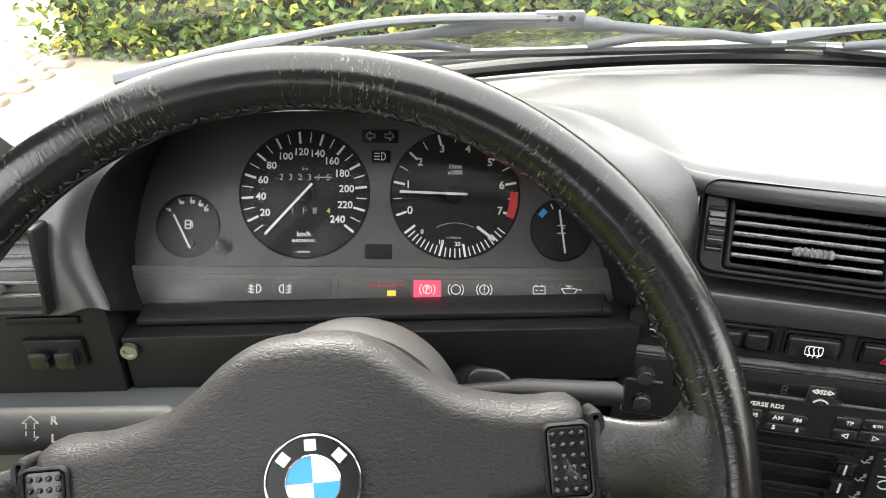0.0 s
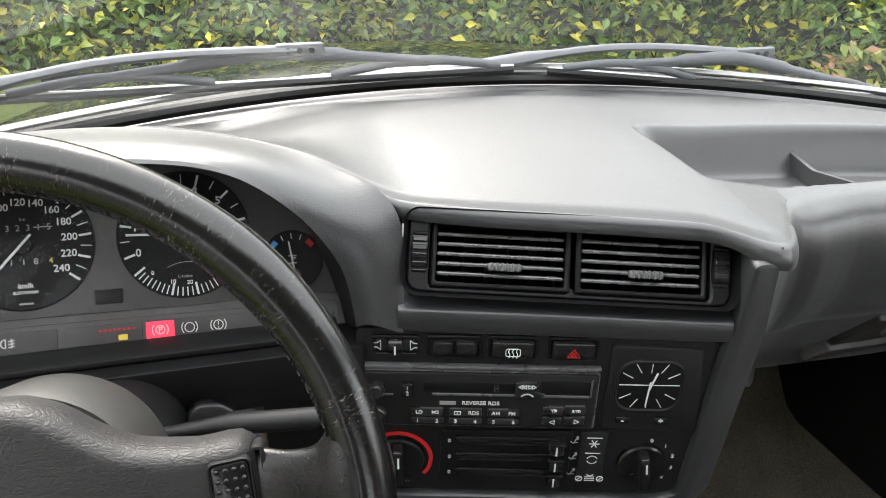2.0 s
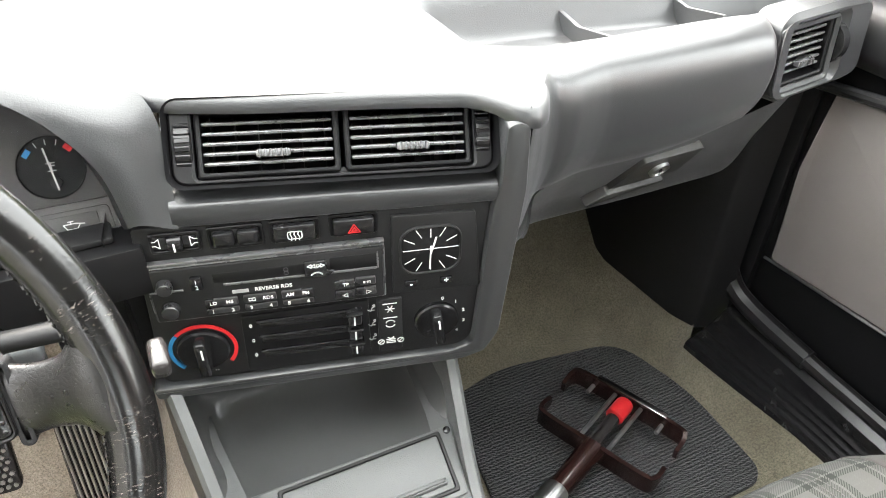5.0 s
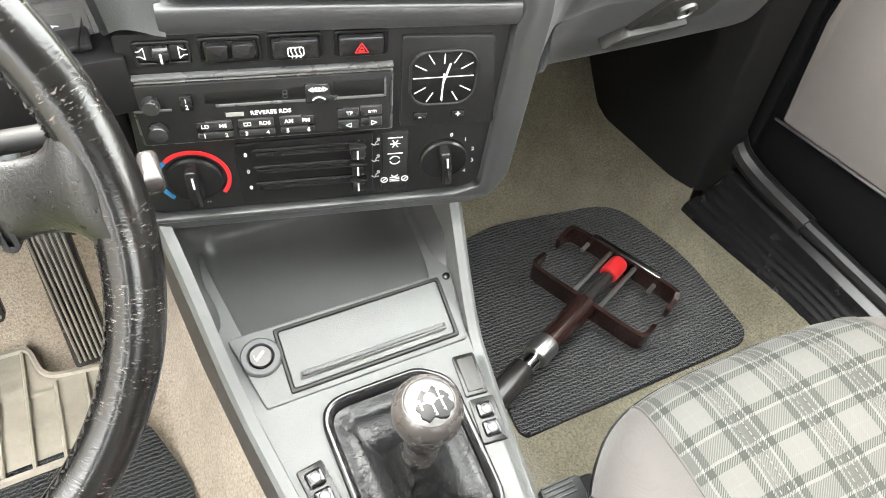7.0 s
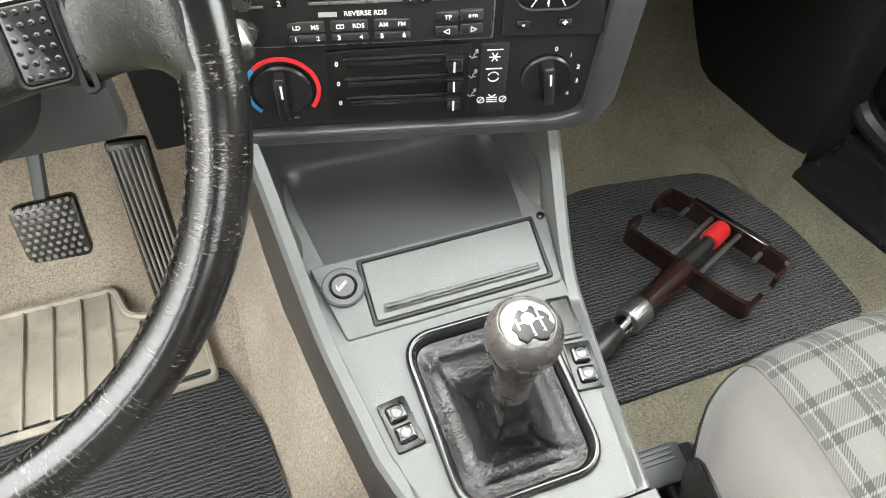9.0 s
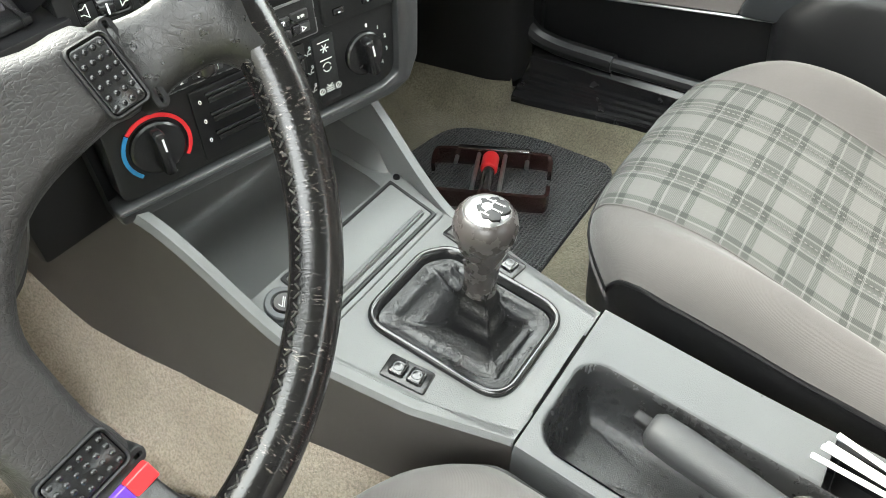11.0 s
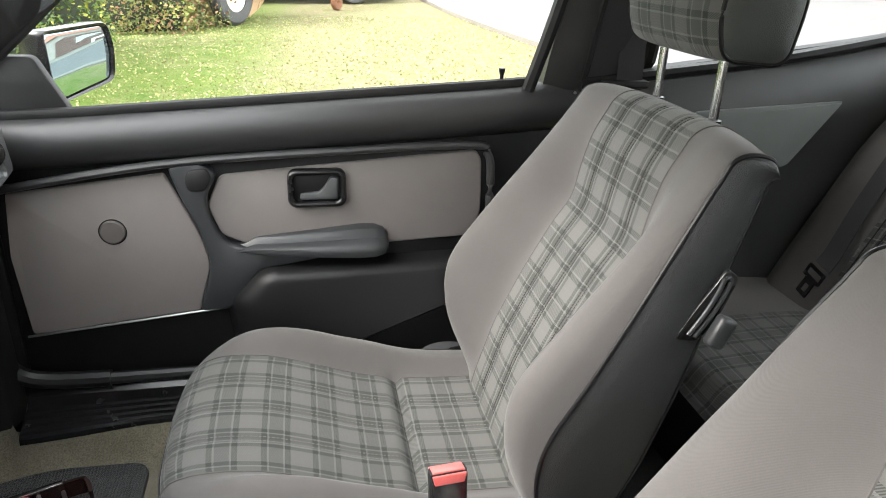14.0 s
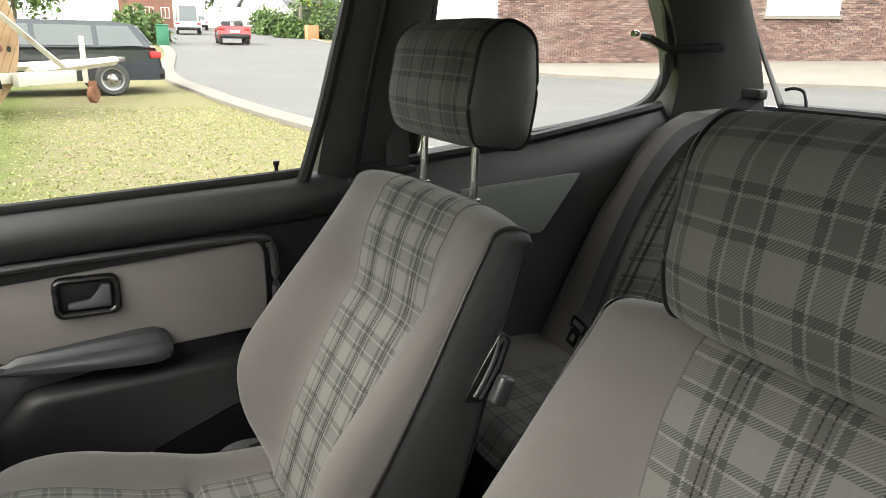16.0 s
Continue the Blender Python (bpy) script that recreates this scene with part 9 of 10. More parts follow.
def ground_mat():
    m, nt, b_ = nodes_of("grass_ground")
    v = coords(nt)
    g1 = grain(nt, v, 0.35, 5)
    g2 = grain(nt, v, 3.0, 6, 0.7)
    g3 = grain(nt, v, 60, 3, 0.7)
    c = mixed(nt, (0.075, 0.13, 0.02), (0.14, 0.18, 0.042), ramp(nt, g2, [(0.3, 0.0), (0.7, 1.0)]))
    dry = ramp(nt, calc(nt, "ADD", calc(nt, "MULTIPLY", g1, 0.6), calc(nt, "MULTIPLY", g2, 0.4)), [(0.46, 0.0), (0.66, 0.75)])
    sep = nt.nodes.new("ShaderNodeSeparateXYZ")
    nt.links.new(v, sep.inputs[0])
    edge = calc(nt, "MULTIPLY_ADD", g2, 1.6, sep.outputs[1])
    bare = calc(nt, "MULTIPLY", ramp(nt, calc(nt, "MULTIPLY_ADD", edge, -0.1, 0.5), [(0.34, 0.0), (0.42, 1.0)]), ramp(nt, calc(nt, "MULTIPLY", calc(nt, "MULTIPLY_ADD", g2, 2.0, sep.outputs[0]), 0.1), [(0.44, 0.0), (0.62, 1.0)]))
    dry = calc(nt, "MAXIMUM", dry, calc(nt, "MULTIPLY", calc(nt, "MULTIPLY", bare, 1.0), ramp(nt, grain(nt, v, 9, 5, 0.7), [(0.34, 0.25), (0.56, 0.95)])))
    c = mixed(nt, c, mixed(nt, (0.185, 0.150, 0.088), (0.27, 0.222, 0.155), grain(nt, v, 22, 5, 0.7)), dry)
    c = mixed(nt, c, (0.05, 0.06, 0.02), ramp(nt, g3, [(0.3, 0.7), (0.55, 0.0)]))
    nt.links.new(c, b_.inputs["Base Color"])
    b_.inputs["Roughness"].default_value = 1.0
    b_.inputs["Specular IOR Level"].default_value = 0.1
    relief(nt, b_, g3, 0.8, 0.02)
    return m


def island_leaf(name, stops, rough=0.45):
    """Leaves: colour by leaf, a little light through them."""
    m, nt, b_ = nodes_of(name)
    gi = nt.nodes.new("ShaderNodeNewGeometry")
    r = ramp(nt, gi.outputs["Random Per Island"], stops)
    ov = coords(nt)
    c = mixed(nt, r, (0.20, 0.22, 0.02), ramp(nt, grain(nt, ov, 2.2, 3), [(0.52, 0.0), (0.7, 0.65)])) if "hedge" in name else r
    nt.links.new(c, b_.inputs["Base Color"])
    b_.inputs["Roughness"].default_value = rough
    b_.inputs["Transmission Weight"].default_value = 0.0
    b_.inputs["Subsurface Weight"].default_value = 0.0
    return m


M_GRASS = ground_mat()
M_BLADE = island_leaf("grass_blades", [(0, (0.10, 0.15, 0.03)), (0.5, (0.14, 0.18, 0.042)), (0.8, (0.19, 0.185, 0.075)), (1.0, (0.23, 0.20, 0.11))], 0.6)
M_HEDGE = island_leaf("hedge_leaves", [(0, (0.038, 0.075, 0.015)), (0.35, (0.07, 0.135, 0.025)), (0.62, (0.125, 0.21, 0.038)), (0.80, (0.22, 0.27, 0.035)), (0.90, (0.50, 0.46, 0.05)), (1.0, (0.62, 0.56, 0.10))])
M_BUSH = island_leaf("shrub_leaves", [(0, (0.06, 0.10, 0.02)), (0.35, (0.15, 0.19, 0.04)), (0.55, (0.30, 0.30, 0.06)), (0.8, (0.22, 0.11, 0.06)), (1.0, (0.34, 0.18, 0.08))])
M_TREE = island_leaf("tree_leaves", [(0, (0.03, 0.07, 0.015)), (0.6, (0.07, 0.13, 0.03)), (1.0, (0.14, 0.20, 0.05))])
M_BARK = surface("bark", (0.12, 0.09, 0.065), 0.9, 0, 0.3, 5, 60, 0.6, 0.01)
M_TAR = surface("asphalt", (0.115, 0.113, 0.112), 0.85, 0, 0.10, 0.4, 90, 0.5, 0.004, 0.12, dirt=(0.14, 0.137, 0.134))
M_SLAB = surface("concrete", (0.19, 0.175, 0.155), 0.9, 0, 0.12, 0.8, 60, 0.4, 0.004, 0.15, dirt=(0.16, 0.145, 0.125))
M_SAND = surface("sandy_paving", (0.37, 0.305, 0.23), 0.9, 0, 0.15, 1.5, 40, 0.6, 0.006, dirt=(0.33, 0.27, 0.2))
M_SETT = surface("stone_sett", (0.34, 0.28, 0.225), 0.85, 0, 0.15, 6, 50, 0.5, 0.006, dirt=(0.33, 0.27, 0.21))
M_PINE = surface("raw_pine", (0.36, 0.235, 0.125), 0.7, 0, 0.18, 2.5, 40, 0.3, 0.004, dirt=(0.25, 0.14, 0.07))
M_CREAM = surface("chipped_cream_paint", (0.55, 0.52, 0.44), 0.6, 0, 0.08, 4, 60, 0.2, 0.003, dirt=(0.30, 0.20, 0.13))
M_RUST = surface("rust", (0.16, 0.07, 0.035), 0.9, 0, 0.3, 12, 80, 0.5, 0.003)
M_TYRE = surface("tyre_rubber", (0.06, 0.06, 0.061), 0.85, 0, 0.2, 8, 80, 0.3, 0.003)
M_DCAR = surface("dark_car_paint", (0.02, 0.026, 0.036), 0.15, 0.3, 0.1, 2, 300, 0.0, coat=1.0, rvary=0.05)
M_RCAR = surface("red_car_paint", (0.5, 0.015, 0.02), 0.2, 0, 0.08, 2, 300, 0.0, coat=1.0, rvary=0.05)
M_WCAR = surface("white_car_paint", (0.75, 0.75, 0.75), 0.25, 0, 0.05, 2, 300, 0.0, coat=0.8, rvary=0.05)
M_DGLASS = surface("dark_window", (0.10, 0.11, 0.115), 0.06, 0, 0.1, 1, 50, 0.0, coat=0.5, rvary=0.02)
M_BRICK = surface("red_brick", (0.25, 0.125, 0.095), 0.9, 0, 0.2, 2, 60, 0.5, 0.004, dirt=(0.20, 0.125, 0.10))
M_MORT = surface("mortar", (0.30, 0.265, 0.24), 0.95, 0, 0.12, 2, 80, 0.5, 0.004)
M_WALLW = surface("white_render", (0.75, 0.74, 0.71), 0.9, 0, 0.05, 0.6, 20, 0.2, 0.004)
M_ROOF = surface("roof_tile", (0.30, 0.13, 0.09), 0.85, 0, 0.2, 1, 12, 0.5, 0.02)
M_SLATE = surface("slate_roof", (0.10, 0.10, 0.11), 0.7, 0, 0.2, 1, 12, 0.5, 0.02)
M_FRAME = surface("white_frame", (0.8, 0.8, 0.78), 0.5, 0, 0.04, 3, 60, 0.05)


def lay(bm, poly, dz, n=10):
    """A flat patch on the ground between two edges given from far to near."""
    a, c = poly
    rows = []
    for p, q in zip(a, c):
        rows.append([Vector((p[0] + (q[0] - p[0]) * k, p[1] + (q[1] - p[1]) * k, gz(p[0] + (q[0] - p[0]) * k, p[1] + (q[1] - p[1]) * k) + dz)) for k in steps(0, 1, n)])
    skin(bm, rows, False)


def fine(pts, n=8):
    return [tuple(p)[:2] for p in smoothpath([(x, y, 0) for x, y in pts], n)]


b = BM()
gx = [-900, -400, -150, -60, -30, -15] + steps(-10, 60, 70) + [75, 100, 150, 250, 450, 900]
gy = [-900, -400, -150, -80, -60] + steps(-50, 10, 60) + [20, 40, 80, 150, 400, 900]
sheet(b, lambda x, y: Vector((x, y, gz(x, y) + 0.012 * noise.noise((x * 0.7, y * 0.7, 0)) * (1 if abs(x) < 40 else 0) - 0.008)), gx, gy)
tagged(part("ground", b, M_GRASS), "patchy mown grass, green and dry brown", "grass", kind="structure")
NEAR = fine([(95, -14), (60, -7.6), (45, -6.1), (33, -4.9), (21.3, -3.15), (15.3, -3.2), (9.8, -3.35), (5, -4.0), (0, -6), (-8, -11), (-20, -20)])
FAR = fine([(95, -24), (60, -18.5), (45, -15.6), (33, -14.6), (24, -13.6), (18.4, -12.9), (16.5, -13.6), (14.6, -15.3), (11.2, -19.2), (5, -28), (0, -40)])
b = BM()
lay(b, (NEAR, FAR), 0.02, 24)
tagged(part("road", b, M_TAR), "pale grey asphalt road with a curve", "road", kind="structure")


def kerb(name, line, side, w, h, mat, label):
    bb = BM()
    rings = []
    for i, (x, y) in enumerate(line):
        d = Vector((line[min(i + 1, len(line) - 1)][0] - line[max(i - 1, 0)][0], line[min(i + 1, len(line) - 1)][1] - line[max(i - 1, 0)][1])).normalized()
        nn = Vector((-d.y, d.x)) * side
        z = gz(x, y)
        q = (x + nn.x * w, y + nn.y * w)
        rings.append([Vector((x, y, z - 0.05)), Vector((x, y, z + h - 0.01)), Vector((x + nn.x * 0.02, y + nn.y * 0.02, z + h)), Vector((*q, gz(*q) + h)), Vector((*q, gz(*q) - 0.05))])
    skin(bb, rings, True, True, True)
    return tagged(part(name, bb, mat), label, "kerb", kind="structure")


kerb("kerb", NEAR, -1, 0.45, 0.06, M_SLAB, "pale concrete kerb beside the grass")
kerb("kerb_far", FAR, 1, 0.35, 0.11, M_SLAB, "pale concrete kerb across the road")
# far footpath and forecourt, rising to the wall
WA, WB = Vector((24.6, -15.6)), Vector((14.2, -25.9))
def court_z(x, y):
    wall = (WB - WA).normalized()
    k = max(0.0, min(1.0, (Vector((x, y)) - WA).dot(wall) / (WB - WA).length))
    return 0.50 + 0.55 * k
b = BM()
edge = [p for p in FAR if -30 < p[1] < -12 and p[0] < 34]
rows = []
for i, p in enumerate(edge):
    k = i / (len(edge) - 1)
    q = Vector((36, -15.0)).lerp(Vector((3.5, -36.5)), k)
    z1 = court_z(q.x, q.y)
    rows.append([Vector((p[0] + (q.x - p[0]) * j, p[1] + (q.y - p[1]) * j, gz(*p) + 0.108 + (z1 - gz(*p) - 0.108) * j)) for j in steps(0, 1, 8)])
skin(b, rows, False)
tagged(part("pavement", b, M_SLAB), "grey concrete footpath and forecourt", "pavement", kind="structure")
b = BM()
lay(b, ([(x, 3.05 - 0.15 * x) for x in steps(2.2, 5.6, 12)], [(x, 4.2 - 0.19 * x) for x in steps(2.2, 5.6, 12)]), 0.012, 6)
lay(b, (fine([(-9, 1.0), (-4, 0.8), (-2.6, 1.2), (-1.5, 1.9)]), fine([(-9, 9), (-4, 8.5), (-2.6, 6.5), (-1.5, 4.4)])), 0.008, 12)
tagged(part("paving", b, M_SAND), "sandy beige paving by the hedge", "paving", kind="structure")

# setts beside the hedge end
pv = bpy.data.objects["paving"]
b = BM()
box(b, (0, 0, 0), (0.19, 0.115, 0.05), None, 0.012, 1)
me_ob = part("sett", b, M_SETT, pv)
me_ob.location = (-2.6, 3.4, gz(-2.6, 3.4) + 0.012)
random.seed(8)
for j in range(24):
    for i in range(11):
        x, y = -4.35 + 0.2 * i + (0.1 if j % 2 else 0), 3.2 + 0.125 * j
        if x > -2.15 - (y - 4.2) * 0.65 or abs(x + 2.6) < 0.02 and abs(y - 3.4) < 0.02:
            continue
        o = bpy.data.objects.new("sett", me_ob.data)
        scene.collection.objects.link(o)
        o.parent = pv
        o.location = (x, y, gz(x, y) + 0.010 + random.uniform(-0.006, 0.006))
        o.rotation_euler = (random.uniform(-0.04, 0.04), random.uniform(-0.04, 0.04), random.uniform(-0.05, 0.05))


def fast_leaves(name, spots, size, mat, parent=None, label="", kind="stuff", seed=1):
    rng = np.random.default_rng(seed)
    n = len(spots)
    base = np.array(((0, 0, 0), (0.30, 0.4, 0.12), (0, 1.0, -0.05), (-0.30, 0.4, 0.12)))
    ang = rng.uniform((-1.2, -1.2, 0), (1.2, 1.2, 6.28), (n, 3))
    sz = size * rng.uniform(0.55, 1.35, n)
    cx_, sx_ = np.cos(ang[:, 0]), np.sin(ang[:, 0])
    cy_, sy_ = np.cos(ang[:, 1]), np.sin(ang[:, 1])
    c2, s2 = np.cos(ang[:, 2]), np.sin(ang[:, 2])
    v = np.repeat(base[None], n, 0) * sz[:, None, None]
    x, y, z = v[..., 0], v[..., 1], v[..., 2]
    y, z = y * cx_[:, None] - z * sx_[:, None], y * sx_[:, None] + z * cx_[:, None]
    x, z = x * cy_[:, None] + z * sy_[:, None], -x * sy_[:, None] + z * cy_[:, None]
    x, y = x * c2[:, None] - y * s2[:, None], x * s2[:, None] + y * c2[:, None]
    v = np.stack((x, y, z), -1) + np.asarray(spots)[:, None, :]
    me = bpy.data.meshes.new(name)
    idx = np.arange(n)[:, None] * 4
    faces = np.concatenate((idx + np.array((0, 1, 2)), idx + np.array((0, 2, 3))))
    me.from_pydata(v.reshape(-1, 3).tolist(), [], faces.tolist())
    me.materials.append(mat)
    ob = new(name, me)
    if parent is not None:
        ob.parent = parent
        ob.matrix_parent_inverse = parent.matrix_basis.inverted()
    return tagged(ob, label, kind=kind if parent is None else "")


rng = np.random.default_rng(5)
# tufts in the thin lawn
tf = rng.uniform((4.0, -4.5), (13.0, 3.0), (15000, 2))
fast_leaves("grass_tufts", np.stack((tf[:, 0], tf[:, 1], [gz(x, y) for x, y in tf]), -1), 0.032, island_leaf("tuft_blades", [(0.0, (0.22, 0.26, 0.07)), (0.5, (0.30, 0.30, 0.10)), (1.0, (0.38, 0.32, 0.17))]), None, "short tufts of dry grass on the verge", seed=9)
# hedge
HA, HB = np.array((-2.35, 4.45)), np.array((9.5, 2.2))
hd_ = (HB - HA) / np.linalg.norm(HB - HA)
hn = np.array((-hd_[1], hd_[0]))
L = np.linalg.norm(HB - HA)
hedge = thing("hedge", (2, 4, 0.04), "dense clipped green hedge with yellow young leaves", "hedge")
n = 42000
u = rng.uniform(0, L, n) ** 1.0
u[:30000] = rng.uniform(0, 8.0, 30000)
h = rng.uniform(0.02, 2.1, n)
dpt = np.abs(rng.normal(0, 0.10, n)) - 0.03
bump = 0.10 * np.sin(u * 2.1 + 0.6) * np.sin(h * 3.0 + u) + 0.06 * np.sin(u * 6.3 + h * 5)
off = dpt + bump - 0.05 * (h > 2.0)
pts = np.stack((HA[0] + hd_[0] * u + hn[0] * off, HA[1] + hd_[1] * u + hn[1] * off, 0.04 + h), -1)
ends = rng.uniform(0, 1, (1500, 3)) * np.array((0.25, 0.9, 2.1))
epts = np.stack((HA[0] + hd_[0] * (ends[:, 0] - 0.15) + hn[0] * ends[:, 1], HA[1] + hd_[1] * (ends[:, 0] - 0.15) + hn[1] * ends[:, 1], 0.04 + ends[:, 2]), -1)
fast_leaves("leaves", np.concatenate((pts, epts)), 0.066, M_HEDGE, hedge, "green and yellow leaves")
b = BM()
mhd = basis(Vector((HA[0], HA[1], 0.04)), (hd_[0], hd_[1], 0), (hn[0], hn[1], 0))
# near-black sheets behind the leaves stand for the shade inside the hedge
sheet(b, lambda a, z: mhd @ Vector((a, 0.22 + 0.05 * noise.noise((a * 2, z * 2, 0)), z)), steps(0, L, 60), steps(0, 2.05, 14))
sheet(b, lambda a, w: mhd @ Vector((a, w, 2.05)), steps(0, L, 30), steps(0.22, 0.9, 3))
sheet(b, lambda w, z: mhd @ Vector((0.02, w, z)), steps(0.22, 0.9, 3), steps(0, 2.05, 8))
part("twigs", b, surface("hedge_shade_core", (0.018, 0.026, 0.010), 1.0, 0, 0.4, 4, 40, 0.8, 0.02), hedge, "dark core sheets for the shade inside")


def bush(name, at, size, n, mat, leaf, label, cat="shrub", seed=1):
    r_ = np.random.default_rng(seed)
    t = thing(name, at, label, cat)
    d = r_.normal(0, 1, (n, 3))
    d /= np.linalg.norm(d, axis=1)[:, None]
    d[:, 2] = np.abs(d[:, 2])
    rad_ = r_.uniform(0.55, 1.0, n) ** 0.5
    lump = 1 + 0.22 * np.sin(d[:, 0] * 5 + seed) * np.cos(d[:, 1] * 4 + d[:, 2] * 3)
    pts_ = np.array(at) + d * (rad_ * lump)[:, None] * np.array(size)
    fast_leaves("leaves", pts_, leaf, mat, t, seed=seed)
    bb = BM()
    # dark ball stands for the shade inside; the tubes are the branches
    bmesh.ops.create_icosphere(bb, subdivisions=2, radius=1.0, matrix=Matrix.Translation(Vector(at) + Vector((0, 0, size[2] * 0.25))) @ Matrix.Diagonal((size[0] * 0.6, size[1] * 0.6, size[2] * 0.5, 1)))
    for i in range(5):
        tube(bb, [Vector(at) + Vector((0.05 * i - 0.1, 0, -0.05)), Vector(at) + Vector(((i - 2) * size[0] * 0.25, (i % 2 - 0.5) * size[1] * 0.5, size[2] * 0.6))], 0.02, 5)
    part("branches", bb, bpy.data.materials["hedge_shade_core"], t)
    return t


def tree(at, h, crown, n, label, mat=M_TREE, leaf=0.45, seed=1):
    r_ = np.random.default_rng(seed)
    t = thing("tree", at, label, "tree", "street trees")
    a = Vector(at)
    bb = BM()
    tube(bb, smoothpath([a - Vector((0, 0, 0.2)), a + Vector((0.1, 0, h * 0.3)), a + Vector((0, 0.1, h * 0.75))], 4), [0.16] * 3 + [0.11] * 3 + [0.06] * 3, 8)
    for i in range(6):
        q = a + Vector((0, 0.05, h * (0.35 + 0.07 * i)))
        an = i * 2.4
        tube(bb, [q, q + Vector((math.cos(an) * crown * 0.6, math.sin(an) * crown * 0.6, h * 0.2))], [0.06, 0.02], 6)
    part("trunk", bb, M_BARK, t)
    cl = r_.normal(0, 1, (14, 3)) * np.array((crown * 0.5, crown * 0.5, h * 0.16)) + np.array((0, 0, h * 0.68))
    pts_ = np.concatenate([c + r_.normal(0, 1, (n // 14, 3)) * crown * 0.24 for c in cl]) + np.array(at)
    fast_leaves("crown", pts_, leaf, mat, t, seed=seed)
    return t


bush("shrub", (3.05, 2.95, 0.04), (0.32, 0.28, 0.32), 500, M_BUSH, 0.07, "small orange and yellow shrub on the paving", seed=2)
bush("shrub", (10.9, 2.15, 0.04), (1.0, 1.05, 0.85), 6500, M_BUSH, 0.058, "low shrub with reddish and green leaves", seed=3)
bush("shrub", (14.6, 3.7, 0.04), (1.4, 1.6, 3.0), 2200, M_TREE, 0.2, "tall green bush behind the cable drum", seed=4)
for i, (x, y, sx_, sz_) in enumerate(((55, -17.4, 1.3, 1.2), (60, -20.0, 3.2, 3.8), (57, -17.0, 1.2, 1.3), (64, -17.6, 1.5, 1.6), (54, -19.8, 2.4, 3.0), (70, -18.6, 1.8, 2.4), (44, -4.6, 1.7, 1.9))):
    bush("shrub", (x, y, gz(x, y)), (sx_, sx_, sz_), 1500, M_TREE, 0.28, "rounded green garden shrub by the road", seed=10 + i)
tree((55, -18.9, gz(55, -18.9)), 7.0, 1.6, 1400, "slim young street tree with yellowish leaves", M_HEDGE, 0.3, 21)
tree((47, 1.2, gz(47, 1.2)), 5.5, 2.2, 1800, "broad green tree beyond the parked car", M_TREE, 0.4, 22)
tree((24, 5.2, gz(24, 5.2)), 5.5, 1.9, 2000, "green garden tree behind the drum", M_TREE, 0.3, 23)
tree((42, 9.0, gz(42, 9)), 8.0, 3.0, 2000, "tall green tree behind the drum", M_TREE, 0.5, 24)
tree((130, -29, gz(130, -29)), 10.0, 4.0, 1600, "far green roadside tree", M_TREE, 0.9, 25)
tree((134, -24, gz(134, -24)), 11.0, 4.0, 1600, "far green roadside tree", M_TREE, 0.9, 26)

# grass blades near the car
gb = rng.uniform(0, 1, (60000, 2))
gx_ = 1.2 + 13.5 * gb[:, 0] ** 1.3
gy_ = -3.2 + 6.2 * gb[:, 1]
keep_ = (gy_ < 2.6 - 0.02 * gx_) & ~((gx_ < 9.5) & (gy_ > 2.95 - 0.15 * gx_))
keep_ &= (rng.uniform(0, 1, 60000) > 0.98) | (gy_ > 0.2 + 0.4 * np.sin(gx_ * 1.7)) | (gx_ < 4.2 + 0.5 * np.sin(gy_ * 3.1))
sp = np.stack((gx_[keep_], gy_[keep_], np.full(keep_.sum(), 0.032)), -1)
fast_leaves("grass", sp, 0.013, M_BLADE, None, "short mown grass blades", seed=7)


# ---- trailer with cable drum ----
ex_ = Vector((13.85 - 11.38, -0.79 - 0.98, 0)).normalized()
MT = basis(Vector((11.38, 0.98, 0.04)), ex_, (-ex_.y, ex_.x, 0))
tr = thing("trailer", (12, 0.4, 0.04), "cream painted cable drum trailer with rusty fittings", "trailer")
def wheel(parent, m, r, w, rimmat, hub=0.55):
    bb = BM()
    lathe(bb, [(r * hub, -w / 2), (r * 0.9, -w / 2), (r * 0.98, -w * 0.36), (r, -w * 0.2), (r, w * 0.2), (r * 0.98, w * 0.36), (r * 0.9, w / 2), (r * hub, w / 2)], m, 40, False)
    ty = part("tyre", bb, M_TYRE, parent)
    bb = BM()
    lathe(bb, [(r * hub, -w * 0.42), (r * hub, w * 0.42), (r * hub * 0.9, w * 0.40), (r * hub * 0.75, w * 0.1), (r * hub * 0.4, w * 0.22), (r * hub * 0.2, w * 0.34), (0.005, w * 0.34)], m, 32, False)
    lathe(bb, [(r * hub, -w * 0.42), (0.01, -w * 0.3)], m, 32, False)
    part("rim", bb, rimmat, ty)
    for i in range(5):
        bb = BM()
        an = 2 * math.pi * i / 5
        lathe(bb, [(0.018, 0), (0.016, 0.02), (0.004, 0.022)], m @ Matrix.Translation((r * hub * 0.38 * math.cos(an), r * hub * 0.38 * math.sin(an), w * 0.2)), 8)
        part("wheel_nut", bb, M_RUST, ty)
    return ty
ROTW = Matrix(((1, 0, 0, 0), (0, 0, -1, 0), (0, 1, 0, 0), (0, 0, 0, 1)))
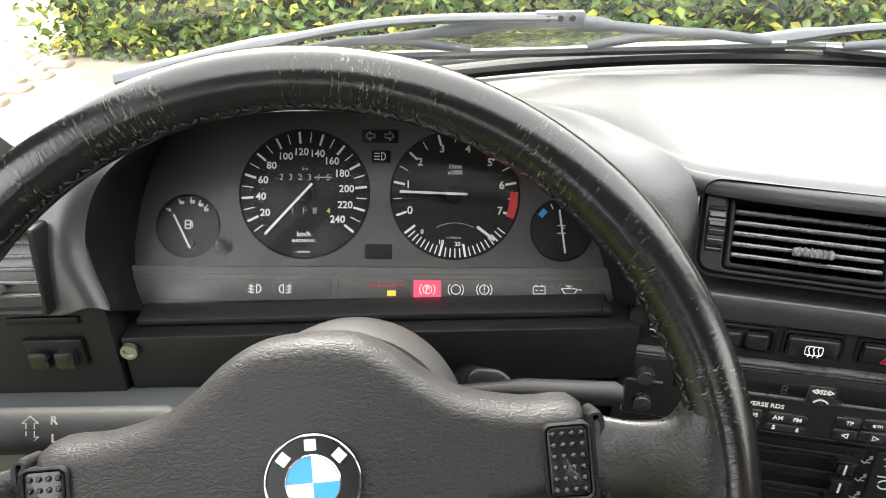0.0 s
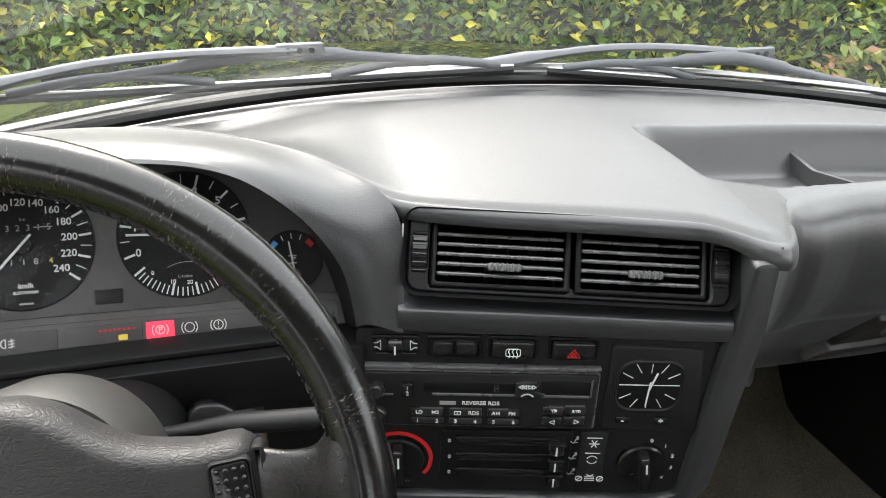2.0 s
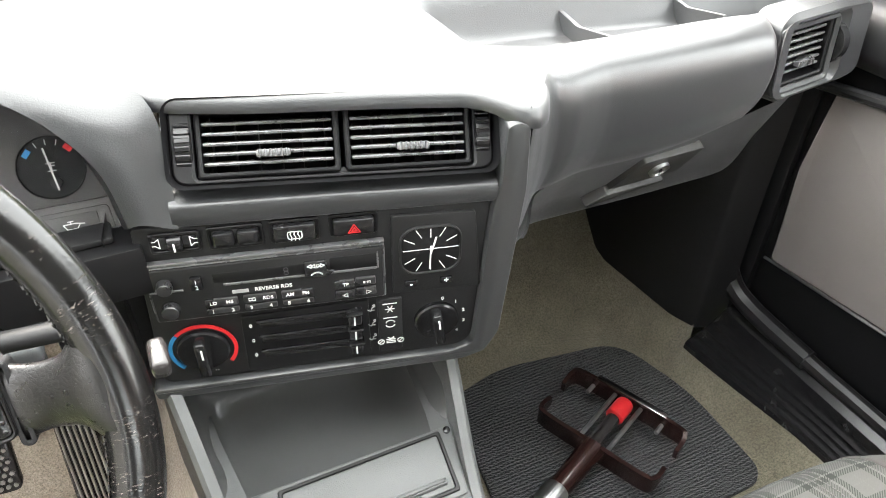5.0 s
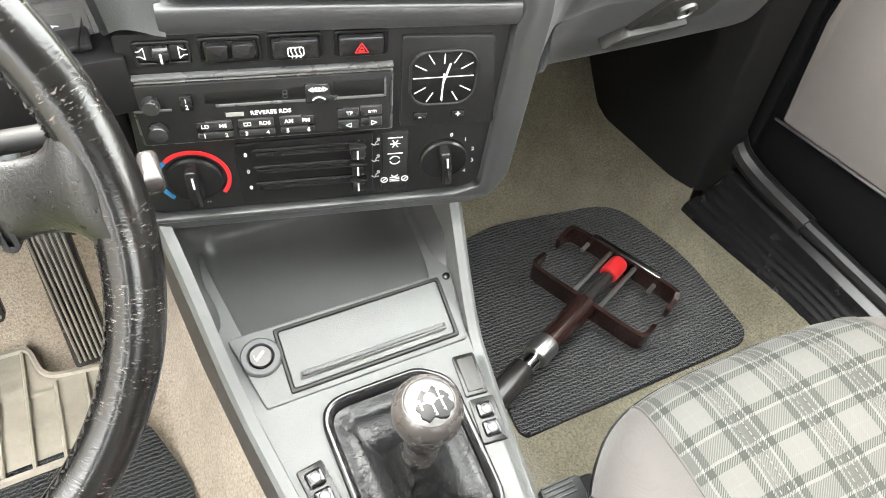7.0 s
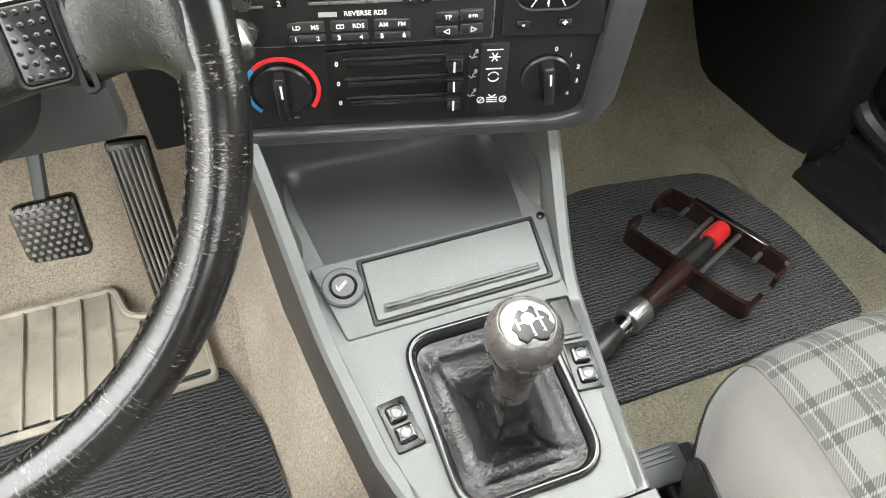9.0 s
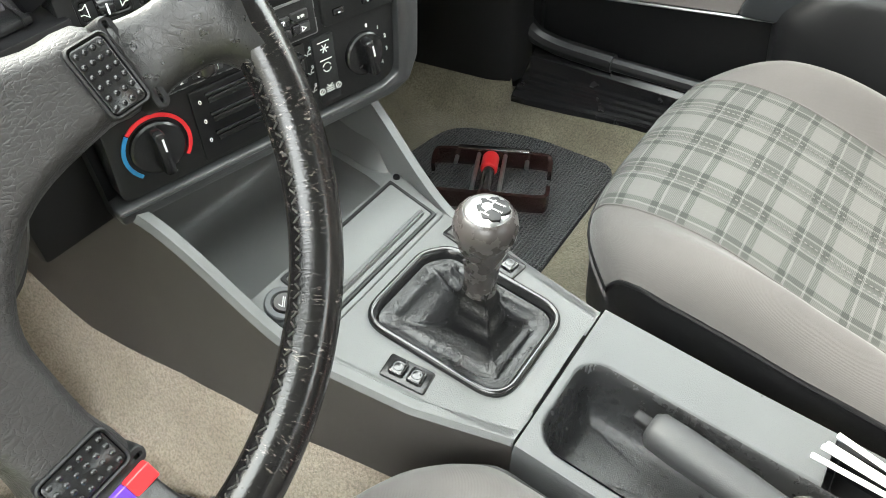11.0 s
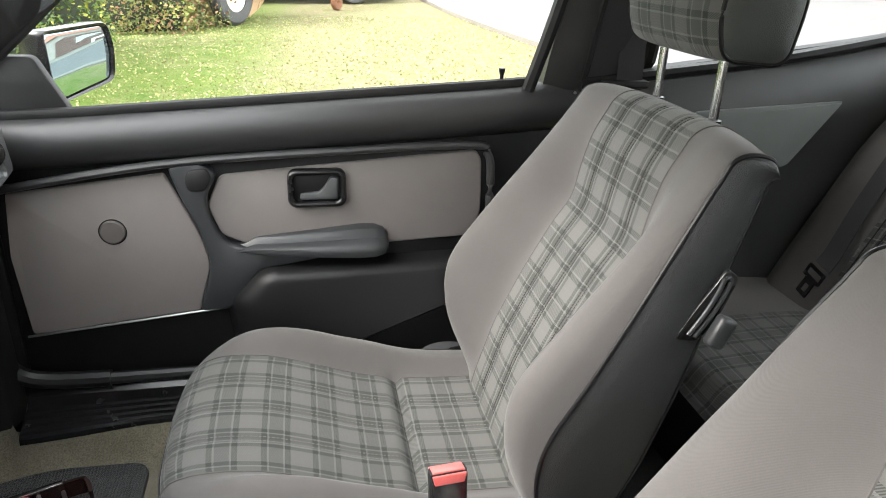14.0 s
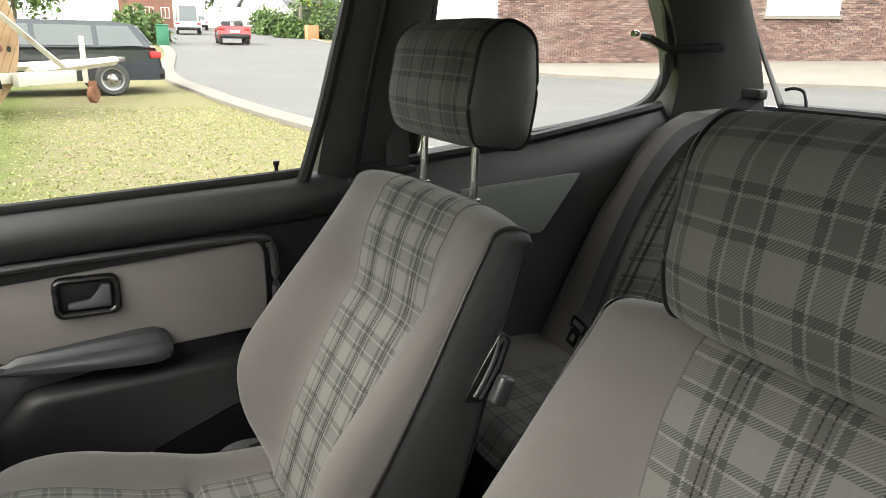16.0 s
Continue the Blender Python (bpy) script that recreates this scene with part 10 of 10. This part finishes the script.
for dy in (0.0, 1.5):
    wheel(tr, MT @ Matrix.Translation((0, dy, 0.41)) @ Matrix.Rotation(radians(90), 4, "X"), 0.41, 0.2, M_CREAM)
    b = BM()
    rings = [[MT @ Vector((0.50 * math.cos(a) * s, dy + y, 0.41 + 0.50 * math.sin(a) * s)) for y, s in ((-0.14, 0.99), (-0.14, 1.02), (0.14, 1.02), (0.14, 0.99))] for a in (math.pi * i / 16 for i in range(17))]
    skin(b, rings, True, True, True)
    part("mudguard", b, M_SATIN, tr, "black curved mudguard")
for dy in (0.22, 1.28):
    b = BM()
    box(b, (0.2, dy, 0.52), (3.4, 0.10, 0.15), MT, 0.01)
    part("beam", b, M_CREAM, tr)
b = BM()
box(b, (1.75, 0.06, 0.50), (1.4, 0.10, 0.20), MT, 0.01)
part("side_beam", b, M_CREAM, tr)
b = BM()
tube(b, [MT @ Vector((1.6, 0.22, 0.60)), MT @ Vector((4.5, 0.55, 0.70))], 0.085, 4)
part("drawbar", b, M_CREAM, tr)
b = BM()
tube(b, [MT @ Vector((1.6, 1.28, 0.60)), MT @ Vector((4.5, 0.6, 0.70))], 0.07, 4)
part("drawbar", b, M_CREAM, tr)
b = BM()
box(b, (4.65, 0.57, 0.72), (0.35, 0.12, 0.10), MT, 0.03)
part("coupling", b, M_STEEL, tr)
b = BM()
tube(b, [MT @ Vector((3.3, 0.42, 1.15)), MT @ Vector((3.3, 0.42, 0.35))], 0.045, 10)
part("jockey_post", b, M_CREAM, tr)
jp = tr.children[-1]
b = BM()
box(b, (3.3, 0.30, 0.26), (0.10, 0.12, 0.24), MT, 0.01)
part("fork", b, M_RUST, jp)
b = BM()
lathe(b, [(0.02, -0.05), (0.13, -0.05), (0.15, -0.03), (0.15, 0.03), (0.13, 0.05), (0.02, 0.05)], MT @ Matrix.Translation((3.3, 0.30, 0.15)) @ Matrix.Rotation(radians(90), 4, "X"), 24)
part("jockey_wheel", b, M_RUST, jp, "rusty jockey wheel")
for x0, z0, x1, z1, rr in ((0.25, 1.75, 2.1, 0.65, 0.05), (-0.2, 0.6, -0.2, 2.05, 0.06), (-0.05, 0.6, -0.05, 1.9, 0.05)):
    b = BM()
    tube(b, [MT @ Vector((x0, -0.02, z0)), MT @ Vector((x1, -0.02, z1))], rr, 4)
    part("brace", b, M_CREAM, tr)
b = BM()
for z in (0.95, 1.25, 1.5):
    box(b, (-0.12, -0.02, z), (0.34, 0.10, 0.07), MT, 0.01)
part("bracket", b, M_CREAM, tr)
drum = thing("cable_drum", (11.6, 1.2, 0.5), "large wooden cable drum with bolted plank flanges", "cable drum")
DR = 1.12
for dy in (0.30, 1.15):
    mdk = MT @ Matrix.Translation((0.42, dy, 1.13)) @ Matrix.Rotation(radians(90), 4, "X") @ Matrix.Rotation(radians(-32), 4, "Z")
    npl = 15
    for i in range(npl):
        x0 = -DR + 2 * DR * i / npl
        x1 = x0 + 2 * DR / npl - 0.008
        h0, h1 = math.sqrt(max(0.0, DR * DR - x0 * x0)), math.sqrt(max(0.0, DR * DR - x1 * x1))
        xm = (x0 + x1) / 2
        hm = math.sqrt(max(0.0, DR * DR - xm * xm))
        b = BM()
        plate(b, [(x0, -h0), (xm, -hm), (x1, -h1), (x1, h1), (xm, hm), (x0, h0)], -0.05, 0.01 + random.uniform(-0.004, 0.004), mdk, 0.004)
        part("plank", b, M_PINE, drum, smooth=20)
    for i in range(6):
        b = BM()
        an = i * math.pi / 3 + 0.3
        lathe(b, [(0.05, 0.005), (0.05, 0.02), (0.03, 0.03), (0.004, 0.032)], mdk @ Matrix.Translation((0.72 * math.cos(an), 0.72 * math.sin(an), 0)), 14)
        part("bolt", b, M_RUST, drum)
    for i in range(14):
        b = BM()
        an, ra = i * 2.399, (0.36, 0.62, 0.90)[i % 3]
        lathe(b, [(0.048, 0.012), (0.046, 0.016), (0.002, 0.013)], mdk @ Matrix.Translation((ra * math.cos(an), ra * math.sin(an), 0)), 12)
        part("bolt_hole", b, M_BLACK, drum, "dark bolt hole")
b = BM()
lathe(b, [(0.55, 0.0), (0.55, 0.8)], MT @ Matrix.Translation((-0.05, 1.12, 1.13)) @ Matrix.Rotation(radians(90), 4, "X"), 30)
part("barrel", b, M_PINE, drum)


# ---- cars ----
def car(name, at, heading, paint, label, L_=4.6, W_=1.78, H_=1.44, estate=True, open_top=False):
    t = thing(name, at, label, "car", "cars in the street")
    m = Matrix.Translation(at) @ Matrix.Rotation(heading, 4, "Z")
    # side profile from rear to front: (x, z)
    low = [(-L_ / 2, 0.30), (-L_ / 2 - 0.02, 0.55), (-L_ / 2 + 0.03, 0.80), (-L_ / 2 + 0.10, 0.96), (L_ * 0.12, 0.93), (L_ * 0.30, 0.90), (L_ * 0.44, 0.76), (L_ / 2, 0.58), (L_ / 2, 0.28)]
    bb = BM()
    def ring(y, s):
        return [m @ Vector((x, y, z if z < 0.7 else 0.7 + (z - 0.7) * s)) for x, z in low]
    skin(bb, [ring(-W_ / 2 + 0.06, 0.75), ring(-W_ / 2, 0.96), ring(-W_ / 2 + 0.10, 1.0), ring(0, 1.03), ring(W_ / 2 - 0.10, 1.0), ring(W_ / 2, 0.96), ring(W_ / 2 - 0.06, 0.75)], True, True, True)
    part("body", bb, paint, t, smooth=45)
    if not open_top:
        roof_ = [(-L_ / 2 + 0.12, 0.95), (-L_ / 2 + (0.42 if estate else 0.9), H_ - 0.06), (-L_ / 2 + (0.9 if estate else 1.4), H_), (L_ * 0.02, H_), (L_ * 0.10, H_ - 0.05), (L_ * 0.29, 0.90)]
        bb = BM()
        skin(bb, [[m @ Vector((x, y, z)) for x, z in roof_] for y in (-W_ / 2 + 0.2, -W_ / 2 + 0.28, W_ / 2 - 0.28, W_ / 2 - 0.2)], False)
        skin(bb, [[m @ Vector((x, s * (W_ / 2 - 0.2), z)) for x, z in roof_] + [] for s in (1,)] + [[m @ Vector((x, 1 * (W_ / 2 - 0.08), 0.92)) for x, z in roof_]], False)
        skin(bb, [[m @ Vector((x, -(W_ / 2 - 0.2), z)) for x, z in roof_]] + [[m @ Vector((x, -(W_ / 2 - 0.08), 0.92)) for x, z in roof_]], False)
        cab = part("cabin", bb, paint, t, smooth=30)
        for s in (-1, 1):
            for x0, x1, x2, x3 in ((-L_ / 2 + 0.30, -L_ * 0.26, -L_ * 0.26, -L_ / 2 + 0.55), (-L_ * 0.24, -L_ * 0.03, -L_ * 0.03, -L_ * 0.24), (-L_ * 0.01, L_ * 0.22, L_ * 0.08, -L_ * 0.01)):
                bb = BM()
                yb, yt = s * (W_ / 2 - 0.076), s * (W_ / 2 - 0.186)
                vs = [bb.verts.new(m @ Vector(p)) for p in ((x0, yb, 0.965), (x1, yb, 0.965), (x2, yt, H_ - 0.09), (x3, yt, H_ - 0.09))]
                bb.faces.new(vs)
                r = bmesh.ops.extrude_face_region(bb, geom=bb.faces[:])
                for v_ in [g for g in r["geom"] if isinstance(g, bmesh.types.BMVert)]:
                    v_.co += m.to_3x3() @ Vector((0, s * 0.012, 0.004))
                part("side_window", bb, M_DGLASS, cab)
        bb = BM()
        vs = [bb.verts.new(m @ Vector(p)) for p in ((-L_ / 2 + 0.12, -W_ / 2 + 0.28, 1.0), (-L_ / 2 + 0.12, W_ / 2 - 0.28, 1.0), (-L_ / 2 + 0.36, W_ / 2 - 0.34, H_ - 0.1), (-L_ / 2 + 0.36, -W_ / 2 + 0.34, H_ - 0.1))]
        f_ = bb.faces.new(vs)
        r = bmesh.ops.extrude_face_region(bb, geom=[f_])
        for v_ in [g for g in r["geom"] if isinstance(g, bmesh.types.BMVert)]:
            v_.co += m.to_3x3() @ Vector((-0.03, 0, 0.015))
        part("rear_window", bb, M_DGLASS, cab)
    else:
        bb = BM()
        tube(bb, [m @ Vector((L_ * 0.12, -W_ / 2 + 0.2, 0.92)), m @ Vector((L_ * 0.04, -W_ / 2 + 0.28, 1.22)), m @ Vector((L_ * 0.04, W_ / 2 - 0.28, 1.22)), m @ Vector((L_ * 0.12, W_ / 2 - 0.2, 0.92))], 0.03, 6)
        part("screen_frame", bb, M_SATIN, t)
        for y in (-0.35, 0.35):
            bb = BM()
            box(bb, (-L_ * 0.10, y, 0.98), (0.15, 0.5, 0.45), m, 0.05)
            part("seat", bb, M_SATIN, t)
    for s in (-1, 1):
        bb = BM()
        box(bb, (-L_ / 2 + 0.09, s * (W_ / 2 - 0.17), 0.80), (0.22, 0.36, 0.14), m, 0.03)
        part("tail_light", bb, M_RED, t, "red tail light")
        for x in (-L_ * 0.30, L_ * 0.32):
            wheel(t, m @ Matrix.Translation((x, s * (W_ / 2 - 0.10), 0.32)) @ Matrix.Rotation(radians(-90 * s), 4, "X"), 0.325, 0.2, M_STEEL, 0.68)
    bb = BM()
    box(bb, (-L_ / 2 - 0.02, 0, 0.42), (0.14, W_ - 0.1, 0.24), m, 0.05)
    part("bumper", bb, M_SATIN, t)
    bb = BM()
    box(bb, (-L_ / 2 - 0.045, 0, 0.66), (0.03, 0.5, 0.11), m, 0.005)
    part("plate", bb, M_WHITE, t)
    return t


car("parked_car", (16.7, 0.35, 0.04), radians(96), M_DCAR, "dark blue estate car parked on the grass", 4.75, 1.85, 1.44, True)
car("red_car", (43.5, -9.6, gz(43.5, -9.6) + 0.02), radians(-8), M_RCAR, "red open-topped car driving away on the road", 4.0, 1.68, 1.25, True, True)
car("parked_van", (66, -10.9, gz(66, -10.9) + 0.02), radians(-8), M_WCAR, "white van parked by the road", 5.0, 1.95, 2.3)
car("parked_car", (84, -15.0, gz(84, -15.0) + 0.02), radians(-8), M_WCAR, "pale car far along the road", 4.3, 1.75, 1.5)

# ---- brick house across the road ----
ew = (WB - WA).normalized()
MHS = basis(Vector((WA.x, WA.y, 0.25)), (ew.x, ew.y, 0), (0, 0, 1))
if (MHS.to_3x3() @ Vector((0, 0, 1))).dot(Vector((-0.33 - WA.x, -WA.y, 0))) < 0:
    MHS = basis(Vector((WB.x, WB.y, 0.25)), (-ew.x, -ew.y, 0), (0, 0, 1))
    FLIP = True
else:
    FLIP = False
WL = (WB - WA).length
hs = thing("brick_house", (19, -21, 0.5), "red brick house with white windows and a white door", "house")
U = lambda a: WL - a if FLIP else a
EXT = 7.0
b = BM()
x0, x1 = sorted((U(0.0), U(WL + EXT)))
box(b, ((x0 + x1) / 2, 3.0, -0.25), (x1 - x0, 6.6, 0.4), MHS)
wall_h = part("wall", b, M_MORT, hs, "mortared brick wall")
OPEN_ = [(6.55, 7.5, -0.3, 2.75)]
WIN = [(1.55, 2.35, 3.05, 4.2), (3.35, 4.15, 3.10, 4.2), (9.6, 11.9, 2.05, 3.9)]
b = BM()
bl_, bh = 0.215, 0.065
def hole(u, v):
    return any(a - 0.05 < u < c + 0.05 and d - 0.05 < v < e + 0.05 for a, c, d, e in OPEN_ + WIN)
verts, faces = [], []
random.seed(6)
single = []
for j in range(62):
    v = 0.0 + 0.078 * j
    for i in range(int((WL + 3.5) / 0.225)):
        u = 0.1 + 0.225 * i + (0.11 if j % 2 else 0)
        if hole(u, v):
            continue
        pr = 0.0 + random.uniform(0.008, 0.016)
        if len(single) < 240 and 3.6 < u < 6.3 and 0.3 < v < 1.9:
            single.append((u, v, pr))
            continue
        uu = U(u)
        q = [(uu - bl_ / 2, v - bh / 2, -0.05), (uu + bl_ / 2, v - bh / 2, -0.05), (uu + bl_ / 2, v + bh / 2, -0.05), (uu - bl_ / 2, v + bh / 2, -0.05)]
        k = len(verts)
        verts += [MHS @ Vector((x, y, z + 0.0)) for x, y, z in q] + [MHS @ Vector((x, y, pr)) for x, y, z in q]
        faces += [(k + 4, k + 5, k + 6, k + 7), (k, k + 1, k + 5, k + 4), (k + 1, k + 2, k + 6, k + 5), (k + 2, k + 3, k + 7, k + 6), (k + 3, k, k + 4, k + 7)]
me = bpy.data.meshes.new("brickwork")
me.from_pydata([tuple(v) for v in verts], [], faces)
def brick_mat(name, src):
    m, nt, b_ = nodes_of(name)
    r = nt.nodes.new("ShaderNodeObjectInfo").outputs["Random"] if src == "object" else nt.nodes.new("ShaderNodeNewGeometry").outputs["Random Per Island"]
    c = ramp(nt, r, [(0, (0.075, 0.048, 0.046)), (0.3, (0.125, 0.074, 0.064)), (0.7, (0.165, 0.10, 0.085)), (1.0, (0.21, 0.15, 0.13))])
    v = coords(nt)
    c = mixed(nt, c, (0.24, 0.19, 0.17), ramp(nt, grain(nt, v, 0.8, 5), [(0.5, 0.0), (0.75, 0.5)]))
    nt.links.new(c, b_.inputs["Base Color"])
    b_.inputs["Roughness"].default_value = 0.95
    relief(nt, b_, grain(nt, v, 60, 3), 0.4, 0.004)
    return m
me.materials.append(brick_mat("brick_mix", "island"))
bw = new("brickwork", me)
bw.parent = wall_h
tagged(bw, "red and brown bricks in stretcher bond", kind="stuff")
b = BM()
box(b, (0, 0, 0), (bl_, bh, 0.06))
bm0 = part("brick", b, brick_mat("brick_single", "object"), wall_h)
for i, (u, v, pr) in enumerate(single):
    o = bm0 if i == 0 else bpy.data.objects.new("brick", bm0.data)
    if i:
        scene.collection.objects.link(o)
        o.parent = wall_h
    o.matrix_basis = MHS @ Matrix.Translation((U(u), v, pr - 0.03))
def house_window(parent, m, u0, u1, v0, v1, mull=1, curtain=False, depth=0.0):
    bb = BM()
    w_, h_, cx_, cy_ = u1 - u0, v1 - v0, (u0 + u1) / 2, (v0 + v1) / 2
    frame_of(bb, rrect(w_, h_, 0.01, 1, cx_, cy_), rrect(w_ - 0.16, h_ - 0.16, 0.01, 1, cx_, cy_), -0.04 + depth, 0.03 + depth, m, 0.01)
    wd = part("window", bb, M_FRAME, parent, "white framed window")
    for i in range(mull):
        bb = BM()
        box(bb, (u0 + w_ * (i + 1) / (mull + 1), cy_, depth), (0.09, h_ - 0.1, 0.06), m)
        part("mullion", bb, M_FRAME, wd)
    bb = BM()
    box(bb, (cx_, cy_, -0.02 + depth), (w_ - 0.1, h_ - 0.1, 0.01), m)
    part("pane", bb, M_DGLASS if not curtain else M_CURT, wd)
    bb = BM()
    box(bb, (cx_, v0 - 0.06, 0.05 + depth), (w_ + 0.15, 0.09, 0.16), m)
    part("sill", bb, M_SLAB, wd)
M_CURT = surface("net_curtain", (0.35, 0.38, 0.38), 0.4, 0, 0.2, 6, 40, 0.2, coat=0.6)
for a, c, d, e in WIN:
    ua, ub = sorted((U(a), U(c)))
    house_window(hs, MHS, ua, ub, d, e, 2 if c - a > 2 else 1, c - a > 2)
for a, c, d, e in OPEN_:
    b = BM()
    ua, ub = sorted((U(a), U(c)))
    box(b, ((ua + ub) / 2, (d + e) / 2, 0.0), (ub - ua, e - d, 0.10), MHS, 0.01)
    dr = part("door", b, M_FRAME, hs, "white front door")
    b = BM()
    box(b, ((ua + ub) / 2, (d + e) / 2 + 0.5, 0.055), ((ub - ua) * 0.6, (e - d) * 0.4, 0.02), MHS, 0.01)
    part("door_panel", b, M_WALLW, dr)
b = BM()
skin(b, [[MHS @ Vector((x, 6.2, 0.4)) for x in (x0 - 0.4, x1 + 0.4)], [MHS @ Vector((x, 9.0, -3.5)) for x in (x0 - 0.4, x1 + 0.4)], [MHS @ Vector((x, 6.2, -7.5)) for x in (x0 - 0.4, x1 + 0.4)]], False)
part("roof", b, M_ROOF, hs)


def far_house(at, heading, w, d, h, mat, roofmat, label, wins=2, storeys=2, gable=2.2):
    t = thing("house", at, label, "house", "houses along the street")
    m = Matrix.Translation(at) @ Matrix.Rotation(heading, 4, "Z")
    bb = BM()
    box(bb, (0, 0, h / 2 - 0.5), (w, d, h + 1.0), m)
    part("wall", bb, mat, t, smooth=0)
    bb = BM()
    prof = [(-d / 2 - 0.3, h - 0.15), (0, h + gable), (d / 2 + 0.3, h - 0.15), (d / 2 + 0.3, h - 0.3), (0, h + gable - 0.2), (-d / 2 - 0.3, h - 0.3)]
    skin(bb, [[m @ Vector((x, y, z)) for y, z in prof] for x in (-w / 2 - 0.3, w / 2 + 0.3)], True, True, True)
    rf = part("roof", bb, roofmat, t, smooth=0)
    bb = BM()
    skin(bb, [[m @ Vector((x, y, z)) for y, z in ((-d / 2, h), (0, h + gable - 0.2), (d / 2, h))] for x in (-w / 2, w / 2)], True, True, True)
    part("gable", bb, mat, t, smooth=0)
    bb = BM()
    box(bb, (w * 0.25, 0.3, h + gable), (0.6, 0.6, 1.4), m, 0.02)
    part("chimney", bb, M_BRICK, rf)
    for sgn, mm in ((1, m @ Matrix.Translation((0, -d / 2, 0)) @ Matrix.Rotation(radians(90), 4, "X")), (2, m @ Matrix.Translation((-w / 2, 0, 0)) @ Matrix.Rotation(radians(-90), 4, "Z") @ Matrix.Rotation(radians(90), 4, "X"))):
        span = w if sgn == 1 else d
        for s in range(storeys):
            for i in range(wins):
                u = -span / 2 + span * (i + 0.5) / wins
                house_window(t, mm, u - 0.5, u + 0.5, 0.9 + 2.8 * s, 2.2 + 2.8 * s, 1)
    return t


far_house((80, -3.9, gz(80, -3.9)), radians(-3), 8, 5.6, 4.6, M_WALLW, M_SLATE, "white rendered house with a dark roof", 0, 1, 3.2)
far_house((91, -8.6, gz(91, -8.6)), radians(-3), 8, 3.2, 5.6, M_BRICK, M_ROOF, "narrow red brick house with a tiled roof", 1, 2)
far_house((106, -13.8, gz(106, -13.8)), radians(-8), 16, 3.6, 5.6, M_BRICK, M_ROOF, "brick terraced houses by the street", 2, 2)
far_house((126, -20.6, gz(126, -20.6)), radians(-8), 10, 5.4, 5.0, M_WALLW, M_ROOF, "white and brick house at the end of the street", 2, 2, 3)
far_house((99, -22.6, gz(99, -22.6)), radians(-8), 8, 3.4, 4.6, M_WALLW, M_SLATE, "pale gabled house across the street", 1, 1, 2.4)
far_house((92, -26.0, gz(92, -26.0)), radians(-8), 9, 7, 6.0, M_BRICK, M_ROOF, "red brick house with a steep tiled roof", 2, 2, 3)
far_house((74, -22.4, gz(74, -22.4)), radians(-60), 8, 6, 2.6, M_WALLW, M_SLATE, "low house with a grey slate roof", 2, 1, 3.0)
bn = thing("waste_bin", (41, -5.5, gz(41, -5.5)), "green plastic wheeled waste bin by the road", "waste bin")
M_BIN = surface("green_plastic", (0.03, 0.16, 0.09), 0.5, 0, 0.1, 4, 60, 0.05)
b = BM()
box(b, (41, -5.5, gz(41, -5.5) + 0.5), (0.6, 0.55, 1.0), None, 0.05)
part("bin_body", b, M_BIN, bn)
b = BM()
box(b, (41, -5.5, gz(41, -5.5) + 1.04), (0.66, 0.6, 0.08), None, 0.03)
part("lid", b, M_BIN, bn)
b = BM()
box(b, (52, -17.1, gz(52, -17.1) + 0.45), (0.8, 0.8, 1.1), None, 0.03)
tagged(part("brick_planter", b, surface("orange_brick", (0.55, 0.20, 0.10), 0.9, 0, 0.15, 3, 40, 0.4)), "orange brick planter beside the footpath", "planter")
def street_lamp(x, y, h):
    t = thing("street_lamp", (x, y, gz(x, y)), "pale concrete street lamp post", "street lamp", "street lamps")
    bb = BM()
    tube(bb, [Vector((x, y, gz(x, y) - 0.1)), Vector((x, y, gz(x, y) + h))], [0.14, 0.08], 8)
    part("post", bb, M_SLAB, t)
    bb = BM()
    box(bb, (x - 0.3, y + 0.3, gz(x, y) + h), (0.9, 0.25, 0.14), None, 0.04)
    part("lamp_head", bb, M_STEEL, t)
street_lamp(58, -18.2, 8)
street_lamp(20.5, 2.6, 4.2)

# unseen plain wall, added to block low light on the driver's side
b = BM()
box(b, (-2.25, -1.6, 0.9), (0.2, 7.2, 1.8), None, 0.01)
tagged(part("wall_west", b, surface("light_block_render", (0.42, 0.40, 0.37), 0.9, 0, 0.2, 1.5, 60, 0.5, 0.004)), "unseen plain rendered wall added to block light on the driver's side", "wall", kind="structure")
